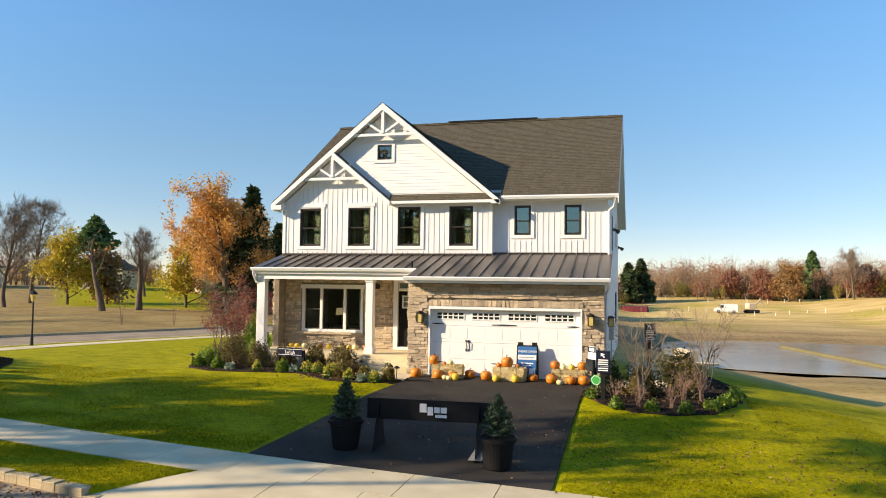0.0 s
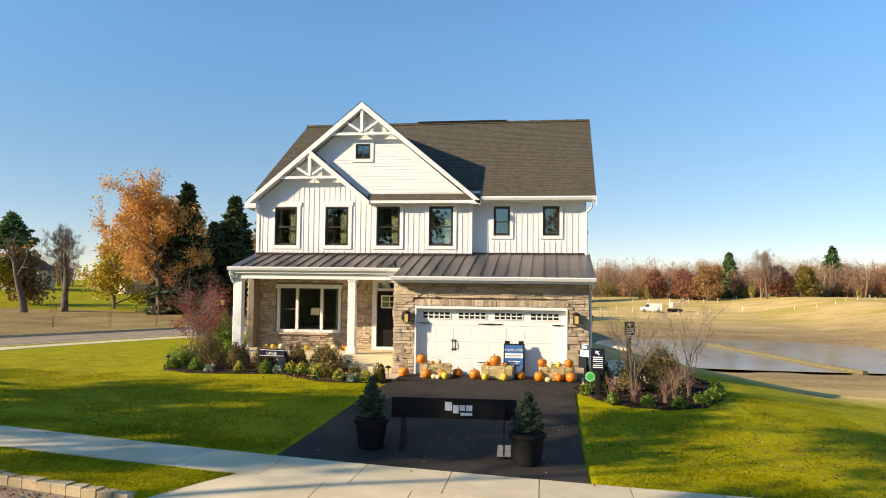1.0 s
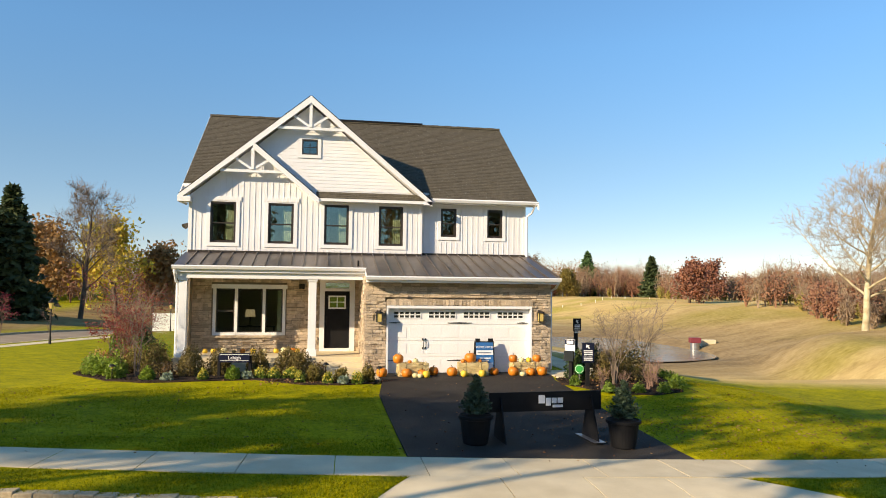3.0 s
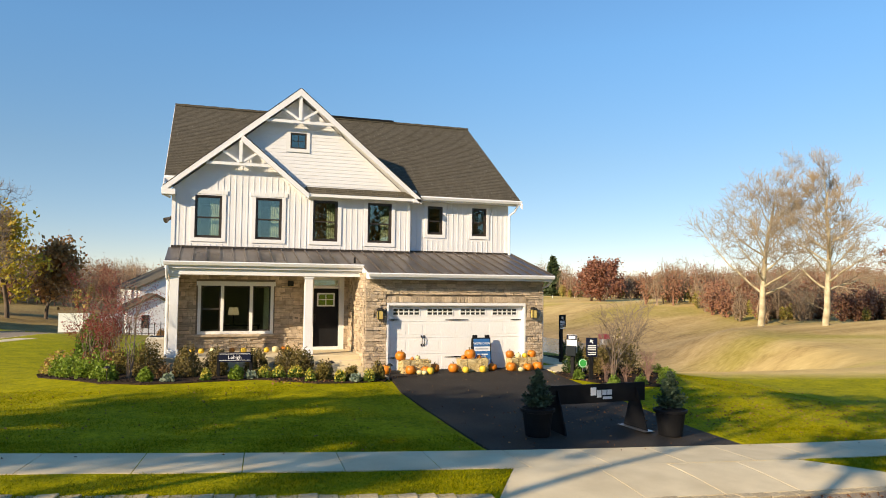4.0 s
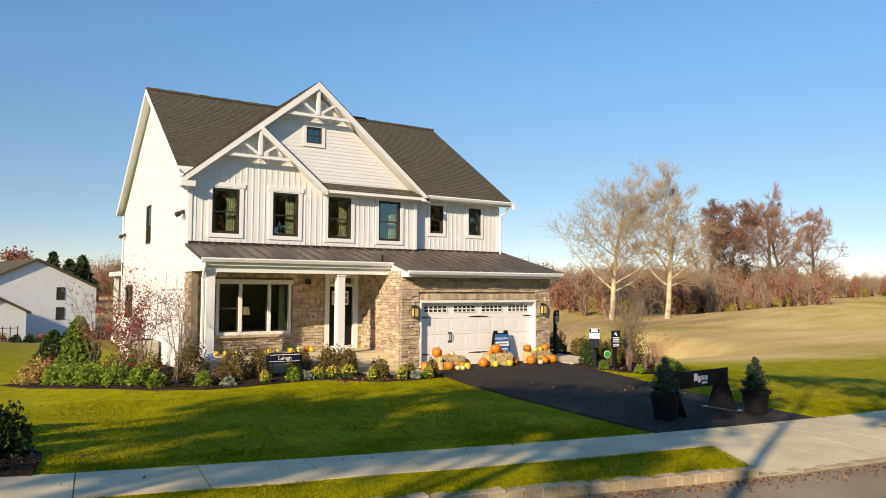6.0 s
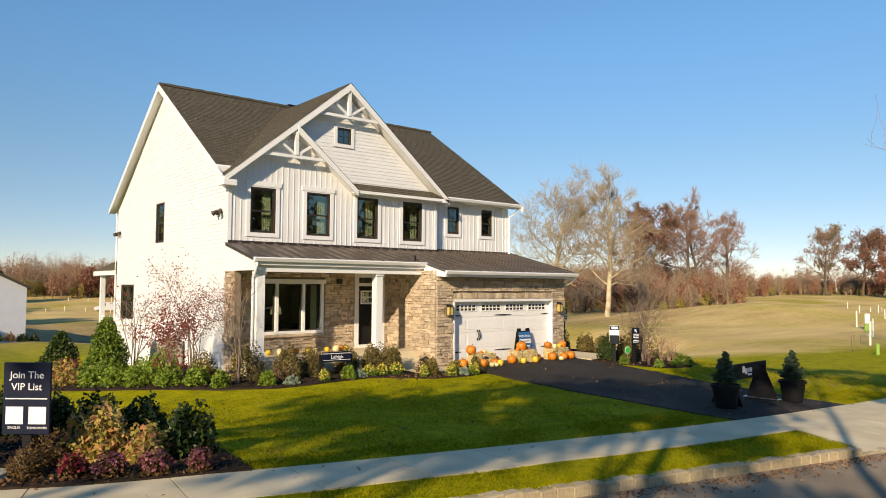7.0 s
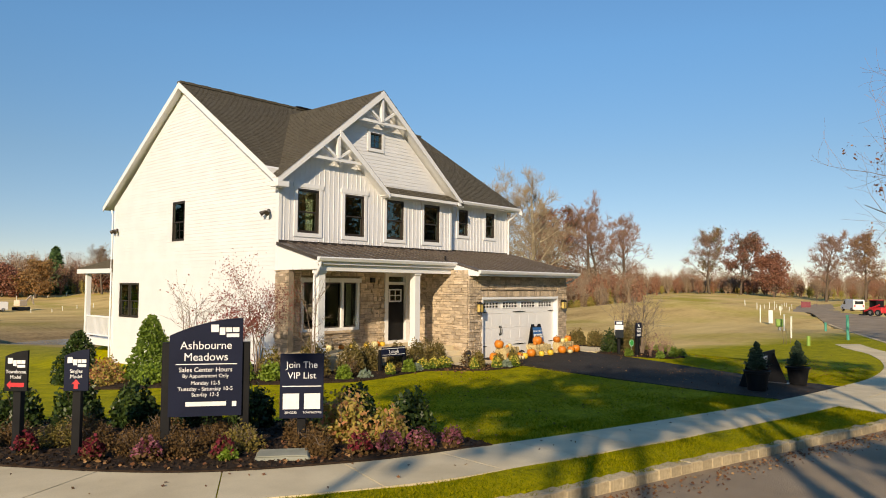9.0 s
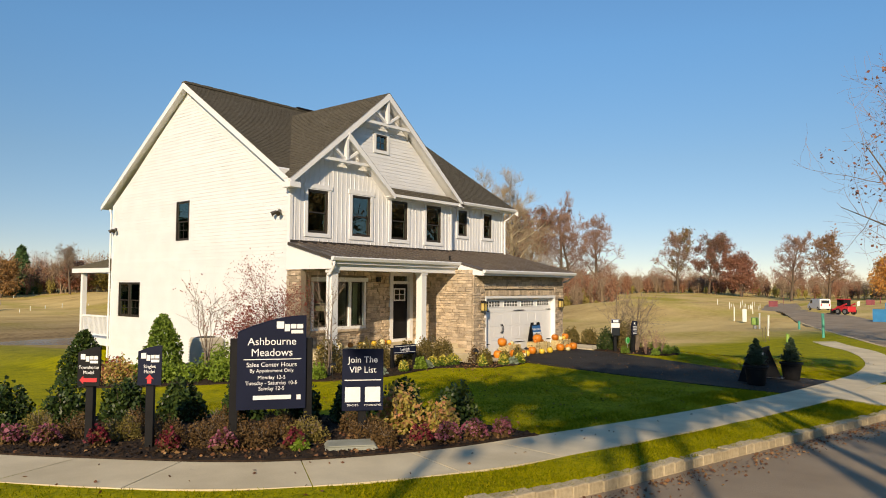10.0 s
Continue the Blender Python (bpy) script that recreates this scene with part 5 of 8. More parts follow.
h3 = stone_host("porch_cladding", (-6.8, -5.95, YF - 0.021, YF - 0.02, 0.4, 3.0))
lay_stones(h3, XL + 0.01, -0.74, -0.1, 3.22, [(-5.97, -3.38, 1.07, 2.87), (-2.21, -0.95, 0, 3.11)], on_front(YF - 0.02), 13)
part("stone_sill", boxes((-6.0, -3.35, YF - 0.16, YF - 0.02, 0.98, 1.065), bevel=0.012), M_STONE, house, "stone window sill")
h4 = stone_host("corner_cladding", (XL - 0.012, XL - 0.011, YF - 0.5, YF - 0.1, 0.2, 3.0))
lay_stones(h4, YF - 0.62, YF + 0.05, -0.1, 3.1, [], on_left(XL + 0.01), 14)
part("corner_backing", boxes((XL + 0.01, XL + 0.2, YF - 0.62, YF, -0.2, 3.1)), M_MORTAR, house)

# -- rear porch --
rp = part("rear_porch_roof", prism(bmesh.new(), [(YB, 3.7), (18.9, 3.35), (18.9, 3.15), (YB, 3.15)], "x", -6.9, -1.5), M_SHINGLE, house, "low rear porch roof")
part("rear_porch_fascia", boxes((-6.96, -6.9, YB, 18.98, 3.1, 3.3), (-6.96, -1.5, 18.9, 18.98, 3.1, 3.3)), M_TRIM, rp)
part("rear_post", boxes((-6.8, -6.6, 18.1, 18.3, 0.2, 3.15)), M_TRIM, house, "white rear porch post")
part("rear_deck", boxes((-6.85, -1.5, YB, 18.4, -0.1, 0.2)), M_SOFFIT, house, "rear porch deck edge")
rail = part("rear_railing", boxes((-6.75, -6.69, YB, 18.1, 1.12, 1.2), (-6.75, -6.69, YB, 18.1, 0.3, 0.36)), M_TRIM, house, "white baluster railing")
for i in range(22):
    part("baluster", boxes((-6.74, -6.7, 15.35 + i * 0.125, 15.39 + i * 0.125, 0.36, 1.12)), M_TRIM, rail)


# -- fixtures on the walls --
def floodlight(x, y, z, sgn):
    b = part("floodlight", cyl(bmesh.new(), (x, y, z), (x + sgn * 0.06, y, z), 0.07), M_BRONZE, house, "twin-headed bronze floodlight")
    for s in (-1, 1):
        part("lamp_head", cyl(bmesh.new(), (x + sgn * 0.08, y + s * 0.06, z), (x + sgn * 0.22, y + s * 0.18, z - 0.1), 0.045, 0.085, 12), M_BRONZE, b)


floodlight(XL - 0.02, 3.36, 5.02, -1)
floodlight(XL - 0.02, 14.85, 4.95, -1)
floodlight(XR + 0.02, 8.1, 5.3, 1)
floodlight(XR + 0.02, 14.9, 4.9, 1)

# the right flank runs slightly out of square: it leans outward towards the back
for ob in house.children_recursive:
    if ob.type == "MESH" and ob.data.users == 1 and ob.name.split(".")[0] != "stone":
        for v in ob.data.vertices:
            if v.co.y > YF and v.co.x > 0:
                v.co.x += 0.017 * (v.co.y - YF) * min(1.0, v.co.x / XR)


def wall_lantern(x, y, z, m=I4):
    t = thing("wall_lantern", "black iron box lantern with amber glass on the stone", "lantern", pose(x, y, z) @ m, "garage lanterns")
    part("back_plate", boxes((-0.06, 0.06, -0.02, 0.0, -0.14, 0.2), bevel=0.004), M_IRON, t)
    part("arm", boxes((-0.015, 0.015, -0.12, -0.02, 0.14, 0.17)), M_IRON, t)
    cage = ring(bmesh.new(), -0.09, 0.09, -0.18, 0.12, 0.016, -0.2, -0.185)
    ring(cage, -0.09, 0.09, -0.18, 0.12, 0.016, -0.04, -0.025)
    for s in (-0.09, 0.075):
        box(cage, s, s + 0.015, -0.185, -0.04, -0.18, -0.165)
        box(cage, s, s + 0.015, -0.185, -0.04, 0.105, 0.12)
    part("cage", cage, M_IRON, t)
    part("glass_body", boxes((-0.074, 0.074, -0.184, -0.041, -0.164, 0.104)), M_LITE, t, "amber lantern glass")
    part("cap", lathe(bmesh.new(), [(0.15, 0.12), (0.11, 0.16), (0.04, 0.19), (0.02, 0.2)], 4, (0, -0.112, 0)), M_IRON, t)
    return t


wall_lantern(-0.31, -0.06, 1.87)
wall_lantern(5.14, -0.06, 1.9)
tbl = thing("table_lamp", "table lamp with a pale drum shade inside the porch window", "lamp", pose(-4.72, 3.75, 1.35))
part("shade", lathe(bmesh.new(), [(0.19, 0.34), (0.155, 0.6), (0.145, 0.6)], 20), M_SHADE, tbl)
part("stand", cyl(cyl(bmesh.new(), (0, 0, 0.0), (0, 0, 0.03), 0.1), (0, 0, 0.03), (0, 0, 0.36), 0.02), M_IRON, tbl)
cst = thing("console_table", "dark wooden console table behind the porch window", "table", pose(-4.5, 3.75, 0.56))
part("tabletop", boxes((-0.7, 0.7, -0.2, 0.2, 0.75, 0.79)), M_BRONZE, cst)
for sx in (-0.66, 0.62):
    for sy in (-0.18, 0.14):
        part("leg", boxes((sx, sx + 0.04, sy, sy + 0.04, 0, 0.75)), M_BRONZE, cst)
mb = thing("mail_slot_box", "small tan wall plate with a dark slot beside the door", "wall plate", pose(-2.63, YF - 0.09, 1.62))
part("plate", boxes((-0.12, 0.12, -0.03, 0.0, -0.14, 0.14), bevel=0.006), M_STONE, mb)
part("slot", boxes((-0.06, 0.06, -0.034, -0.03, -0.03, 0.03)), M_MORTAR, mb)
dl = thing("porch_wall_light", "dark square porch light high on the stone", "lantern", pose(-2.85, YF - 0.09, 2.82))
part("housing", boxes((-0.1, 0.1, -0.08, 0.0, -0.09, 0.09), bevel=0.01), M_IRON, dl)
part("lens", boxes((-0.07, 0.07, -0.07, 0.07, -0.1, -0.092)), M_LITE, dl)


# ---- plants ----
def leaf_quads(pts, size, r, flat=0.0, long=1.6):
    """One bent leaf for each point, turned at random; flat leans them level."""
    n = len(pts)
    a = r.normal(size=(n, 3))
    a[:, 2] *= 1 - flat
    a /= np.linalg.norm(a, axis=1)[:, None] + 1e-9
    b = np.cross(a, r.normal(size=(n, 3)))
    b /= np.linalg.norm(b, axis=1)[:, None] + 1e-9
    s = size * r.uniform(0.6, 1.3, size=(n, 1))
    P = np.asarray(pts)
    v = np.stack([P - a * s * long / 2, P + b * s / 2, P + a * s * long / 2, P - b * s / 2], axis=1).reshape(-1, 3)
    f = np.arange(4 * n).reshape(n, 4)
    return v, f


def join_meshes(chunks):
    vs, fs, k = [], [], 0
    for v, f in chunks:
        vs.append(v)
        fs.append(f + k)
        k += len(v)
    return np.concatenate(vs).tolist(), np.concatenate(fs).tolist()


def tube(nodes, radii, sides):
    """Quads round a bent branch."""
    nodes = np.asarray(nodes)
    n = len(nodes)
    t = np.gradient(nodes, axis=0)
    t /= np.linalg.norm(t, axis=1)[:, None] + 1e-9
    ref = np.array([0.31, 0.87, 0.38])
    x = np.cross(t, ref)
    x /= np.linalg.norm(x, axis=1)[:, None] + 1e-9
    y = np.cross(t, x)
    ang = np.arange(sides) * 2 * math.pi / sides
    ringv = nodes[:, None, :] + np.asarray(radii)[:, None, None] * (np.cos(ang)[None, :, None] * x[:, None, :] + np.sin(ang)[None, :, None] * y[:, None, :])
    idx = np.arange(n * sides).reshape(n, sides)
    nx = np.roll(idx, -1, axis=1)
    f = np.stack([idx[:-1], nx[:-1], nx[1:], idx[1:]], axis=2).reshape(-1, 4)
    return ringv.reshape(-1, 3), f


def grow(r, height, trunk_r, clear=0.25, spread=0.38, limbs=14, subs=6, twigs=5, rise=0.5, sides=7, lean=0.05, reach=1.0, droop=0.0, thin=0.007, spray=0, spray_len=0.9):
    """Trunk, limbs, branches and twigs of a broad tree. Returns wood chunks by thickness and the twig points."""
    wood, fine, tips = [], [], []

    def bough(p, d, length, rad, level):
        k = (7, 6, 5, 4)[level]
        pts, rr, q = [p], [rad], p
        step = length / k
        wob = (0.1, 0.22, 0.28, 0.3)[level]
        for i in range(k):
            d = d + r.normal(size=3) * wob * 0.6
            d[2] += (0.0, 0.1 * rise, 0.06, 0.02)[level] - droop * (level > 0) * 0.08
            d = d / np.linalg.norm(d)
            q = q + d * step
            pts.append(q)
            rr.append(max(rad * (1 - (i + 1) / k * (0.72, 0.85, 0.9, 0.9)[level]), thin * 0.8))
        (wood if level < 2 else fine).append(tube(pts, rr, (sides, 5, 3, 3)[level]))
        if level == 3:
            tips.extend(pts[1:])
            return
        if level == 2:
            tips.extend(pts[2:])
        count = (limbs, subs, twigs)[level]
        for j in range(count):
            u = (clear + (1 - clear) * (j + r.uniform(0, 1)) / count) if level == 0 else r.uniform(0.2, 1.0)
            i = min(int(u * k), k - 1)
            base = pts[i] + (pts[i + 1] - pts[i]) * (u * k - i)
            ax = pts[min(i + 1, k)] - pts[i]
            ax = ax / np.linalg.norm(ax)
            side = r.normal(size=3)
            side -= ax * side.dot(ax)
            side /= np.linalg.norm(side) + 1e-9
            if level == 0:
                a = j * 2.4 + r.uniform(-0.4, 0.4)
                side = np.array([math.cos(a), math.sin(a), 0.0])
                out = side * (1 - rise * 0.55) + ax * (rise * (0.7 + 0.7 * u))
                ln = height * spread * (1.15 - 0.75 * (u - clear)) * r.uniform(0.75, 1.15) * reach
                rd = rad * (1 - u * 0.72) * 0.5
            else:
                out = ax * 0.62 + side * 0.8
                ln = length * r.uniform(0.3, 0.55)
                rd = rad * (1 - u * 0.8) * 0.5
            bough(base, out / np.linalg.norm(out), ln, max(rd, thin), level + 1)

    bough(np.zeros(3), np.array([r.normal() * lean, r.normal() * lean, 1.0]), height * 0.86, trunk_r, 0)
    tips = np.array(tips)
    if spray:
        # the last fine twigs, pointing up and away from the crown's middle
        base = tips[r.randint(0, len(tips), spray)]
        out = base - np.array([0, 0, height * 0.45])
        out /= np.linalg.norm(out, axis=1)[:, None] + 1e-9
        out = out * 0.7 + r.normal(size=out.shape) * 0.5 + np.array([0, 0, 0.25])
        out /= np.linalg.norm(out, axis=1)[:, None]
        end = base + out * (spray_len * r.uniform(0.5, 1.2, size=(spray, 1)))
        for a, b in zip(base, end):
            fine.append(tube([a, b], [thin * 0.8, thin * 0.35], 3))
    return wood, fine, tips


def broad_tree(name, label, seed, height, trunk_r, bark, leaf=None, leaves=0, size=0.3, scatter=0.5, at=None, turn=0.0, twig=None, group="", clumps=0, **kw):
    r = np.random.RandomState(seed)
    wood, fine, tips = grow(r, height, trunk_r, **kw)
    x, y = at
    t = thing(name, label, "tree", pose(x, y, zg(x, y) - 0.1, 0, 0, turn), group)
    raw("trunk", *join_meshes(wood), bark, t, smooth=True)
    raw("branchwork", *join_meshes(fine), twig or bark, t)
    if leaf and leaves:
        if clumps:
            tips = tips[r.randint(0, len(tips), clumps)]
        pick = tips[r.randint(0, len(tips), leaves)] + r.normal(size=(leaves, 3)) * scatter
        v, f = leaf_quads(pick, size, r)
        raw("crown", v.tolist(), f.tolist(), leaf, t)
    return t


def conifer(name, label, seed, height, width, leaf, at, needles=9000, size=0.34, bare=0.06, droop=0.25, parent_pose=None):
    """Whorls of drooping boughs set with needle sprays, thinner and shorter towards the tip."""
    r = np.random.RandomState(seed)
    t = thing(name, label, "tree", parent_pose or pose(at[0], at[1], zg(*at) - 0.1))
    wood = [tube([(0, 0, 0), (0.0, 0.02, height * 0.5), (0, 0, height)], [height * 0.017, height * 0.01, 0.01], 6)]
    pts = []
    whorls = int(26 + height)
    per = needles / (whorls * 9)
    for w in range(whorls):
        u = bare + (1 - bare) * (w + r.uniform(-0.3, 0.3)) / whorls
        z = u * height
        reach = width / 2 * (1 - max(u, 0)) ** 0.82 * r.uniform(0.82, 1.1) + 0.015 * height
        for b in range(9):
            a = r.uniform(0, 2 * math.pi)
            ln = reach * r.uniform(0.6, 1.12)
            k = max(3, int(per * (0.3 + 1.4 * (1 - u))))
            s = r.uniform(0.12, 1.0, size=k) ** 0.8
            zz = z - droop * ln * s ** 1.4 + 0.12 * ln * (s > 0.85)
            sway = r.normal(size=k) * 0.13 * ln * s
            pts.append(np.stack([math.cos(a) * ln * s - math.sin(a) * sway, math.sin(a) * ln * s + math.cos(a) * sway, zz + r.normal(size=k) * 0.03 * height * 0.3], axis=1))
            if b < 5:
                wood.append(tube([(0, 0, z), (math.cos(a) * ln * 0.9, math.sin(a) * ln * 0.9, z - droop * ln * 0.8)], [0.012 * height * (1 - u) * 0.5 + 0.006, 0.004], 3))
    pts = np.concatenate(pts)
    pts = pts[pts[:, 2] > 0.02 * height]
    raw("trunk", *join_meshes(wood), M_BARK, t)
    v, f = leaf_quads(pts, size, r, flat=0.45, long=2.4)
    raw("crown", v.tolist(), f.tolist(), leaf, t)
    return t


def mound(r, n, rx, ry, h, hollow=0.55, base=0.0):
    """Points in the outer part of a rounded, lumpy shrub."""
    d = r.normal(size=(n, 3))
    d[:, 2] = np.abs(d[:, 2])
    d /= np.linalg.norm(d, axis=1)[:, None]
    a = np.arctan2(d[:, 1], d[:, 0])
    lump = 1 + 0.13 * np.sin(3 * a + r.uniform(0, 6)) + 0.12 * np.sin(5 * a + 4 * d[:, 2] + r.uniform(0, 6))
    k = (hollow + (1 - hollow) * r.uniform(0, 1, n) ** 0.6) * lump
    return np.stack([d[:, 0] * rx * k, d[:, 1] * ry * k, base + d[:, 2] * (h - base) * k], axis=1)


def stems(r, n, rx, h, rad=0.008):
    out = []
    for _ in range(n):
        a, s = r.uniform(0, 6.283), r.uniform(0.3, 1.0)
        tip = np.array([math.cos(a) * rx * s, math.sin(a) * rx * s, h * r.uniform(0.6, 1.0)])
        mid = tip * 0.5 + np.array([0, 0, h * 0.08]) + r.normal(size=3) * 0.03
        out.append(tube([(r.normal() * 0.04, r.normal() * 0.04, -0.05), mid, tip], [rad, rad * 0.7, rad * 0.3], 3))
    return out


SHRUB_CACHE = {}


def shrub(kind, label, leaf, x, y, w, h, n=700, size=0.05, seed=1, group="", flower=None, flowers=0, fsize=0.05, hollow=0.5, twiggy=10, stem_mat=None, category="shrub"):
    """A shrub of many small leaves on stems; same-looking shrubs share their meshes."""
    key = (kind, leaf.name, round(w, 2), round(h, 2), n, seed)
    m = pose(x, y, zg(x, y) + 0.03, 0, 0, (x * 71 + y * 37) % 360)
    if key in SHRUB_CACHE:
        return copy_thing(SHRUB_CACHE[key], m)
    r = np.random.RandomState(seed + int(w * 100))
    t = thing(kind, label, category, m, group)
    if twiggy:
        raw("stemwork", *join_meshes(stems(r, twiggy, w / 2 * 0.9, h * 0.95)), stem_mat or M_BARK, t)
    v, f = leaf_quads(mound(r, n, w / 2, w / 2, h, hollow), size, r)
    raw("foliage", v.tolist(), f.tolist(), leaf, t)
    if flower:
        p = mound(r, flowers, w / 2 * 1.03, w / 2 * 1.03, h * 1.04, 0.93)
        p = p[p[:, 2] > h * 0.3]
        v, f = leaf_quads(p, fsize, r, flat=0.3, long=1.0)
        raw("bloom", v.tolist(), f.tolist(), flower, t)
    SHRUB_CACHE[key] = t
    return t


def twig_shrub(kind, label, x, y, h, w, bark, seed, leaf=None, leaves=0, size=0.05, stems_n=7, group="", fork=6):
    """Several thin stems fanning from the ground, forked into bare twigs."""
    r = np.random.RandomState(seed)
    t = thing(kind, label, "shrub", pose(x, y, zg(x, y) + 0.02), group)
    wood, tips = [], []
    for s in range(stems_n):
        a = s * 2.4 + r.uniform(-0.5, 0.5)
        lean = r.uniform(0.15, 1.0) * w / 2
        tip = np.array([math.cos(a) * lean, math.sin(a) * lean, h * r.uniform(0.75, 1.0)])
        pts = [np.array([math.cos(a) * 0.05, math.sin(a) * 0.05, -0.05])]
        for k in (0.3, 0.6, 0.85, 1.0):
            pts.append(tip * np.array([k ** 1.5, k ** 1.5, k]) + r.normal(size=3) * 0.03 * h)
        rad = 0.011 * h ** 0.5
        wood.append(tube(pts, [rad, rad * 0.85, rad * 0.6, rad * 0.4, rad * 0.2], 4))
        for b in range(fork):
            u = r.uniform(0.3, 1.0)
            i = min(int(u * 4), 3)
            p = pts[i] + (pts[i + 1] - pts[i]) * (u * 4 - i)
            d = np.array([math.cos(a) * 0.5, math.sin(a) * 0.5, 0.9]) + r.normal(size=3) * 0.6
            d /= np.linalg.norm(d)
            ln = h * r.uniform(0.18, 0.38)
            q = p + d * ln
            wood.append(tube([p, p + d * ln * 0.5 + r.normal(size=3) * 0.02 * h, q], [rad * 0.4, rad * 0.3, rad * 0.15], 3))
            tips += [q, p + d * ln * 0.6]
            for c in range(4):
                e = d + r.normal(size=3) * 0.55
                e /= np.linalg.norm(e)
                p2 = p + d * ln * r.uniform(0.25, 0.95)
                q2 = p2 + e * ln * r.uniform(0.35, 0.6)
                wood.append(tube([p2, q2], [rad * 0.2, rad * 0.1], 3))
                tips.append(q2)
    raw("stemwork", *join_meshes(wood), bark, t)
    if leaf:
        tips = np.array(tips)
        pick = tips[r.randint(0, len(tips), leaves)] + r.normal(size=(leaves, 3)) * 0.05 * h
        v, f = leaf_quads(pick, size, r)
        raw("foliage", v.tolist(), f.tolist(), leaf, t)
    return t


# -- front bed --
BOXL = "rounded bronze-green boxwood in the front bed"
for i, (x, y, w, h) in enumerate([(-6.15, -0.05, 0.85, 0.85), (-5.3, 0.15, 0.75, 0.75), (-4.1, 0.15, 0.75, 0.75), (-3.15, 0.1, 0.85, 0.8), (-2.8, -0.35, 0.75, 0.75), (-7.25, 0.35, 0.95, 1.0)]):
    shrub("boxwood", BOXL, L_BOX, x, y, w, h, 2600, 0.04, 20 + i, "boxwoods before the porch", hollow=0.6)
for i, (x, y, w, h) in enumerate([(-2.35, -1.75, 0.55, 0.5), (-1.55, -1.95, 0.42, 0.42), (-0.75, -1.95, 0.42, 0.45), (-8.1, 1.2, 0.8, 0.8)]):
    shrub("small_shrub", "olive green feathery shrub in the front bed", L_OLIVE, x, y, w, h, 1100, 0.045, 40 + i, "olive shrubs", hollow=0.4)
for i, (x, y, w, h) in enumerate([(-9.5, 2.3, 0.95, 0.62), (-9.0, 1.35, 0.8, 0.5), (-8.5, 0.6, 0.75, 0.5), (-8.25, -0.35, 0.5, 0.38), (-9.9, 3.3, 0.8, 0.55), (-7.2, -0.95, 0.42, 0.35), (-4.75, -1.05, 0.4, 0.36), (-10.2, 4.3, 0.9, 0.65), (-8.8, 2.6, 0.9, 0.7)]):
    shrub("leafy_perennial", "lime green leafy perennial at the bed's edge", L_BRIGHT, x, y, w, h, 900, 0.06, 60 + i, "lime green perennials", hollow=0.3, twiggy=4)
for i, (x, y, w) in enumerate([(-3.95, -0.85, 0.42), (-3.05, -0.95, 0.5), (-3.55, -0.95, 0.4), (-1.95, -2.2, 0.32), (-1.1, -2.25, 0.36), (-5.6, -1.15, 0.3), (-2.75, -1.95, 0.3)]):
    shrub("yellow_mum", "low mum with pale yellow flowers", L_GREEN, x, y, w, 0.3, 300, 0.05, 80 + i % 3, "yellow mums", L_GOLD, 260, 0.05, 0.4, 0, category="flower")
for i, (x, y) in enumerate([(-4.35, -0.95), (-6.6, -1.15), (-1.5, -2.25)]):
    shrub("kale", "pale green ornamental kale", L_PALE, x, y, 0.36, 0.22, 220, 0.08, 90, "ornamental kale", hollow=0.2, twiggy=0, category="flower")
for i, (x, y) in enumerate([(-6.7, -0.6), (-2.2, -1.2)]):
    shrub("dried_perennial", "dried brown perennial clump in mulch", L_BROWN, x, y, 0.6, 0.5, 420, 0.04, 95 + i, "dried perennials", hollow=0.2, twiggy=26, stem_mat=M_TWIG)
twig_shrub("crape_myrtle", "bare multi-stem shrub with a few red leaves", -8.25, 1.7, 2.5, 1.7, M_TWIG, 3, L_RED, 3600, 0.03, 8)
twig_shrub("crape_myrtle", "bare pale multi-stem shrub before the house corner", -7.7, -0.2, 2.4, 1.0, M_TWIG, 4, None, 0, 0.05, 5)
twig_shrub("crape_myrtle", "bare multi-stem shrub with sparse red leaves", -9.3, 3.6, 2.6, 1.8, M_TWIG, 5, L_RED, 120, 0.042, 7)
twig_shrub("burning_bush", "rusty red thinly leaved shrub", -8.7, 2.3, 1.6, 1.6, M_REDTWIG, 6, L_RED, 2600, 0.04, 9)
# -- left side bed --
def holly(x, y, h, w, seed, label="upright glossy green holly beside the house"):
    r = np.random.RandomState(seed)
    t = thing("holly_tree", label, "tree", pose(x, y, zg(x, y), 0, 0, seed * 40))
    u = r.uniform(0.0, 1.0, 5200) ** 1.3
    a = r.uniform(0, 6.283, 5200)
    rad = w / 2 * (1 - u) ** 0.62 * (1 + 0.18 * np.sin(3 * a + 9 * u)) * r.uniform(0.55, 1.05, 5200) + 0.05
    pts = np.stack([np.cos(a) * rad, np.sin(a) * rad, 0.08 + u * h + r.normal(size=5200) * 0.04], axis=1)
    raw("trunk", *join_meshes([tube([(0, 0, -0.1), (0, 0, h * 0.9)], [0.05, 0.01], 5)]), M_BARK, t)
    v, f = leaf_quads(pts, 0.07, r)
    raw("crown", v.tolist(), f.tolist(), L_HOLLY if seed == 2 else L_GREEN, t)


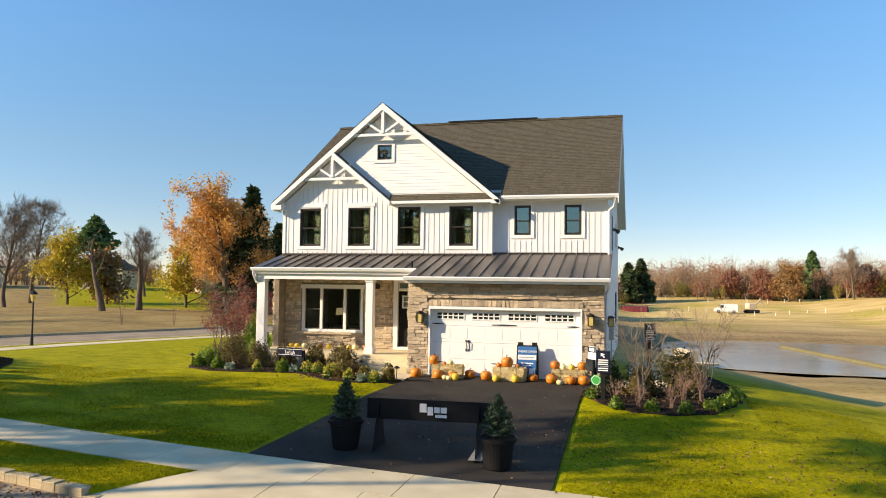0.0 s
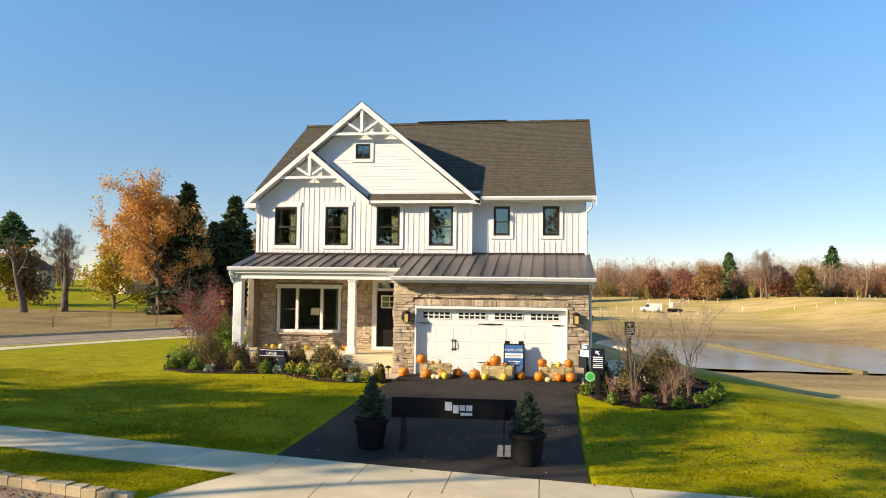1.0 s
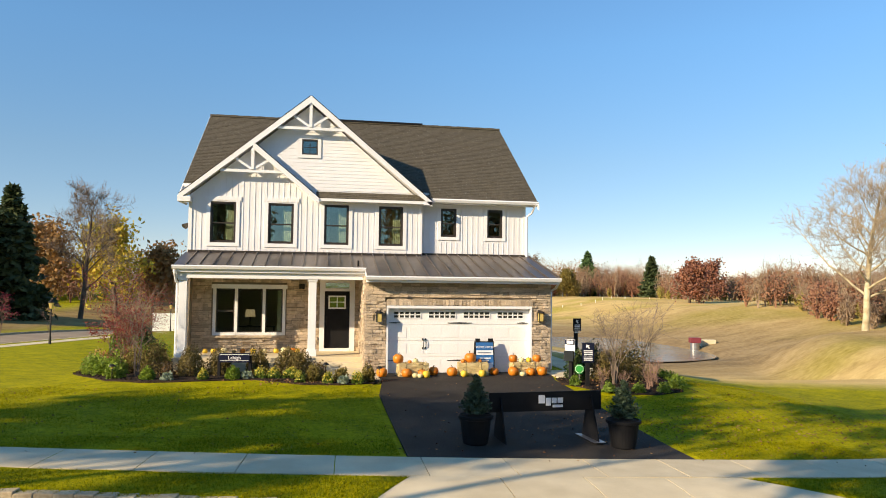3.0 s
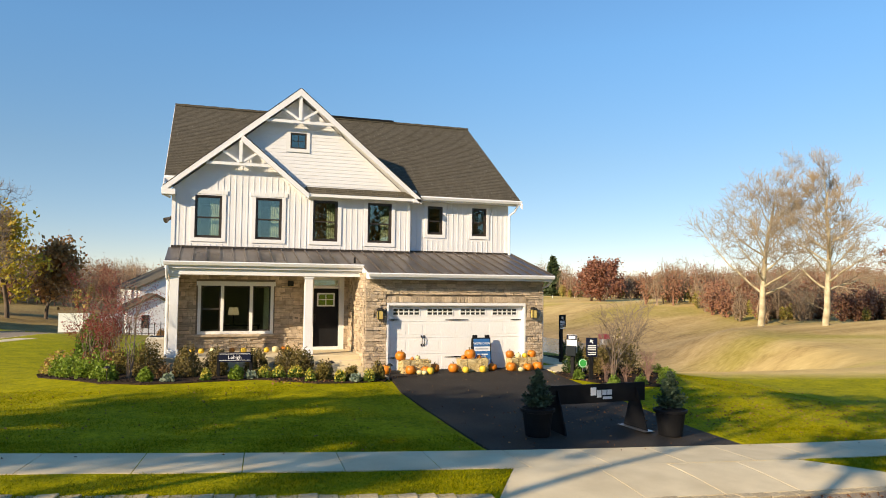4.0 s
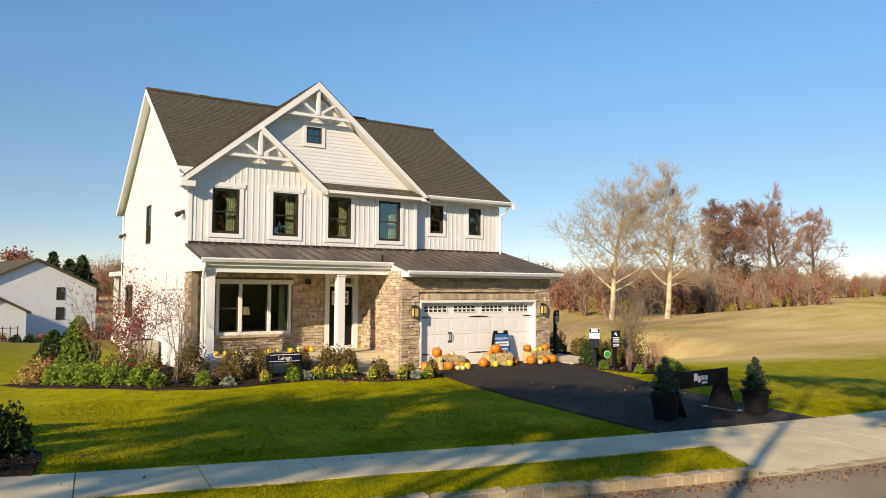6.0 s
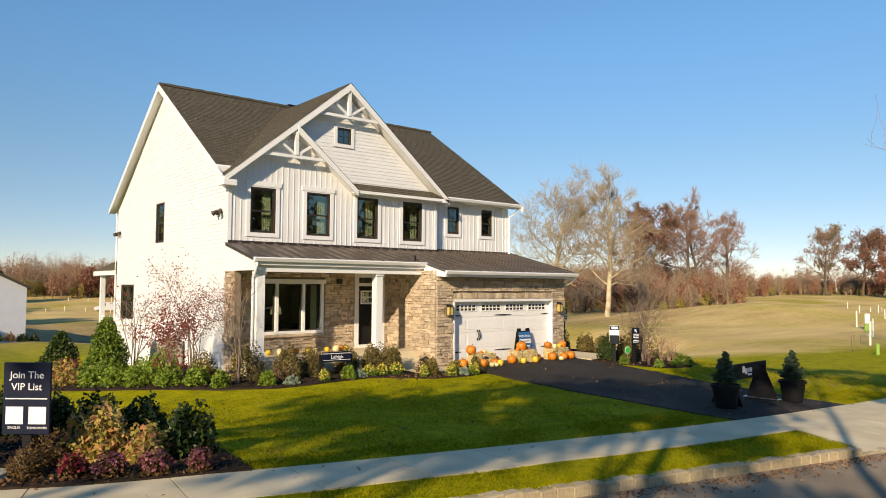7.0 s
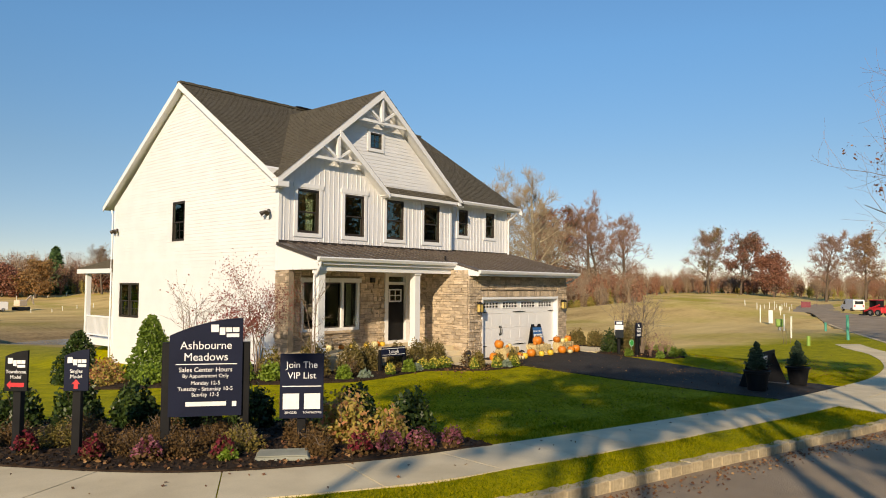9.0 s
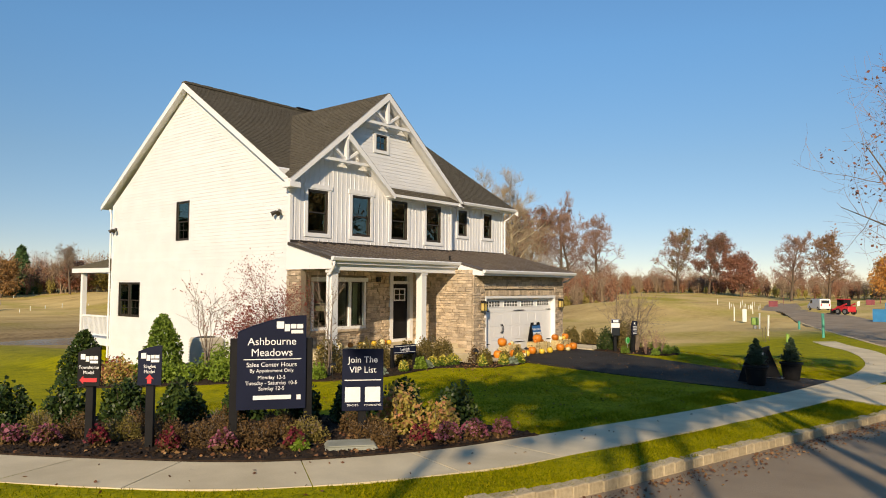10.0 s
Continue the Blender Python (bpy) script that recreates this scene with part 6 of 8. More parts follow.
holly(-9.5, 5.8, 1.85, 1.4, 1)
holly(-9.9, 10.6, 1.75, 1.7, 2, "broad glossy green holly behind the house corner")
shrub("leafy_perennial", "lime green leafy perennial at the bed's edge", L_BRIGHT, -9.2, 3.2, 0.9, 0.5, 900, 0.06, 67, "lime green perennials", hollow=0.3, twiggy=4)
shrub("burgundy_shrub", "rusty pink leaved shrub beside the hollies", L_CORAL, -10.6, 6.4, 1.3, 0.8, 1300, 0.06, 7, hollow=0.3)
shrub("burgundy_shrub", "dark red leaved shrub beside the hollies", L_RED, -10.2, 7.5, 1.1, 0.8, 900, 0.06, 8, hollow=0.3)
shrub("tall_grass", "yellow-green arching ornamental grass", L_BRIGHT, -8.0, 4.7, 0.9, 0.8, 800, 0.05, 9, hollow=0.2)
shrub("leafy_perennial", "lime green leafy perennial at the bed's edge", L_BRIGHT, -8.6, 4.2, 0.9, 0.6, 900, 0.06, 66, "lime green perennials", hollow=0.3, twiggy=4)

# -- side bed right of the driveway --
twig_shrub("crape_myrtle", "bare vase-shaped multi-stem shrub in dark mulch", 6.6, -2.9, 2.2, 1.8, M_TWIG, 11, None, 0, 0.05, 11, fork=9)
twig_shrub("crape_myrtle", "bare vase-shaped multi-stem shrub in dark mulch", 8.3, -1.2, 2.3, 1.6, M_TWIG, 12, None, 0, 0.05, 9, fork=8)
for i, (x, y, h) in enumerate([(5.9, -3.6, 0.6), (6.5, -3.75, 0.5), (7.6, -3.3, 0.85), (8.1, -2.6, 0.8), (7.3, -3.7, 0.6)]):
    twig_shrub("red_twig_shrub", "low bare reddish twiggy shrub", x, y, h, h * 0.9, M_REDTWIG, 30 + i, None, 0, 0.05, 12, "low twiggy shrubs", fork=3)
for i, (x, y, w, h, lf) in enumerate([(7.4, -2.1, 1.2, 1.25, L_BOX), (5.75, -1.95, 0.7, 0.85, L_HOLLY), (6.55, -2.2, 0.9, 0.8, L_BOX), (8.0, 2.4, 0.9, 0.8, L_HOLLY)]):
    shrub("boxwood", "rounded evergreen shrub in the side bed", lf, x, y, w, h, 2200, 0.045, 110 + i, "side bed evergreens", hollow=0.55)
for i, (x, y, w) in enumerate([(5.3, -3.0, 0.35), (5.95, -4.0, 0.35), (6.8, -4.1, 0.4), (7.6, -4.1, 0.4), (8.3, -3.45, 0.5), (8.75, -2.6, 0.55), (9.0, -1.8, 0.5), (8.6, -3.0, 0.4), (9.15, -1.0, 0.45)]):
    shrub("ground_cover", "small bright green ground cover plant", L_GREEN if i < 4 else L_BRIGHT, x, y, w, 0.28, 420, 0.05, 120 + i % 3, "ground cover plants", hollow=0.3, twiggy=0)
for i, (x, y) in enumerate([(8.1, 1.0), (8.05, 0.06)]):
    shrub("boxwood", "small rounded evergreen shrub beside the garage path", L_BOX, x, y, 0.8, 0.68, 2000, 0.05, 130, "side bed evergreens", hollow=0.6)

# -- corner bed --
for i, (x, y, w, h) in enumerate([(-16.5, -1.75, 0.84, 0.74), (-15.75, -2.35, 0.8, 0.7), (-14.95, -2.95, 0.88, 0.76), (-14.35, -3.85, 0.84, 0.74), (-13.65, -4.7, 0.8, 0.7), (-13.1, -5.6, 0.78, 0.68), (-12.65, -6.5, 0.78, 0.72), (-12.2, -7.3, 0.8, 0.7), (-11.85, -8.2, 0.8, 0.68), (-17.4, -1.2, 0.8, 0.7)]):
    shrub("holly_shrub", "dark glossy green holly shrub in the corner bed", L_HOLLY, x, y, w, h, 2000, 0.055, 140 + i, "corner bed hollies", hollow=0.45)
shrub("nandina", "coral and yellow leaved nandina", L_CORAL, -12.95, -7.95, 0.85, 0.72, 1500, 0.055, 160, "nandinas", hollow=0.3)
shrub("nandina", "coral and yellow leaved nandina", L_CORAL, -12.5, -8.45, 0.6, 0.5, 900, 0.055, 161, "nandinas", hollow=0.3)
for i, (x, y, w) in enumerate([(-13.1, -9.05, 0.38), (-12.6, -9.2, 0.4), (-12.1, -9.35, 0.32), (-15.75, -7.35, 0.38), (-17.2, -4.0, 0.46), (-16.95, -4.6, 0.4), (-16.2, -6.75, 0.3)]):
    shrub("pink_mum", "pink flowering mum clump", L_BROWN, x, y, w, 0.26, 300, 0.045, 170 + i % 3, "pink mums", L_PINK if i != 6 else L_CRIMSON, 420, 0.042, 0.4, 0, category="flower")
for i, (x, y, w) in enumerate([(-13.5, -8.9, 0.34), (-15.0, -7.9, 0.3), (-16.6, -5.5, 0.32)]):
    shrub("crimson_mum", "dark crimson mum clump", L_BROWN, x, y, w, 0.26, 250, 0.045, 180, "crimson mums", L_CRIMSON, 380, 0.042, 0.4, 0, category="flower")
for i, (x, y, w, h) in enumerate([(-14.55, -7.6, 0.62, 0.36), (-13.75, -8.1, 0.6, 0.34), (-15.3, -7.4, 0.62, 0.34), (-15.65, -6.75, 0.62, 0.38), (-15.9, -6.1, 0.6, 0.38), (-16.1, -5.2, 0.6, 0.38), (-14.5, -6.9, 0.62, 0.42), (-14.9, -6.1, 0.6, 0.42), (-13.95, -8.6, 0.42, 0.3), (-16.4, -4.4, 0.55, 0.38), (-16.6, -3.4, 0.6, 0.38), (-15.5, -4.6, 0.6, 0.4), (-13.4, -7.4, 0.6, 0.36)]):
    shrub("spent_perennial", "spent brown perennial mound in the corner bed", L_BROWN if i % 5 else L_OLIVE, x, y, w, h, 1900, 0.022, 190 + i % 4, "spent perennials", hollow=0.35, twiggy=30, stem_mat=M_TWIG)
shrub("leafy_perennial", "small lime green plant in the corner bed", L_BRIGHT, -15.0, -8.0, 0.24, 0.16, 300, 0.05, 199, hollow=0.3, twiggy=0)


# ---- potted spruces and barrier ----
def pot_spruce(x, y, turn):
    p = thing("planter", "round black tapered planter holding a small spruce", "planter", pose(x, y, zg(x, y) + 0.012, 0, 0, turn), "driveway planters")
    part("pot", lathe(bmesh.new(), [(0.235, 0.0), (0.25, 0.02), (0.315, 0.5)], 28), M_BLACK, p, smooth=False)
    part("rim", lathe(bmesh.new(), [(0.32, 0.49), (0.355, 0.5), (0.36, 0.56), (0.325, 0.57), (0.31, 0.53)], 28), M_BLACK, p)
    part("soil", lathe(bmesh.new(), [(0.3, 0.51), (0.315, 0.55), (0.05, 0.56)], 20), M_MULCH, p)
    s = conifer("potted_spruce", "small blue-green spruce with a bare leader", 5, 0.8, 0.66, L_POT, None, 5200, 0.032, 0.02, -0.3, pose(x, y, zg(x, y) + 0.58, 0, 0, turn))
    s["category"] = "tree"
    return p


pot_spruce(0.87, -9.3, 8)
pot_spruce(3.92, -9.5, 20)
bar = thing("barrier_sign", "low black board barrier on two steel-footed brackets across the driveway", "barrier", pose(2.45, -8.95, zg(2.45, -8.95) + 0.012, 0, 0, 3))
part("board", boxes((-1.24, 1.24, -0.02, 0.02, 0.6, 1.0), bevel=0.004), M_BLACK, bar)
for s in (-1.0, 1.0):
    br = part("bracket", prism(bmesh.new(), [(-0.42, 0.01), (0.42, 0.01), (0.12, 0.9), (-0.06, 0.9)], "x", s - 0.012, s + 0.012), M_BLACK, bar, "black triangular bracket")
    part("foot_plate", boxes((s - 0.13, s + 0.13, -0.48, 0.48, 0.0, 0.01)), M_STEEL, br, "bare steel foot plate")
# the maker's mark as plain pale shapes
for u0, u1, v0, v1 in ((-0.17, -0.03, 0.76, 0.93), (-0.01, 0.1, 0.71, 0.87), (0.12, 0.23, 0.76, 0.87), (0.25, 0.37, 0.76, 0.87)):
    part("mark", boxes((u0, u1, -0.026, -0.0205, v0, v1)), M_SIGNWHITE, bar, "pale block of the maker's mark")
part("mark_lower", boxes((0.14, 0.37, -0.026, -0.0206, 0.67, 0.725)), M_SIGNWHITE, bar)


# ---- pumpkins and straw bales ----
def pumpkin(x, y, z, r, mat, label, tall=0.82, group="pumpkins"):
    r = r * 0.88
    t = thing("pumpkin", label, "pumpkin", pose(x, y, z, (x * 53) % 14 - 7, (y * 91) % 12 - 6, (x * 977) % 360), group)
    prof = [(r * 0.15, 0.02 * r), (r * 0.55, 0.0), (r * 0.86, r * tall * 0.35), (r, r * tall), (r * 0.9, r * tall * 1.55), (r * 0.55, r * tall * 1.93), (r * 0.16, r * tall * 1.86)]
    part("rind", lathe(bmesh.new(), prof, 32, ribs=16, depth=0.09), mat, t, smooth=True)
    part("stem", pipe(bmesh.new(), [(0, 0, r * tall * 1.8), (0.01, 0, r * tall * 2.15), (0.035 * r / 0.15, 0.01, r * tall * 2.35)], r * 0.09, 6), M_STEM, t)
    return t


ORG, CRM, YEL = "ribbed orange pumpkin with a dry stem", "small cream white pumpkin", "small yellow gourd on a bale"
zd = 0.005
for x, y, r in [(-0.24, -0.75, 0.2), (0.52, -0.95, 0.19), (2.0, -0.75, 0.2), (1.45, -0.5, 0.19), (3.42, -0.6, 0.17), (4.0, -0.8, 0.2), (4.6, -0.85, 0.17), (4.98, -0.85, 0.2), (1.02, -0.95, 0.17)]:
    pumpkin(x, y, zd, r, M_PUMPKIN, ORG)
for x, y, r in [(0.78, -1.05, 0.12), (0.92, -1.12, 0.11), (4.28, -1.0, 0.12)]:
    pumpkin(x, y, zd, r, M_GOURD, CRM, 0.7)
for x, y, r in [(2.35, -0.98, 0.13), (2.95, -0.98, 0.14), (1.12, -1.1, 0.14)]:
    pumpkin(x, y, zd, r, M_YELLOW, "green and yellow striped gourd", 0.9)


def bale(x, y, turn, w=0.95):
    t = thing("straw_bale", "rectangular golden straw bale tied with twine", "straw bale", pose(x, y, zd, 0, 0, turn), "straw bales")
    bm = boxes((-w / 2, w / 2, -0.22, 0.22, 0.0, 0.4))
    bmesh.ops.subdivide_edges(bm, edges=bm.edges[:], cuts=5, use_grid_fill=True)
    rb = random.Random(int(x * 10))
    for v in bm.verts:
        v.co += Vector((rb.uniform(-1, 1), rb.uniform(-1, 1), rb.uniform(-0.6, 1))) * 0.022
    part("body", bm, M_HAY, t)
    r = np.random.RandomState(int(abs(x) * 7) + 1)
    n = 1100
    p = r.uniform(-1, 1, size=(n, 3)) * np.array([w / 2, 0.22, 0.2])
    k = r.randint(0, 3, n)
    for i, e in ((0, w / 2), (1, 0.22), (2, 0.2)):
        p[k == i, i] = np.sign(p[k == i, i]) * e
    p[:, 2] += 0.21
    v, f = leaf_quads(p, 0.014, r, long=9)
    raw("loose_straw", v.tolist(), f.tolist(), M_STRAWBITS, t)
    for s in (-0.25, 0.25):
        part("twine", ring(bmesh.new(), -0.235, 0.235, -0.005, 0.415, 0.01, s - 0.006, s + 0.006), M_STEM, t)
        t.children[-1].data.transform(Matrix(((0, 1, 0, 0), (1, 0, 0, 0), (0, 0, 1, 0), (0, 0, 0, 1))))
    return t


bale(0.75, -0.58, 6)
bale(2.72, -0.6, -4)
bale(4.5, -0.55, 5)
for x, y, z, r, m_, lb in [(0.27, -0.55, 0.41, 0.2, M_PUMPKIN, ORG), (0.85, -0.6, 0.41, 0.1, M_GOURD, CRM), (0.65, -0.65, 0.41, 0.07, M_PUMPKIN, ORG), (2.65, -0.6, 0.41, 0.22, M_PUMPKIN, ORG), (2.38, -0.65, 0.41, 0.09, M_PUMPKIN, ORG),
                           (2.95, -0.6, 0.41, 0.08, M_PUMPKIN, ORG), (4.1, -0.5, 0.41, 0.17, M_PUMPKIN, ORG), (4.35, -0.6, 0.41, 0.11, M_GOURD, CRM), (4.6, -0.6, 0.41, 0.11, M_YELLOW, YEL), (4.9, -0.5, 0.41, 0.17, M_PUMPKIN, ORG)]:
    pumpkin(x, y, z, r, m_, lb)
for i, x in enumerate((-6.05, -5.75, -5.4, -5.1, -4.8, -4.42, -4.08, -3.68, -3.4, -3.1, -2.95, -1.75 + 0.2)):
    m_ = (M_YELLOW, M_YELLOW, M_GOURD, M_STEM, M_PUMPKIN, M_YELLOW, M_GOURD, M_YELLOW, M_GOURD, M_PUMPKIN, M_YELLOW, M_PUMPKIN)[i]
    if i < 11:
        pumpkin(x, 2.2 - 0.1 * (i % 3), 0.5, (0.1, 0.11, 0.13, 0.08, 0.11, 0.12, 0.1, 0.11, 0.14, 0.12, 0.11, 0.1)[i], m_, "small gourd on the porch floor", 0.85, "porch gourds")


# ---- signs ----
def face(x, y, z, turn):
    return pose(x, y, z, 0, 0, turn)


UP = Matrix(((1, 0, 0, 0), (0, 0, -1, 0), (0, 1, 0, 0), (0, 0, 0, 1)))     # lettering upright, facing -y


def letter(host, text, x, z, size, y=-0.03, mat=M_SIGNWHITE, align="CENTER"):
    return writing(text, size, Matrix.Translation((x, y, z)) @ UP, mat, host, align)


def bars(host, rows, y, mat=M_SIGNWHITE):
    """Writing too small to read, as plain bars (x0, x1, z0, z1)."""
    for b in rows:
        part("text_bar", boxes((b[0], b[1], y - 0.004, y, b[2], b[3])), mat, host)


# a-frame before the garage door
af = thing("sandwich_board", "blue and white sandwich board with a black plastic frame", "sign", face(3.2, -0.12, 0.0, 0))
lean_m = pose(0, 0, 0, -10)
for s, nm in ((1, "front_leaf"), (-1, "rear_leaf")):
    bm = boxes((-0.33, 0.33, -0.02, 0.02, 0.03, 1.08), bevel=0.01)
    for x0 in (-0.3, 0.14):
        box(bm, x0, x0 + 0.16, -0.02, 0.02, 1.08, 1.17)
    leaf_ = part(nm, bm, M_BLACK, af)
    leaf_.data.transform(pose(0, -0.2 * s, 0, -10 * s))
panel = part("poster", boxes((-0.29, 0.29, -0.03, -0.021, 0.12, 1.04)), M_BLUE, af, "blue poster with white writing")
panel.data.transform(pose(0, -0.2, 0, -10))
for b in ((-0.285, 0.285, 0.63, 0.78),):
    o = part("white_band", boxes((b[0], b[1], -0.035, -0.031, b[2], b[3])), M_SIGNWHITE, af)
    o.data.transform(pose(0, -0.2, 0, -10))
o = writing("WE'RE OPEN", 0.105, pose(0, -0.2, 0, -10) @ Matrix.Translation((0, -0.033, 0.85)) @ UP, M_SIGNWHITE, af)
for x0, x1, z0, z1 in ((-0.18, 0.2, 0.5, 0.54), (-0.14, 0.12, 0.43, 0.47), (-0.24, 0.0, 0.3, 0.33), (-0.24, -0.02, 0.25, 0.28), (-0.24, 0.0, 0.2, 0.23), (0.08, 0.26, 0.17, 0.37), (-0.24, 0.22, 0.685, 0.72)):
    o = part("text_bar", boxes((x0, x1, -0.036 - 0.003 * (z0 > 0.6), -0.0312, z0, z1)), M_SIGNWHITE if z0 < 0.6 else M_STEEL, af)
    o.data.transform(pose(0, -0.2, 0, -10))

# model name sign in the front bed
ln_ = thing("name_sign", "low black name sign on two posts", "sign", face(-4.78, -0.34, zg(-4.78, -0.34), -5))
for s in (-0.47, 0.47):
    part("post", boxes((s - 0.045, s + 0.045, -0.045, 0.045, -0.05, 0.66), bevel=0.005), M_BLACK, ln_)
part("board", boxes((-0.46, 0.46, -0.075, -0.046, 0.45, 0.74), bevel=0.004), M_NAVY, ln_)
letter(ln_, "Lehigh", 0.0, 0.545, 0.15, -0.08)
bars(ln_, [(-0.44, 0.44, 0.685, 0.7), (-0.44, 0.44, 0.5, 0.512)], -0.076)


def arched(w, z0, z_lo, z_hi, y0, y1):
    """A board whose top rises in a curve from one side to the other."""
    poly = [(-w / 2, z0), (w / 2, z0), (w / 2, z_hi)]
    for i in range(1, 13):
        u = i / 12
        poly.append((w / 2 - w * u, z_lo + (z_hi - z_lo) * math.cos(u * math.pi / 2) ** 0.9 if u < 1 else z_lo))
    return prism(bmesh.new(), poly, "y", y0, y1)


def maker_mark(host, x0, x1, z0, z1, y):
    """The maker's mark as plain pale blocks."""
    w, h = x1 - x0, z1 - z0
    for a, b, c, d in ((0.0, 0.27, 0.42, 1.0), (0.3, 0.5, 0.2, 0.78), (0.53, 0.74, 0.42, 0.78), (0.77, 1.0, 0.42, 0.78)):
        part("mark", boxes((x0 + a * w, x0 + b * w, y - 0.004, y, z0 + c * h, z0 + d * h)), M_SIGNWHITE, host, "pale block of the maker's mark")
    part("mark_lower", boxes((x0 + 0.55 * w, x1, y - 0.004, y, z0 + 0.02 * h, z0 + 0.3 * h)), M_SIGNWHITE, host)


TURN_C = -35
# big welcome sign
bs = thing("community_sign", "tall navy sign with curved top and white writing", "sign", face(-14.83, -7.12, zg(-14.83, -7.12), TURN_C))
for s in (-0.53, 0.53):
    part("post", boxes((s - 0.06, s + 0.06, -0.06, 0.06, -0.1, 1.52), bevel=0.006), M_BLACK, bs)
part("board", arched(0.98, 0.5, 1.62, 1.86, -0.1, -0.061), M_NAVY, bs)
maker_mark(bs, 0.06, 0.44, 1.59, 1.77, -0.1005)
letter(bs, "Ashbourne", 0.0, 1.43, 0.155, -0.103)
letter(bs, "Meadows", 0.0, 1.27, 0.155, -0.103)
bars(bs, [(-0.4, 0.42, 1.215, 1.227)], -0.1002)
for tx, z, sz in (("Sales Center Hours", 1.115, 0.09), ("By Appointment Only", 1.035, 0.07), ("Monday 12-5", 0.935, 0.075), ("Tuesday - Saturday 10-5", 0.855, 0.075), ("Sunday 12-5", 0.775, 0.075)):
    letter(bs, tx, 0.0, z, sz, -0.103)
bars(bs, [(-0.26, 0.28, 0.64, 0.7), (0.36, 0.42, 0.63, 0.7)], -0.1002)

vp = thing("list_sign", "navy sign with white writing and two white squares on one post", "sign", face(-13.83, -8.0, zg(-13.83, -8.0), -40))
part("post", boxes((-0.06, 0.06, -0.05, 0.05, -0.1, 1.2), bevel=0.005), M_BLACK, vp)
part("board", boxes((-0.305, 0.305, -0.085, -0.051, 0.46, 1.37), bevel=0.004), M_NAVY, vp)
letter(vp, "Join The", 0.0, 1.17, 0.13, -0.088)
letter(vp, "VIP List", 0.0, 1.02, 0.13, -0.088)
bars(vp, [(-0.27, 0.27, 0.905, 0.918), (-0.26, -0.035, 0.59, 0.81), (0.035, 0.26, 0.59, 0.81)], -0.0852)
letter(vp, "SINGLES", -0.148, 0.53, 0.045, -0.088)
letter(vp, "TOWNHOMES", 0.148, 0.53, 0.04, -0.088)


def model_sign(x, y, word, arrow, turn):
    t = thing("model_sign", "small navy model sign with a red arrow on a dark post", "sign", face(x, y, zg(x, y), turn), "model signs")
    part("post", boxes((-0.06, 0.06, -0.05, 0.05, -0.1, 1.0), bevel=0.005), M_BLACK, t)
    part("board", arched(0.35, 0.88, 1.34, 1.42, -0.085, -0.051), M_NAVY if arrow == "up" else M_BLACK, t)
    maker_mark(t, -0.13, 0.14, 1.19, 1.32, -0.0852)
    letter(t, word, 0.0, 1.115, 0.068, -0.088)
    letter(t, "Model", 0.0, 1.045, 0.068, -0.088)
    if arrow == "up":
        poly = [(-0.03, 0.905), (0.03, 0.905), (0.03, 0.97), (0.06, 0.97), (0.0, 1.03), (-0.06, 0.97), (-0.03, 0.97)]
    else:
        poly = [(0.13, 0.935), (0.13, 0.99), (-0.08, 0.99), (-0.08, 1.02), (-0.14, 0.9625), (-0.08, 0.905), (-0.08, 0.935)]
    part("arrow", prism(bmesh.new(), poly, "y", -0.089, -0.0852), M_RED, t, "red arrow")
    t.scale = (0.9, 1.0, 1.02)
    return t


model_sign(-16.69, -5.45, "Townhome", "left", -50)
model_sign(-16.2, -6.2, "Singles", "up", -42)


def post_sign(x, y, top, w, h, board, label, turn, light=False):
    t = thing("post_sign", label, "sign", face(x, y, zg(x, y) + 0.03, turn), "driveway signs")
    part("post", boxes((-0.055, 0.055, -0.055, 0.055, -0.1, top - 0.08), bevel=0.005), M_BLACK, t)
    part("board", boxes((-w / 2, w / 2, -0.085, -0.056, top - h, top), bevel=0.004), board, t)
    if light:
        part("caption_band", boxes((-w / 2 + 0.004, w / 2 - 0.004, -0.09, -0.0852, top - 0.16, top - 0.01)), M_NAVY, t)
        bars(t, [(-0.1, 0.12, top - 0.13, top - 0.04)], -0.0902)
        part("leaflet_box", boxes((-w / 2 + 0.01, w / 2 - 0.01, -0.17, -0.0855, top - h - 0.1, top - h + 0.22), bevel=0.01), M_DARKGLASS, t, "clear leaflet box")
    else:
        part("arrow", prism(bmesh.new(), [(-0.06, top - 0.05), (0.06, top - 0.09), (0.0, top - 0.1), (0.05, top - 0.16), (0.02, top - 0.18), (-0.03, top - 0.12), (-0.06, top - 0.15)], "y", -0.09, -0.0852), M_SIGNWHITE, t)
        bars(t, [(-0.13, 0.13, top - 0.25 - 0.055 * i, top - 0.222 - 0.055 * i) for i in range(3)] + [(-0.14, 0.14, top - 0.4, top - 0.394)] + [(-0.13, 0.13, top - 0.465 - 0.055 * i, top - 0.437 - 0.055 * i) for i in range(2)], -0.0852)
    return t


post_sign(5.62, -3.2, 1.28, 0.36, 0.58, M_NAVY, "navy post sign with a white arrow and small writing", -8)
post_sign(5.35, -2.55, 1.3, 0.34, 0.56, M_SIGNWHITE, "white post sign with a clear leaflet box", -50, True)
post_sign(6.9, 1.2, 1.75, 0.36, 0.45, M_BLACK, "tall dark post sign beside the garage path", 20)
gs = thing("security_sign", "small green eight-sided yard sign on a thin stake", "sign", face(5.42, -3.05, zg(5.42, -3.05) + 0.03, -12))
part("stake", cyl(bmesh.new(), (0, 0, -0.1), (0, 0, 0.4), 0.012), M_STEEL, gs)
pl = part("plate", lathe(bmesh.new(), [(0.145, 0.0), (0.145, 0.008)], 8), M_GREEN, gs)
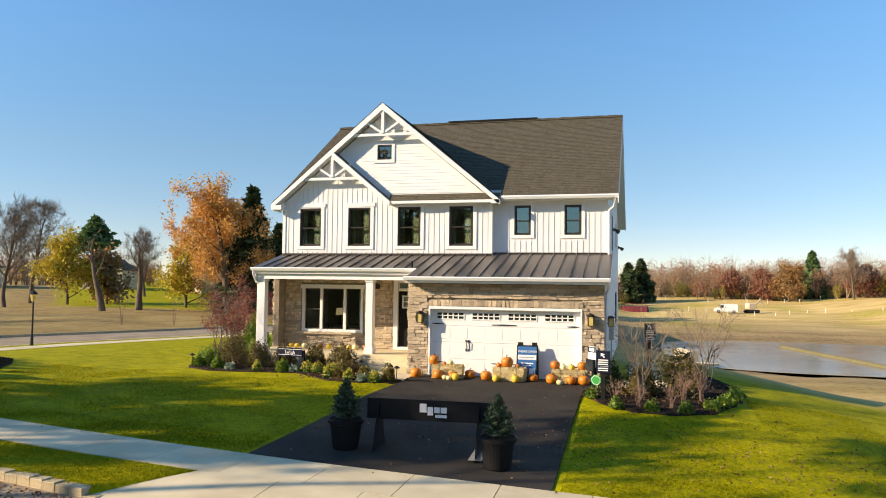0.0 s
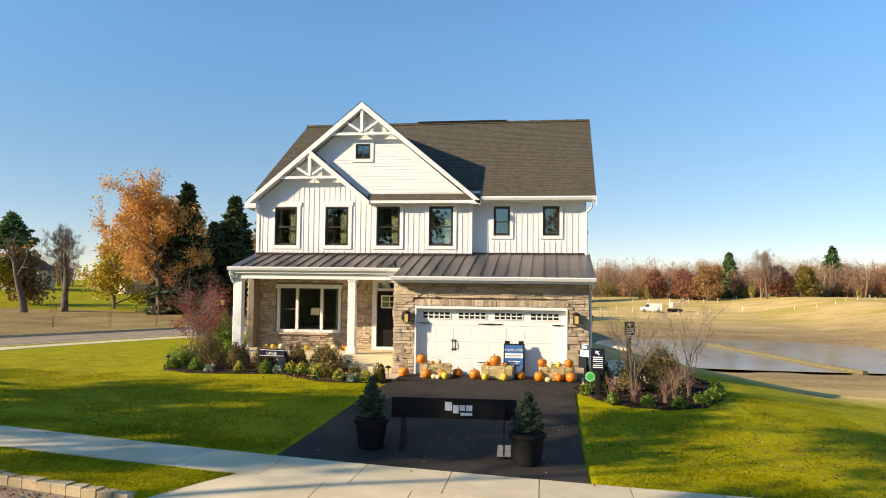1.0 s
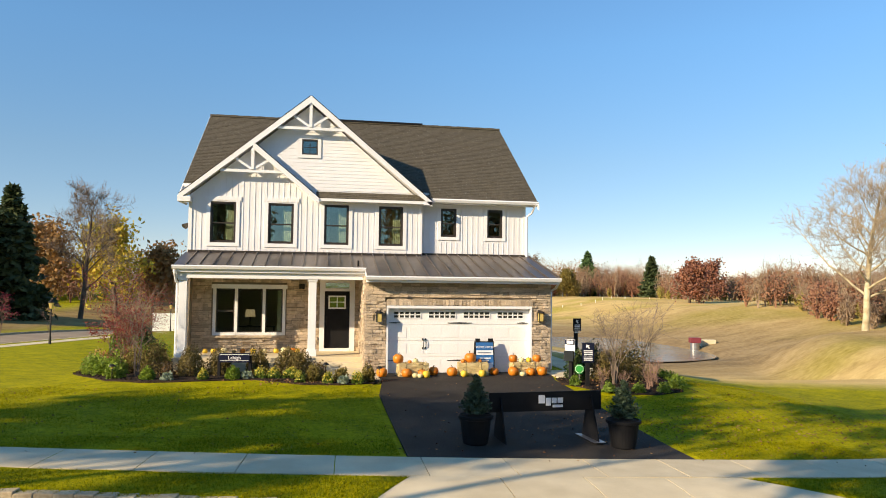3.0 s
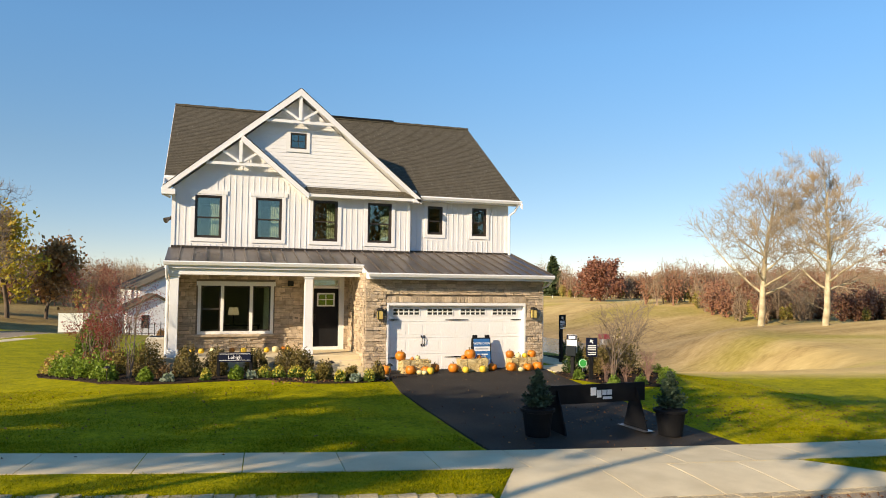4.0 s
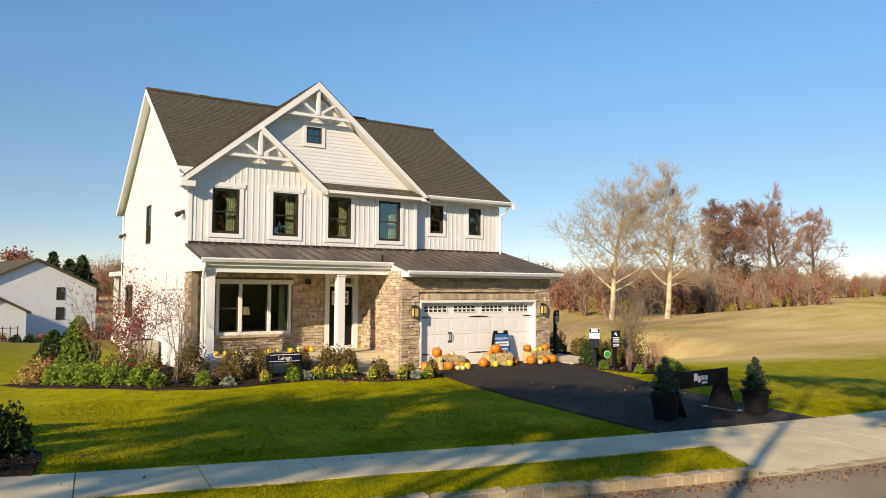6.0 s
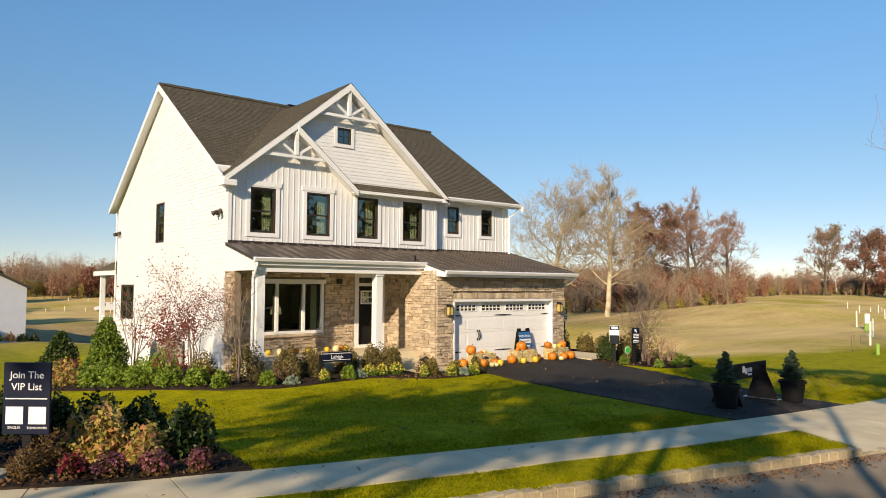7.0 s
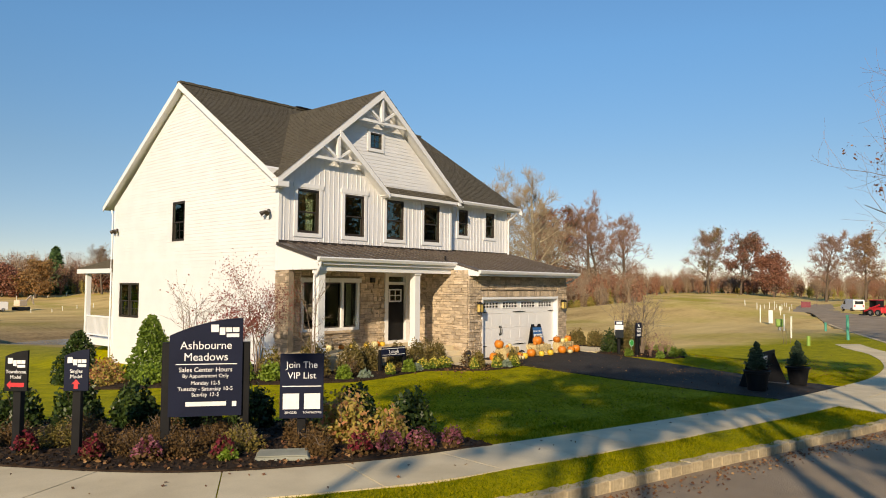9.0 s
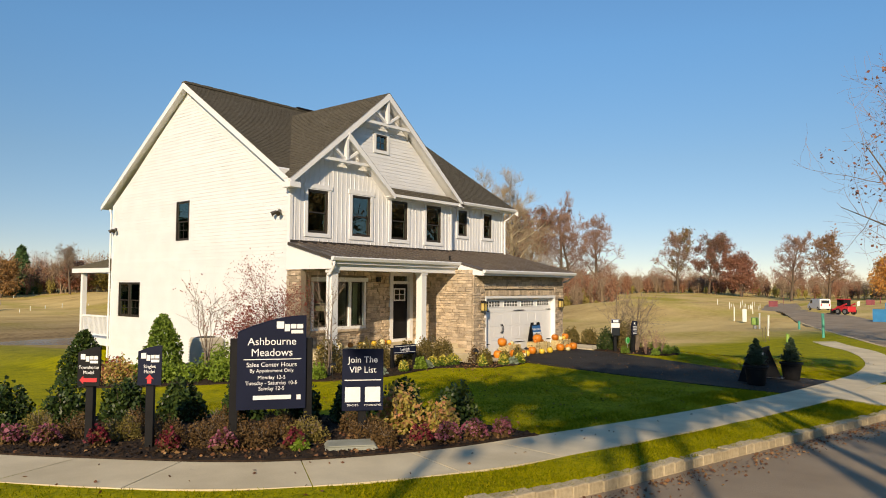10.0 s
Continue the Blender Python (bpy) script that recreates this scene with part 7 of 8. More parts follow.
pl.data.transform(Matrix.Translation((0, -0.012, 0.48)) @ Matrix.Rotation(radians(90), 4, "X") @ Matrix.Rotation(radians(22.5), 4, "Z"))
rg = part("border", lathe(bmesh.new(), [(0.125, 0.0), (0.125, 0.003)], 8), M_SIGNWHITE, gs)
rg.data.transform(Matrix.Translation((0, -0.0215, 0.48)) @ Matrix.Rotation(radians(90), 4, "X") @ Matrix.Rotation(radians(22.5), 4, "Z"))
rg = part("centre", lathe(bmesh.new(), [(0.112, 0.0), (0.112, 0.003)], 8), M_GREEN, gs)
rg.data.transform(Matrix.Translation((0, -0.0255, 0.48)) @ Matrix.Rotation(radians(90), 4, "X") @ Matrix.Rotation(radians(22.5), 4, "Z"))

# utility lid, path lights, air conditioner, meter
lid = thing("utility_box", "flat grey-green utility box lid in the bed", "utility box", face(-14.4, -8.38, zg(-14.4, -8.38) + 0.03, -38))
part("frame_ring", boxes((-0.36, 0.36, -0.24, 0.24, -0.1, 0.05), bevel=0.03), M_LID, lid)
part("lid", boxes((-0.33, 0.33, -0.21, 0.21, 0.05, 0.07), bevel=0.012), M_LID, lid)


def path_light(x, y):
    t = thing("path_light", "small black mushroom path light", "lamp", pose(x, y, zg(x, y) + 0.03), "path lights")
    part("stem", cyl(bmesh.new(), (0, 0, -0.1), (0, 0, 0.42), 0.012), M_IRON, t)
    part("shade", lathe(bmesh.new(), [(0.1, 0.4), (0.085, 0.43), (0.02, 0.47)], 14), M_IRON, t)
    part("lens", lathe(bmesh.new(), [(0.03, 0.34), (0.03, 0.4)], 10), M_LITE, t)


for x, y in ((-2.0, -1.05), (-0.72, -1.9), (0.0 - 0.45, -2.1), (-2.45, -1.45), (-8.2, -0.9)):
    path_light(x, y)
ac = thing("air_conditioner", "beige outdoor air conditioner with louvred sides", "air conditioner", pose(-7.35, 6.75, zg(-7.35, 6.75)))
part("cabinet", boxes((-0.42, 0.42, -0.42, 0.42, 0.08, 0.98), bevel=0.05), M_AC, ac)
for i in range(14):
    part("louvre", ring(bmesh.new(), -0.43, 0.43, -0.43, 0.43, 0.012, 0.14 + i * 0.056, 0.165 + i * 0.056), M_AC, ac)
    ac.children[-1].data.transform(Matrix(((1, 0, 0, 0), (0, 0, 1, 0), (0, 1, 0, 0), (0, 0, 0, 1))))
part("fan_grille", lathe(bmesh.new(), [(0.36, 0.98), (0.3, 1.0), (0.1, 1.02)], 20), M_BLACK, ac)
part("base_pad", boxes((-0.5, 0.5, -0.5, 0.5, -0.05, 0.08)), M_CONCRETE, ac)
mt = thing("electric_meter", "grey electric meter box on the side wall", "meter box", pose(5.58, 4.2, 1.0))
part("cabinet", boxes((0.0, 0.18, -0.15, 0.15, 0.0, 0.6), bevel=0.01), M_STEEL, mt)
part("conduit", cyl(bmesh.new(), (0.09, 0, -1.0), (0.09, 0, 0.0), 0.03), M_STEEL, mt)
wall_lantern(5.58, 2.3, 1.75, pose(0, 0, 0, 0, 0, 90))


# ---- trees beyond the lot ----
ORANGE = dict(thin=0.02, spread=0.36, limbs=15, subs=7, twigs=5, rise=0.55)
broad_tree("oak_tree", "tall oak with orange-brown autumn leaves beyond the side street", 1, 15.7, 0.45, M_BARK, L_ORANGE, 19000, 0.2, 0.4, (-43.2, 58.6), clear=0.2, clumps=1500, reach=1.25, **ORANGE)
broad_tree("oak_tree", "smaller oak with rusty leaves beside the tall oak", 2, 15.0, 0.3, M_BARK, L_ORANGE, 16000, 0.2, 0.45, (-44.2, 63.5), clumps=1200, clear=0.12, reach=1.15, **ORANGE)
broad_tree("maple_tree", "yellow-green autumn tree behind the oaks", 3, 9.8, 0.25, M_BARK, L_YELLOW, 5000, 0.26, 0.5, (-55.5, 68.0), clumps=300, clear=0.1, reach=1.2, **ORANGE)
broad_tree("maple_tree", "rusty autumn tree on the far lawn", 41, 9.0, 0.25, M_BARK, L_RUST, 4600, 0.4, 0.7, (-78.0, 79.0), clumps=300, clear=0.05, reach=1.15, **ORANGE)
broad_tree("maple_tree", "yellow-orange autumn tree on the far lawn", 4, 11.0, 0.25, M_BARK, L_YELLOW, 5200, 0.3, 0.6, (-80.5, 73.0), clumps=300, clear=0.1, reach=1.2, **ORANGE)
# lopped trees: bare trunks with a few cut limbs
for i, (x, y, h) in enumerate([(-58.0, 54.1, 9.9), (-54.7, 56.8, 9.0)]):
    broad_tree("lopped_tree", "lopped bare tree with thick cut limbs", 50 + i, h, 0.5, M_BARK, None, 0, 0.4, 0.5, (x, y), clear=0.5, spread=0.34, limbs=6, subs=2, twigs=2, thin=0.05, rise=1.0, group="lopped trees")
for i, (x, y, h) in enumerate([(-76, 17, 15), (-70, 22, 16), (-82, 27, 17), (-66, 13, 14)]):
    broad_tree("bare_tree", "bare tree on the verge beyond the side street", 140 + i, h, 0.3, M_BARK, at=(x, y), thin=0.03, spread=0.36, limbs=12, subs=5, twigs=3, rise=0.6, clear=0.25, group="verge trees")
conifer("pine_tree", "dark green pine rising behind the far lawn", 6, 15.6, 17.0, L_LIGHTSPRUCE, (-91.3, 91.4), 7000, 0.55, 0.6, -0.12)
BARE = dict(leaf=None, thin=0.02, spray=4000, spread=0.36, limbs=16, subs=9, twigs=8, rise=0.7, clear=0.25, twig=M_TWIG)
broad_tree("bare_tree", "tall bare pale-twigged tree", 7, 17.0, 0.35, M_BARK, at=(-92.0, 77.3), **BARE)
broad_tree("bare_tree", "bare drooping tree on the far lawn", 8, 14.6, 0.32, M_BARK, at=(-80.2, 60.8), **BARE)
broad_tree("bare_tree", "bare tree behind the lopped trees", 9, 13.0, 0.3, M_BARK, at=(-90.5, 105.0), **BARE)
conifer("spruce_tree", "tall dark spruce with drooping boughs", 11, 17.0, 10.5, L_SPRUCE, (-41.8, 62.1), 15000, 0.5, 0.08, 0.35)
conifer("spruce_tree", "tall dark spruce with drooping boughs", 12, 16.3, 11.0, L_SPRUCE, (-38.5, 69.0), 15000, 0.5, 0.08, 0.35)
conifer("spruce_tree", "dark spruce behind the tall pair", 13, 13.0, 9.0, L_SPRUCE, (-44.0, 74.0), 9000, 0.5, 0.08, 0.35)
broad_tree("bare_tree", "tall bare tree behind the side street", 14, 17.6, 0.35, M_BARK, at=(-34.2, 81.3), **BARE)
broad_tree("willow_tree", "yellow-green thinning willow behind the street", 15, 15.0, 0.35, M_BARK, L_YELLOW, 4500, 0.4, 0.8, (-32.4, 92.2), clear=0.2, **ORANGE)
broad_tree("maple_tree", "brown autumn tree behind the side street", 16, 13.8, 0.3, M_BARK, L_RUST, 3600, 0.45, 0.8, (-44.2, 99.0), clear=0.2, **ORANGE)
broad_tree("maple_tree", "brown autumn tree behind the side street", 17, 12.0, 0.3, M_BARK, L_RUST, 3200, 0.45, 0.8, (-29.0, 100.0), clear=0.2, **ORANGE)
for i, (x, y) in enumerate([(-33.5, 34), (-31.2, 37.5), (-28, 41), (-37, 31.5), (-25.5, 44.5)]):
    twig_shrub("young_tree", "young bare street tree in a mulch ring", x, y, 2.6, 1.3, M_REDTWIG, 60 + i, L_CRIMSON if i == 2 else None, 300, 0.09, 4, "young street trees")

SYC = dict(twig=M_PALETWIG, limbs=22, subs=9, twigs=8, rise=0.46, clear=0.24, sides=9, reach=0.9, thin=0.019, spray=6500)
broad_tree("sycamore_tree", "large bare sycamore with pale mottled bark", 21, 18.4, 0.42, M_PALEBARK, at=(61.1, 50.8), spread=0.52, **SYC)
broad_tree("sycamore_tree", "large bare sycamore with pale mottled bark", 22, 18.9, 0.4, M_PALEBARK, at=(64.0, 43.6), spread=0.42, **SYC)
broad_tree("oak_tree", "tall oak with thin maroon leaves at the wood's edge", 23, 26.0, 0.5, M_BARK, L_MAROON, 2600, 0.34, 0.7, (152.6, 98.0), clumps=190, spray=3500, spray_len=1.3, thin=0.04, clear=0.3, spread=0.3, limbs=14, subs=7, twigs=5, rise=0.6)
BIGBARE = dict(thin=0.05, spray=3000, spray_len=1.3, spread=0.34, limbs=16, subs=9, twigs=7, rise=0.6, clear=0.22, twig=M_REDTWIG)
for i, (x, y, h) in enumerate([(178.5, 103.0, 30.0), (182.0, 101.5, 28.5), (188.5, 96.0, 25.0), (171.0, 117.0, 24.0)]):
    broad_tree("bare_tree", "large bare spreading tree at the wood's edge", 24 + i, h, 0.6, M_BARK, at=(x, y), group="wood edge trees", **BIGBARE)
broad_tree("oak_tree", "broad oak with maroon leaves", 29, 27.0, 0.5, M_BARK, L_MAROON, 2200, 0.45, 0.8, (168.3, 109.5), clumps=130, spray=3500, spray_len=1.3, thin=0.04, clear=0.15, spread=0.3, limbs=16, subs=7, twigs=5, rise=0.6)
broad_tree("bare_tree", "pale thinning tree on the far field's edge", 30, 25.0, 0.5, M_BARK, L_OLIVE, 1000, 0.5, 0.9, (260.2, 96.4), clumps=110, **{k: v for k, v in BIGBARE.items()})
broad_tree("oak_tree", "spreading oak with maroon-pink leaves", 31, 23.0, 0.5, M_BARK, L_MAROON, 3000, 0.5, 0.8, (264.4, 85.8), clumps=170, spray=3500, spray_len=1.3, thin=0.05, clear=0.25, spread=0.4, limbs=14, subs=7, twigs=5, rise=0.45)
broad_tree("oak_tree", "dense rust-coloured oak by the field", 32, 15.5, 0.45, M_BARK, L_MAROON, 6500, 0.45, 0.9, (258.7, 71.6), thin=0.04, clumps=300, clear=0.1, spread=0.5, limbs=16, subs=7, twigs=5, rise=0.5)
broad_tree("bare_tree", "dark bare tree across the far field", 33, 23.0, 0.5, M_BARK, at=(250.4, 52.0), **BIGBARE)
broad_tree("bare_tree", "bare tree with a few rusty leaves", 34, 22.5, 0.45, M_BARK, L_RUST, 1300, 0.45, 0.9, (248.0, 39.5), clumps=110, **{k: v for k, v in BIGBARE.items()})
broad_tree("oak_tree", "rust-orange oak far down the road", 35, 15.0, 0.45, M_BARK, L_ORANGE, 7000, 0.5, 1.0, (275.7, 25.5), thin=0.04, clumps=400, clear=0.1, spread=0.5, limbs=16, subs=7, twigs=5, rise=0.5)
broad_tree("bare_tree", "bare tree with reddish twigs beside the street", 36, 13.5, 0.35, M_BARK, L_MAROON, 1500, 0.13, 0.35, (22.6, -15.2), clumps=120, spread=0.6, limbs=15, subs=9, twigs=7, rise=0.35, clear=0.25, twig=M_REDTWIG)
# conifers and oaks behind the pond
for i, (x, y, h, w) in enumerate([(10.5, 205.5, 13.0, 11.0), (6.7, 200.0, 11.8, 11.0), (63.3, 226.0, 15.0, 10.5), (95.5, 226.0, 16.5, 11.5), (108.0, 200.0, 14.0, 9.5)]):
    conifer("spruce_tree", "green spruce standing out of the far wood", 70 + i, h, w, L_LIGHTSPRUCE if i in (2, 3) else L_SPRUCE, (x, y), 5000, 0.75, 0.03, 0.2)
for i, (x, y, h, lf) in enumerate([(104.0, 158.6, 10.0, L_MAROON), (81.0, 207.5, 8.0, L_OLIVE), (53.6, 212.8, 10.2, L_RUST), (46.7, 219.0, 8.5, L_MAROON), (89.2, 141.5, 9.6, L_MAROON), (39.0, 222.0, 7.8, L_MAROON), (73.5, 210.0, 9.0, L_MAROON)]):
    broad_tree("oak_tree", "broad oak in autumn colour at the far wood's edge", 80 + i, h, 0.35, M_BARK, lf, 6500, 0.4, 0.7, (x, y), clear=0.08, clumps=500, thin=0.04, spread=0.5, limbs=16, subs=6, twigs=4, rise=0.5, group="far autumn oaks")
broad_tree("bare_tree", "bare pale tree at the far wood's edge", 90, 13.8, 0.35, M_BARK, at=(69.0, 204.0), **BARE)

# tall trees across the street, whose shade falls on the lawn and which the windows mirror
def shade_tree(seed, x, y, mid, half, radius, clumps, label="tall thinly leaved tree across the street"):
    """A long clean trunk under a loose crown: limbs run to leaf clumps spread through an oblong crown."""
    r = np.random.RandomState(seed)
    z0 = zg(x, y)
    t = thing("shade_tree", label, "tree", pose(x, y, z0 - 0.1), "trees across the street")
    top = mid + half * 0.7 - z0
    bole = [np.array([0, 0, -0.1]), np.array([r.normal() * 0.2, r.normal() * 0.2, top * 0.5]), np.array([r.normal() * 0.4, r.normal() * 0.4, top])]
    wood, fine, pts = [tube(bole, [0.15, 0.11, 0.04], 7)], [], []
    for _ in range(clumps):
        d = r.normal(size=3)
        d /= np.linalg.norm(d)
        c = d * r.uniform(0.15, 1) ** 0.5 * np.array([radius, radius, half]) + np.array([0, 0, mid - z0])
        root = np.array([0, 0, max(mid - half - z0, c[2] - r.uniform(0.8, 2.5))])
        bend = (root + c) / 2 + r.normal(size=3) * 0.3
        wood.append(tube([root, bend, c], [0.07, 0.05, 0.02], 4))
        for _ in range(5):
            e = c + r.normal(size=3) * 0.8
            fine.append(tube([bend + (c - bend) * r.uniform(0.3, 1), e], [0.018, 0.008], 3))
        pts.append(c + r.normal(size=(110, 3)) * np.array([0.6, 0.6, 0.25]))
    raw("trunk", *join_meshes(wood), M_BARK, t, smooth=True)
    raw("branchwork", *join_meshes(fine), M_BARK, t)
    v, f = leaf_quads(np.concatenate(pts), 0.3, r)
    raw("crown", v.tolist(), f.tolist(), L_RUST, t)


# where the middle of each crown's shade lies on the ground, the crown's height, half its depth, its radius and its clumps
for i, (x, y, mid, half, radius, clumps) in enumerate([
        (-5.6, -5.2, 13, 1.1, 2.0, 5), (-7.0, -8.6, 13, 1.1, 1.6, 4), (-3.2, -7.3, 13, 2.0, 2.6, 10), (-0.6, -8.6, 12, 1.2, 1.6, 3), (5.6, -6.0, 12, 1.6, 1.8, 4), (-0.8, -5.6, 12, 1.3, 2.0, 3), (2.6, -6.8, 14, 2.2, 2.6, 7),
        (8.2, -7.8, 12, 2.2, 2.6, 3), (14, -7.8, 13, 2.4, 2.8, 3), (-4.5, -12.6, 12, 1.6, 1.4, 3), (6.5, -12.8, 12, 2.0, 1.8, 3), (13, -12.6, 12, 2.4, 2.2, 4),
        (-2, -17.6, 13, 2.6, 2.2, 4), (8, -18.5, 13, 3.0, 2.6, 5)]):
    shade_tree(400 + i, x - 2.069 * (mid + 0.6), y - 1.149 * (mid + 0.6), mid, half, radius, clumps)
ACROSS = dict(thin=0.02, spread=0.34, limbs=13, subs=5, twigs=3, rise=0.6, clear=0.22)
for i, (x, y, h) in enumerate([(-12.5, -47, 15), (-18, -45, 16), (-23, -49, 17), (-29, -45, 15), (-34, -50, 18), (-41, -46, 16), (10, -49, 15), (15.5, -46, 16), (22, -50, 15), (33, -45, 14), (39, -48, 17), (46, -44, 15), (53, -48, 17), (61, -45, 16), (70, -47, 17)]):
    broad_tree("street_tree", "brown-leaved autumn tree across the street", 120 + i, h, 0.3, M_BARK, L_RUST, 3200, 0.4, 0.7, (x, y), group="autumn trees across the street", clumps=260, **ACROSS)


# far woods: bare twigs, maroon crowns and tan scrub, each as one mass
def wood_band(name, label, seed, rows, material, share, n, size, long, tall=1.0, up=0.0):
    """Many small crowns: rows of (x0, y0, x1, y1, depth, count, low, high)."""
    r = np.random.RandomState(seed)
    chunks = []
    for x0, y0, x1, y1, depth, count, lo, hi in rows:
        for _ in range(int(count * share)):
            u, d = r.uniform(), r.uniform()
            nx_, ny_ = -(y1 - y0), x1 - x0
            ln = math.hypot(nx_, ny_)
            sgn = 1 if (nx_ * x0 + ny_ * y0) > 0 else -1
            x = x0 + (x1 - x0) * u + sgn * nx_ / ln * d * depth + r.normal() * 2
            y = y0 + (y1 - y0) * u + sgn * ny_ / ln * d * depth + r.normal() * 2
            h = r.uniform(lo, hi) * (0.85 + 0.35 * d) * tall
            w = h * r.uniform(0.4, 0.75)
            g = zg(x, y)
            p = r.normal(size=(n, 3))
            p /= np.linalg.norm(p, axis=1)[:, None]
            p *= r.uniform(0.2, 1, size=(n, 1)) ** 0.6
            p = p * np.array([w / 2, w / 2, h * 0.46]) + np.array([x, y, g + h * 0.52])
            chunks.append(leaf_quads(p, size, r, flat=-up, long=long))
            for _ in range(r.randint(2, 6)):
                q = np.array([x + r.normal() * w * 0.2, y + r.normal() * w * 0.2, g + h * r.uniform(0.75, 1.08)])
                chunks.append(tube([(x, y, g - 0.3), (q + np.array([x, y, g])) / 2 + r.normal(size=3) * 0.3, q], [0.14, 0.09, 0.02], 3))
    return tagged(raw(name, *join_meshes(chunks), material, None), label, "woods", kind="stuff")


WOODS = [
    (-140, 200, 10, 235, 40, 110, 8, 13), (5, 226, 125, 205, 45, 330, 7, 14), (118, 165, 165, 118, 50, 120, 7, 10), (95, 172, 125, 150, 30, 60, 6, 9),
    (76, 74, 122, 62, 40, 90, 5.0, 8.5), (112, 122, 134, 64, 30, 90, 6, 9.5), (150, 125, 215, 95, 40, 110, 8, 12), (215, 112, 300, 88, 40, 90, 5, 8), (270, 95, 310, -10, 45, 110, 6, 9), (-140, 200, -150, 60, 40, 90, 8, 14),
    (71, 60, 98, 48, 14, 40, 3.5, 7), (-100, 120, -30, 128, 30, 80, 6, 10), (-35, 150, 5, 165, 25, 60, 7, 10),
    (330, 150, 405, 20, 50, 110, 8, 13), (405, 20, 385, -120, 50, 110, 8, 13)]
wood_band("bare_woods", "bare grey-brown woods along the far field", 201, WOODS, L_WOOD, 0.85, 480, 0.075, 15, up=0.9)
wood_band("maroon_woods", "maroon autumn crowns among the bare woods", 202, WOODS, L_WOODRED, 0.48, 460, 0.3, 1.5, 0.95)
wood_band("tan_scrub", "tan and olive scrub at the foot of the woods", 203, WOODS, L_WOODTAN, 0.35, 420, 0.22, 1.6, 0.5)


# ---- things in the distance ----
def gable_house(name, label, x, y, turn, w, d, eave, ridge, wall=M_WHITE, garage=True):
    t = thing(name, label, "house", pose(x, y, zg(x, y) - 0.2, 0, 0, turn))
    part("wall", prism(bmesh.new(), [(-w / 2, 0), (w / 2, 0), (w / 2, eave), (0, ridge), (-w / 2, eave)], "y", 0, d), wall, t)
    pit = (ridge - eave) / (w / 2)
    for s in (-1, 1):
        e = s * (w / 2 + 0.4)
        part("roof", prism(bmesh.new(), [(e, eave - 0.4 * pit + 0.02), (0, ridge + 0.02), (0, ridge + 0.3), (e, eave - 0.4 * pit + 0.25)], "y", -0.4, d + 0.4), M_SHINGLE, t, "dark shingle roof")
    return t


zb_ = zg(-7.2, 76.4) - 0.2
nb = gable_house("neighbour_house", "white lap-sided neighbour house with a dark roof", -7.2, 76.4, 12, 13.4, 26, 2.3 - zb_, 5.5 - zb_)
for wx, wz in ((2.6, 0.9 - zb_), (2.6, -1.5 - zb_)):
    wn_ = part("window", ring(bmesh.new(), wx - 0.45, wx + 0.45, wz, wz + 1.5, 0.08, -0.06, 0.02), M_BRONZE, nb)
    part("pane", boxes((wx - 0.37, wx + 0.37, -0.02, 0.0, wz + 0.08, wz + 1.42)), M_DARKGLASS, wn_)
zw_ = zg(-11.5, 69.0) - 0.2
nb2 = gable_house("neighbour_garage", "low white garage wing with a dark roof", -11.5, 69.0, 12, 6.3, 8, -0.3 - zw_, 1.35 - zw_)
wn_ = part("window", ring(bmesh.new(), -1.5, -0.7, -2.4 - zw_, -0.9 - zw_, 0.08, -0.06, 0.02), M_BRONZE, nb2)
part("pane", boxes((-1.42, -0.78, -0.02, 0.0, -2.32 - zw_, -0.98 - zw_)), M_DARKGLASS, wn_)
for i in range(9):
    shrub("hedge_shrub", "low clipped shrub along the neighbour house", L_RUST if i % 3 == 0 else L_HOLLY, -10.6 + i * 1.25, 67.5 + 0.6 * i, 1.2, 0.9, 500, 0.12, 300 + i % 3, "neighbour hedge")
broad_tree("maple_tree", "rust-pink autumn tree behind the neighbour house", 61, 12.0, 0.3, M_BARK, L_MAROON, 5000, 0.35, 0.6, (-8.2, 124.0), clear=0.2, clumps=500, **ORANGE)
conifer("spruce_tree", "green spruce behind the neighbour house", 62, 11.0, 6.0, L_SPRUCE, (-12.4, 122.0), 5000, 0.5, 0.03, 0.2)
conifer("spruce_tree", "green spruce behind the neighbour house", 63, 12.5, 7.0, L_SPRUCE, (-2.6, 121.0), 5000, 0.5, 0.03, 0.2)
for i, (x, y, tn) in enumerate([(-112, 118, 20), (-88, 128, 70), (-135, 105, 40)]):
    h_ = gable_house("distant_house", "grey house among trees far across the lawn", x, y, tn, 9, 11, 5.2, 8.0, M_CONCRETE)
    part("window", boxes((-2.4, -1.4, -0.03, 0.0, 3.4, 4.8)), M_DARKGLASS, h_)
    part("window", boxes((1.4, 2.4, -0.03, 0.0, 3.4, 4.8)), M_DARKGLASS, h_)


def street_lamp(x, y, h=2.75):
    t = thing("street_lamp", "black lantern-headed street lamp post", "street lamp", pose(x, y, zg(x, y)), "street lamps")
    part("pole", cyl(cyl(bmesh.new(), (0, 0, -0.1), (0, 0, 0.5), 0.09, 0.06), (0, 0, 0.5), (0, 0, h - 0.55), 0.045, 0.04), M_IRON, t)
    part("lantern", lathe(bmesh.new(), [(0.09, h - 0.55), (0.17, h - 0.2), (0.17, h - 0.18)], 6), M_LITE, t, "clear lantern glass")
    part("cap", lathe(bmesh.new(), [(0.22, h - 0.18), (0.1, h - 0.05), (0.03, h + 0.03), (0.02, h + 0.1)], 8), M_IRON, t)


street_lamp(-22.7, 7.1)
street_lamp(-18.6, 24.6)
street_lamp(-16.2, 49.0)


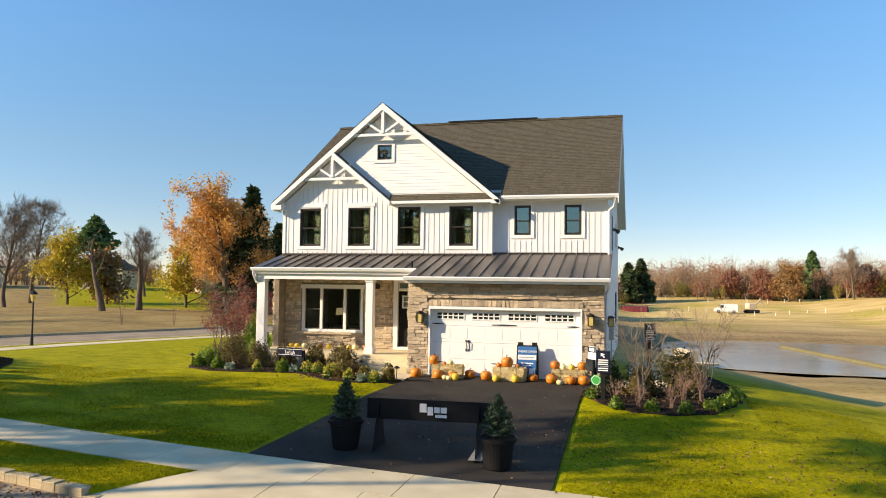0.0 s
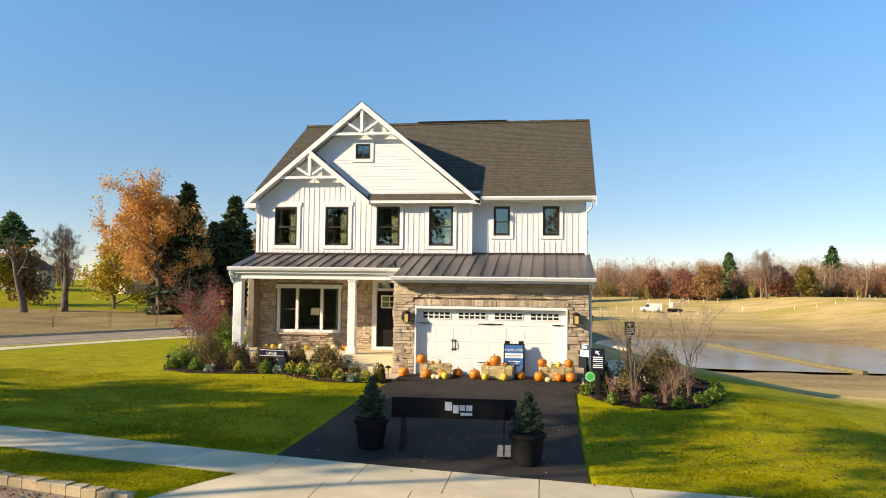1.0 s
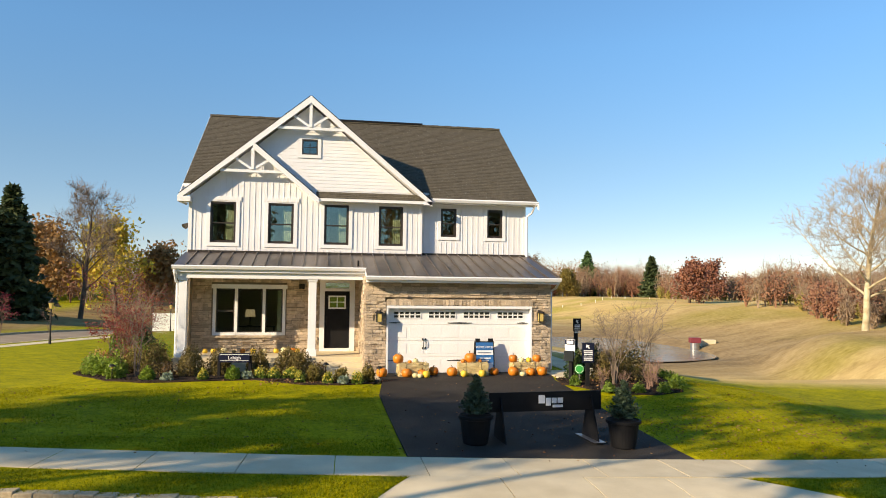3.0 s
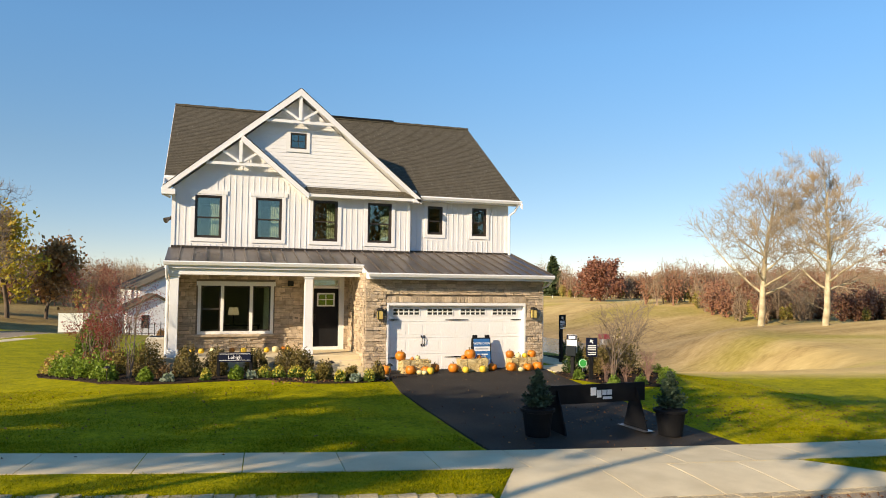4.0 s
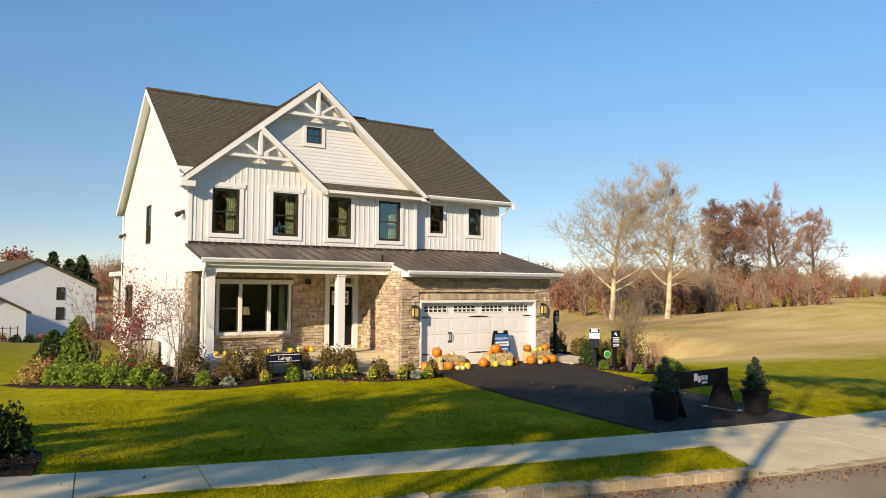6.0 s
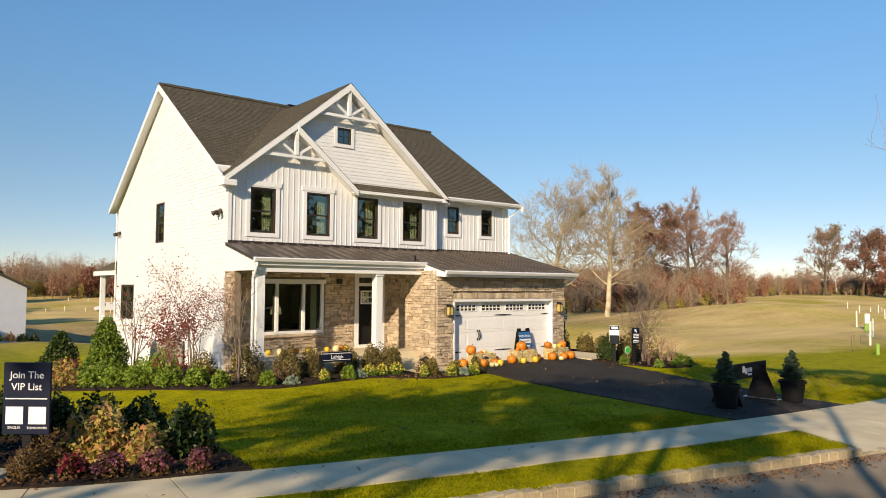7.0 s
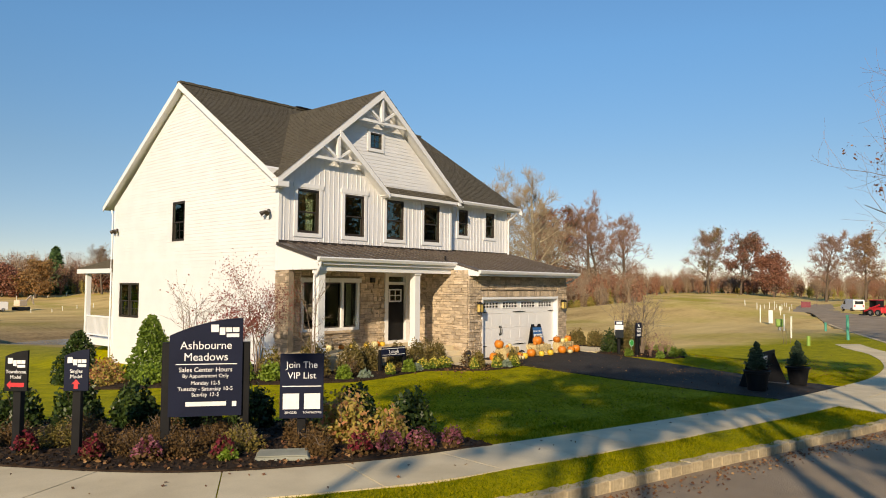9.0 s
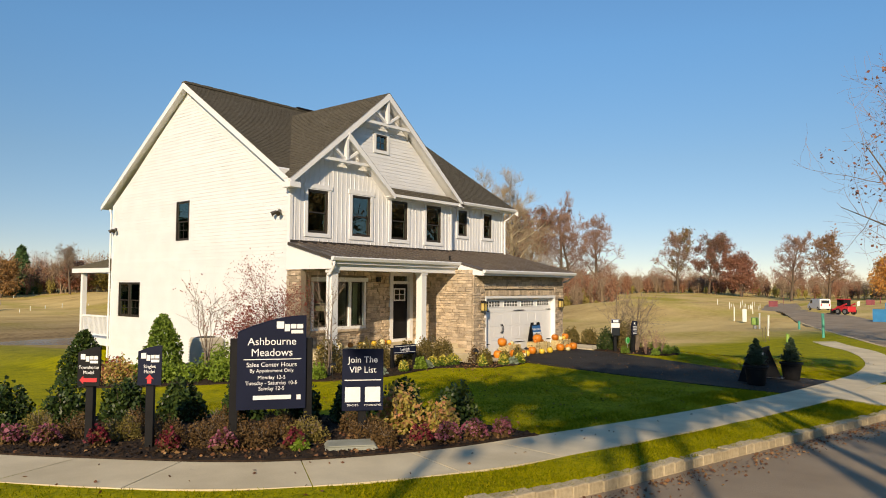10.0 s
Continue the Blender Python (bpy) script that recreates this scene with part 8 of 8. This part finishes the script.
def wheel_at(host, x, y, r):
    w = part("wheel", cyl(bmesh.new(), (x, y - 0.11, r), (x, y + 0.11, r), r, None, 18), M_TYRE, host)
    part("rim", cyl(bmesh.new(), (x, y - 0.118, r), (x, y + 0.118, r), r * 0.55, None, 14), M_STEEL, w)


def van(x, y, turn, paint=M_VAN, label="white work van parked on the building site", ladder=False):
    t = thing("van", label, "van", pose(x, y, zg(x, y) + 0.02, 0, 0, turn))
    body = prism(bmesh.new(), [(-2.7, 0.35), (2.7, 0.35), (2.75, 0.9), (2.5, 1.15), (1.75, 1.25), (1.15, 2.05), (0.9, 2.15), (-2.6, 2.15), (-2.7, 2.0)], "y", -0.95, 0.95)
    bmesh.ops.bevel(body, geom=body.edges[:], offset=0.07, segments=2, affect="EDGES")
    part("body", body, paint, t)
    for s in (-0.956, 0.94):
        part("side_window", prism(bmesh.new(), [(0.55, 1.3), (1.6, 1.3), (1.1, 1.95), (0.55, 1.95)], "y", s, s + 0.016), M_DARKGLASS, t)
    part("rear_window", boxes((-2.715, -2.69, -0.7, 0.7, 1.35, 1.9)), M_DARKGLASS, t)
    part("windscreen", beam(bmesh.new(), (1.77, 0, 1.27), (1.2, 0, 2.02), 1.6, 0.03, (1, 0, 1)), M_DARKGLASS, t)
    for s in (-0.7, 0.7):
        part("tail_light", boxes((-2.72, -2.68, s - 0.1, s + 0.1, 0.85, 1.25)), M_RED, t)
    for wx in (-1.75, 1.75):
        for wy in (-0.85, 0.85):
            wheel_at(t, wx, wy, 0.36)
    return t


van(29.8, 165.0, 178)
van(125.1, 16.0, 35)
van(-20.5, 78.0, 10, M_VAN, "white van parked by the neighbour houses")
van(-17.5, 90.0, 15, M_VAN, "white van parked by the neighbour houses")
car = van(-20.4, 84.0, 5, M_GREENCAR, "dark green car parked by the neighbour lot")
car.scale = (0.8, 0.9, 0.68)
part_box = thing("white_fence_panel", "solid white vinyl fence panel", "fence", pose(-18.6, 60.0, zg(-18.6, 60.0)))
part("panel", boxes((-1.6, 1.2, -0.05, 0.05, 0, 1.9)), M_PVC, part_box)
part("cap_rail", boxes((-1.65, 1.25, -0.07, 0.07, 1.9, 1.98)), M_PVC, part_box)
fn = thing("iron_fence", "black iron post fence by the neighbour lot", "fence", pose(-12.0, 57.5, zg(-12.0, 57.5)))
for i in range(9):
    part("fence_post", boxes((-2.4 + i * 0.6, -2.32 + i * 0.6, -0.04, 0.04, 0, 1.35)), M_IRON, fn)
part("fence_rail", boxes((-2.4, 2.5, -0.02, 0.02, 1.15, 1.2)), M_IRON, fn)
part("fence_rail", boxes((-2.4, 2.5, -0.02, 0.02, 0.2, 0.25)), M_IRON, fn)


def skip(x, y, turn, w, d, h, mat, label):
    t = thing("skip", label, "skip", pose(x, y, zg(x, y), 0, 0, turn), "site skips")
    part("tub", prism(bmesh.new(), [(-w / 2 + 0.5, 0.15), (w / 2 - 0.5, 0.15), (w / 2, h), (-w / 2, h)], "y", -d / 2, d / 2), mat, t)
    part("rim", ring(bmesh.new(), -w / 2 - 0.06, w / 2 + 0.06, -d / 2 - 0.06, d / 2 + 0.06, 0.1, h - 0.12, h + 0.02), mat, t)
    t.children[-1].data.transform(Matrix(((1, 0, 0, 0), (0, 0, 1, 0), (0, 1, 0, 0), (0, 0, 0, 1))))
    for i in range(int(w)):
        part("rib", boxes((-w / 2 + 0.7 + i, -w / 2 + 0.82 + i, -d / 2 - 0.06, -d / 2, 0.2, h - 0.1)), mat, t)
    return t


skip(172, 35.5, 15, 6.6, 2.4, 2.2, M_MAROON, "long maroon steel skip on the building site")
skip(206, 19.5, 10, 6.6, 2.4, 2.2, M_MAROON, "long maroon steel skip on the building site")
skip(68.5, -4.2, 80, 4.0, 2.2, 1.9, M_BLUEBOX, "blue steel skip beside the road")
skip(8.2, 163.0, 0, 6.6, 2.4, 2.4, M_MAROON, "dark red site container behind the house")
ldr = thing("skid_loader", "compact red loader on black tyres", "loader", pose(86.6, 4.6, zg(86.6, 4.6), 0, 0, 60))
part("body", boxes((-1.3, 0.6, -0.7, 0.7, 0.35, 1.1), bevel=0.06), M_RED, ldr)
cab = part("cab", ring(bmesh.new(), -0.55, 0.55, 1.1, 2.0, 0.08, -0.6, 0.6), M_BLACK, ldr, "black cab cage")
part("cab_roof", boxes((-0.6, 0.6, -0.65, 0.65, 2.0, 2.08)), M_RED, cab)
for s in (-0.75, 0.75):
    part("arm", beam(bmesh.new(), (-1.1, s, 1.45), (1.3, s, 0.5), 0.12, 0.18), M_RED, ldr)
    for wx in (-0.85, 0.25):
        wheel_at(ldr, wx, s, 0.4)
part("bucket", prism(bmesh.new(), [(1.2, 0.05), (2.0, 0.05), (1.9, 0.15), (1.35, 0.2), (1.3, 0.75), (1.2, 0.75)], "y", -0.9, 0.9), M_IRON, ldr)
exc = thing("excavator", "tan excavator with folded boom on the site", "excavator", pose(36.0, 167.0, zg(36.0, 167.0), 0, 0, 20))
part("house_cab", boxes((-1.2, 0.8, -1.0, 1.0, 1.0, 2.4), bevel=0.1), M_STONE, exc)
part("boom", beam(bmesh.new(), (0.6, 0, 1.6), (2.4, 0, 3.4), 0.3, 0.35), M_STONE, exc)
part("stick", beam(bmesh.new(), (2.4, 0, 3.4), (3.2, 0, 1.3), 0.25, 0.3), M_STONE, exc)
for s in (-0.9, 0.9):
    part("track", boxes((-1.6, 1.6, s - 0.25, s + 0.25, 0, 0.8), bevel=0.2), M_TYRE, exc)


def marker(x, y, h, r, mat, label, group):
    t = thing("marker_pipe", label, "marker", pose(x, y, zg(x, y), (x * 7) % 5 - 2.5, (y * 5) % 5 - 2.5), group)
    part("tube", cyl(bmesh.new(), (0, 0, -0.1), (0, 0, h), r, None, 8), mat, t)
    part("cap", cyl(bmesh.new(), (0, 0, h), (0, 0, h + 0.03), r * 1.15, None, 8), mat, t)


for x, y, h in ((32.4, -4.4, 1.6), (45.3, 0.2, 0.7)):
    marker(x, y, h, 0.09, M_TEAL, "tall green plastic pipe standing by the road", "green pipes")
marker(25.5, -3.9, 0.55, 0.1, M_LIMEBOX, "short yellow-green plastic pipe", "green pipes")
rm = random.Random(9)
# white marker stakes: in rows across the far field and along the new road
for i in range(34):
    x, y = -8 + i * 5.4 + rm.uniform(-1, 1), 212 + 8 * math.sin(i * 0.5)
    marker(x, y, rm.uniform(0.7, 1.4), 0.07, M_PVC, "white plastic marker stake in the field", "field stakes")
for i in range(22):
    x, y = 12 + i * 4.6 + rm.uniform(-0.8, 0.8), 164 + 6 * math.sin(i * 0.9)
    marker(x, y, rm.uniform(0.6, 1.1), 0.07, M_PVC, "white plastic marker stake in the field", "field stakes")
for i in range(18):
    x = 72 + i * 6.5 + rm.uniform(-1.5, 1.5)
    y = 0.29 * x - 8.5 + rm.uniform(-1.6, 1.6) + 1.5 * (i % 3)
    marker(x, y, rm.uniform(0.6, 1.2), 0.05, M_PVC, "white plastic marker stake along the new road", "road stakes")
for x, y, h in ((44.8, 3.3, 1.4), (34.1, -0.4, 1.5), (62.0, 11.0, 1.5)):
    marker(x, y, h, 0.07, M_PVC, "white plastic marker stake along the new road", "road stakes")
for x, y, h in ((26.7, -2.3, 1.1), (27.2, -2.0, 1.0), (27.9, -2.2, 0.9)):
    marker(x, y, h * 0.85, 0.022, M_STEM, "thin wooden survey stake", "survey stakes")
ub = thing("utility_cabinet", "pale green utility cabinet on short legs", "utility cabinet", pose(46.2, 4.1, zg(46.2, 4.1), 0, 0, 20))
part("cabinet", boxes((-0.55, 0.55, -0.3, 0.3, 0.35, 1.0), bevel=0.04), M_LIMEBOX, ub)
part("leg", boxes((-0.6, -0.5, -0.1, 0.1, -0.1, 0.3)), M_STEEL, ub)
part("leg", boxes((0.5, 0.6, -0.1, 0.1, -0.1, 0.3)), M_STEEL, ub)
ub2 = thing("meter_cabinet", "grey-white upright utility cabinet", "utility cabinet", pose(59.8, 9.2, zg(59.8, 9.2), 0, 0, 20))
part("cabinet", boxes((-0.3, 0.3, -0.22, 0.22, 0.0, 1.4), bevel=0.04), M_PVC, ub2)
part("door_seam", boxes((-0.26, 0.26, -0.232, -0.222, 0.2, 1.3)), M_STEEL, ub2)
pf = thing("post_fence", "low white rail fence on the far building site", "fence", pose(150, 14, zg(150, 14), 0, 0, 8))
for i in range(7):
    part("fence_post", boxes((i * 2.2, i * 2.2 + 0.14, 0, 0.14, 0, 1.3)), M_PVC, pf)
part("fence_rail", boxes((0, 13.3, 0.02, 0.12, 0.9, 1.05)), M_PVC, pf)
# pond things
bm_ = thing("silt_boom", "floating silt curtain across the pond", "silt boom", pose(0, 0, -6.0))
pts_ = [(28.4, 92.5, 0.04), (29.8, 87.0, 0.04), (31.6, 79.0, 0.04), (33.6, 71.0, 0.04), (35.0, 63.5, 0.04), (37.0, 57.8, 0.04)]
for a, b in zip(pts_, pts_[1:]):
    part("float", cyl(bmesh.new(), a, b, 0.36, None, 8), M_SILT, bm_)
rs_ = thing("outlet_riser", "rusty and grey outlet riser at the pond's edge", "outlet", pose(53.2, 75.2, -6.2, 0, 0, -15))
rs_.scale = (1.9, 1.9, 2.0)
part("steel_barrel", lathe(bmesh.new(), [(0.36, 0.0), (0.36, 0.62), (0.33, 0.62)], 16), M_STEEL, rs_)
part("trash_rack", boxes((-0.4, 0.4, -0.35, 0.35, 0.62, 1.0), bevel=0.03), M_MAROON, rs_, "rust-red trash rack")
hw = thing("concrete_headwall", "pale concrete headwall at the pond's edge", "headwall", pose(56.0, 76.4, -6.1, 0, 0, -12))
hw.scale = (1.9, 1.9, 1.9)
part("wall", boxes((-0.6, 0.6, -0.25, 0.25, 0, 0.8), bevel=0.03), M_CONCRETE, hw)
of = thing("outfall_pipe", "pale flared outfall pipe on riprap at the pond", "outfall", pose(13.0, 60.5, zg(13.0, 60.5), 0, 0, 30))
of.scale = (1.7, 1.7, 1.7)
part("apron", prism(bmesh.new(), [(-0.6, 0), (0.6, 0), (1.1, -1.4), (-1.1, -1.4)], "z", 0.1, 0.25), M_CONCRETE, of)
part("barrel", cyl(bmesh.new(), (0, -0.2, 0.5), (0, 1.2, 0.6), 0.45, None, 14), M_CONCRETE, of)


# ---- grass, fallen leaves, riprap ----
def scatter_grass():
    """Blades over the nearest lawn and verge, thick along paved edges."""
    r = np.random.RandomState(77)
    n = 230000
    X = np.concatenate([r.uniform(-20, 12, n), r.uniform(-16, 9, n // 2)])
    Y = np.concatenate([r.uniform(-13.2, -1.0, n), r.uniform(-13.2, -9.0, n // 2)])
    d = street_side(X[None, :], Y[None, :])[0] + np.array([kerb_off(x) for x in X])
    off = np.array([kerb_off(x) for x in X])
    ok = (d < -0.03) | ((d > WALK_W + 0.03) & (d < off - 0.06))
    ok &= ~((X > -0.75) & (X < 5.15) & (Y > -13.5))
    u = np.clip((-11.76 - Y) / 1.54, 0, 1.15)
    ok &= ~((X > -0.75 - 0.95 * u) & (X < 5.1 + 1.9 * u) & (Y < -11.7))
    ok &= ~((X < -11.4) & (d < 0) & (d > -4.9))
    ok &= ~((Y > -2.4) & (X > -9) & (X < 0)) & ~((X > 4.9) & (X < 9.3) & (Y > -4.4))
    X, Y = X[ok], Y[ok]
    Z = land(X, Y)
    m = len(X)
    a = r.uniform(0, 6.283, m)
    h = r.uniform(0.018, 0.045, m)
    w = r.uniform(0.004, 0.01, m)
    lean = r.normal(size=(m, 2)) * 0.025
    P = np.stack([X, Y, Z - 0.005], axis=1)
    side = np.stack([np.cos(a) * w, np.sin(a) * w, np.zeros(m)], axis=1)
    tip = P + np.stack([lean[:, 0], lean[:, 1], h], axis=1)
    v = np.stack([P - side, P + side, tip], axis=1).reshape(-1, 3)
    f = np.arange(3 * m).reshape(m, 3)
    tagged(raw("grass", v.tolist(), f.tolist(), L_GRASS, None), "short green lawn grass blades", "grass", kind="stuff")


scatter_grass()


def fallen_leaves():
    r = np.random.RandomState(31)
    X = np.concatenate([r.uniform(-18, 14, 1000), r.normal(8.0, 3.5, 1120), r.uniform(-18, 14, 2200)])
    Y = np.concatenate([r.uniform(-10.4, -1, 1000), r.normal(-7.6, 1.2, 1120), np.zeros(2200)])
    k = np.argmin(np.abs(X[2120:, None] - KERB_XY[None, 100:220, 0]), axis=1) + 100
    Y[2120:] = KERB_XY[k, 1] - np.abs(r.normal(size=2200)) * 0.25 - 0.12
    Z = land(X, Y) + 0.025
    Z[2120:] -= 0.125
    P = np.stack([X, Y, Z], axis=1)
    v, f = leaf_quads(P, 0.042, r, flat=0.93, long=1.2)
    v[:, 2] = np.maximum(v[:, 2], np.repeat(Z, 4) - 0.012)
    tagged(raw("fallen_leaves", v.tolist(), f.tolist(), L_FALLEN, None), "dry brown leaves scattered over lawn and gutter", "leaves", kind="stuff")
    # a litter of leaves in the beds
    P = []
    for cx, cy, sx, sy, n in ((-15.2, -7.6, 1.4, 1.2, 420), (-13, -8.9, 0.8, 0.35, 240), (-2.2, -1.9, 0.9, 0.3, 260), (7.2, -2.8, 1.2, 0.9, 160)):
        x, y = r.normal(cx, sx, n), r.normal(cy, sy, n)
        keep = street_side(x[None, :], y[None, :])[0] + np.array([kerb_off(u) for u in x]) < -0.05
        x, y = x[keep], y[keep]
        P.append(np.stack([x, y, land(x, y) + 0.05], axis=1))
    v, f = leaf_quads(np.concatenate(P), 0.055, r, flat=0.8, long=1.2)
    tagged(raw("leaf_litter", v.tolist(), f.tolist(), L_FALLEN, None), "dry leaf litter lying on the mulch", "leaves", kind="stuff")


fallen_leaves()


def mulch_chips():
    r = np.random.RandomState(32)
    P = []
    for outline, n in ((BED_LEFT, 9000), (BED_RIGHT, 5000), (BED_CORNER, 12000)):
        o = np.array(outline)
        x, y = r.uniform(o[:, 0].min(), o[:, 0].max(), n), r.uniform(o[:, 1].min(), o[:, 1].max(), n)
        inside = np.zeros(n, bool)
        for (x0, y0), (x1, y1) in zip(outline, outline[1:] + outline[:1]):
            cr = ((y0 > y) != (y1 > y)) & (x < (x1 - x0) * (y - y0) / (y1 - y0 + 1e-12) + x0)
            inside ^= cr
        x, y = x[inside], y[inside]
        P.append(np.stack([x, y, land(x, y) + 0.045], axis=1))
    v, f = leaf_quads(np.concatenate(P), 0.035, r, flat=0.6, long=2.2)
    tagged(raw("mulch_chips", v.tolist(), f.tolist(), M_MULCH, None), "dark brown shredded bark chips", "mulch", kind="stuff")


mulch_chips()


# ---- paving pieces ----
pavement = solo("pavement", ribbon(bmesh.new(), [e for e in EDGE if e[0].x < 26.5], lambda x: 0.02, lambda x: WALK_W - 0.02, -0.02, 0.12), M_CONCRETE, "pale concrete pavement of jointed slabs", "pavement", kind="structure")


def strip_slab(host, row, inner, outer, lift, thick, name):
    """One slab between two offsets, with softened edges and open joints at its ends."""
    bm = ribbon(bmesh.new(), row, inner, outer, lift, thick)
    me = bpy.data.meshes.new(name)
    bmesh.ops.recalc_face_normals(bm, faces=bm.faces[:])
    bm.to_mesh(me)
    bm.free()
    return link_mesh(name, me, M_CONCRETE, host)


FINE = spline([(q.x, q.y) for q, _ in EDGE], 0.19)
start = next(i for i, (q, _) in enumerate(FINE) if q.y < 34)
i = start
while i + 8 < len(FINE) and FINE[i][0].x < 26.5:
    row = FINE[i:i + 9]
    a, b = row[0], row[-1]
    ha, hb2 = (row[1][0] - a[0]).normalized(), (b[0] - row[-2][0]).normalized()
    row = [(a[0] + ha * 0.008, a[1])] + row[1:-1] + [(b[0] - hb2 * 0.008, b[1])]
    strip_slab(pavement, row, lambda x: 0.0, lambda x: WALK_W, 0.015, 0.06, "slab")
    i += 8

apron = tagged(new("apron", None), "pale concrete driveway apron of four slabs", "apron", kind="structure")
apron_lines = [-0.75, 0.72, 2.18, 3.64, 5.1]
flare = [-0.95, 0.0, 0.0, 0.0, 1.9]
for k in range(4):
    x0, x1 = apron_lines[k] + 0.008, apron_lines[k + 1] - 0.008
    f0, f1 = flare[k] + x0, flare[k + 1] + x1
    ya, yb = -11.76 if k < 2 else -11.8, -13.31
    bm = bmesh.new()
    n = 6
    top, bot = [], []
    for j in range(n + 1):
        u = j / n
        y = ya + (yb - ya) * u
        # flared sides, falling to the gutter
        l, r2 = x0 + (f0 - x0) * u, x1 + (f1 - x1) * u
        drop = -0.115 * u ** 1.5
        top.append([bm.verts.new((l, y, zg(l, y) + 0.014 + drop)), bm.verts.new((r2, y, zg(r2, y) + 0.014 + drop))])
        bot.append([bm.verts.new((l, y, zg(l, y) - 0.25)), bm.verts.new((r2, y, zg(r2, y) - 0.25))])
    for j in range(n):
        bm.faces.new((top[j][0], top[j + 1][0], top[j + 1][1], top[j][1]))
        bm.faces.new((bot[j][0], bot[j][1], bot[j + 1][1], bot[j + 1][0]))
        for s in (0, 1):
            bm.faces.new((top[j][s], top[j + 1][s], bot[j + 1][s], bot[j][s]))
    bm.faces.new((top[0][0], top[0][1], bot[0][1], bot[0][0]))
    bm.faces.new((top[n][0], top[n][1], bot[n][1], bot[n][0]))
    part("slab", bm, M_CONCRETE, apron)

# granite block kerb: near blocks one by one, the rest joined
kerb = tagged(new("kerb", None), "pale granite block kerb along the lawn", "kerb", kind="structure")
BLOCKS = []
rk = random.Random(4)
for k in range(8):
    bm = boxes((0, 1, 0, 1, 0, 1))
    for v in bm.verts:
        v.co += Vector((rk.uniform(-0.01, 0.01), rk.uniform(-0.04, 0.04), rk.uniform(-0.02, 0.02)))
    bmesh.ops.bevel(bm, geom=bm.edges[:], offset=0.04, segments=1, affect="EDGES", profile=0.6)
    bmesh.ops.recalc_face_normals(bm, faces=bm.faces[:])
    me = bpy.data.meshes.new("block")
    bm.to_mesh(me)
    bm.free()
    me.materials.append(M_BLOCK)
    BLOCKS.append(me)
KL = spline([(q.x + n_.x * (kerb_off(q.x) - 0.1), q.y + n_.y * (kerb_off(q.x) - 0.1)) for q, n_ in EDGE], 0.27)
far_bm = bmesh.new()
made = 0
for q, n_ in KL:
    if q.x > 60 or q.y > 45:
        continue
    low = -1.65 < q.x < 6.9 and q.y < -9
    ang = math.atan2(n_.x, -n_.y)
    z = zg(q.x, q.y)
    m = Matrix.Translation((q.x, q.y, z - 0.3)) @ Matrix.Rotation(ang, 4, "Z") @ Matrix.Translation((-0.13, -0.1, 0)) @ Matrix.Diagonal((0.266, 0.2, 0.3 + (0.012 if not low else -0.1) + rk.uniform(-0.012, 0.012), 1))
    if -19 < q.x < 14 and q.y < 0 and made < 300:
        ob = bpy.data.objects.new("block", rk.choice(BLOCKS))
        scene.collection.objects.link(ob)
        ob.parent, ob.matrix_local = kerb, m
        made += 1
    else:
        k = len(far_bm.verts)
        far_bm.from_mesh(rk.choice(BLOCKS))
        far_bm.verts.ensure_lookup_table()
        bmesh.ops.transform(far_bm, matrix=m, verts=far_bm.verts[k:])
fb = part("further_blockwork", far_bm, M_BLOCK, kerb)
fb["kind"] = "stuff"
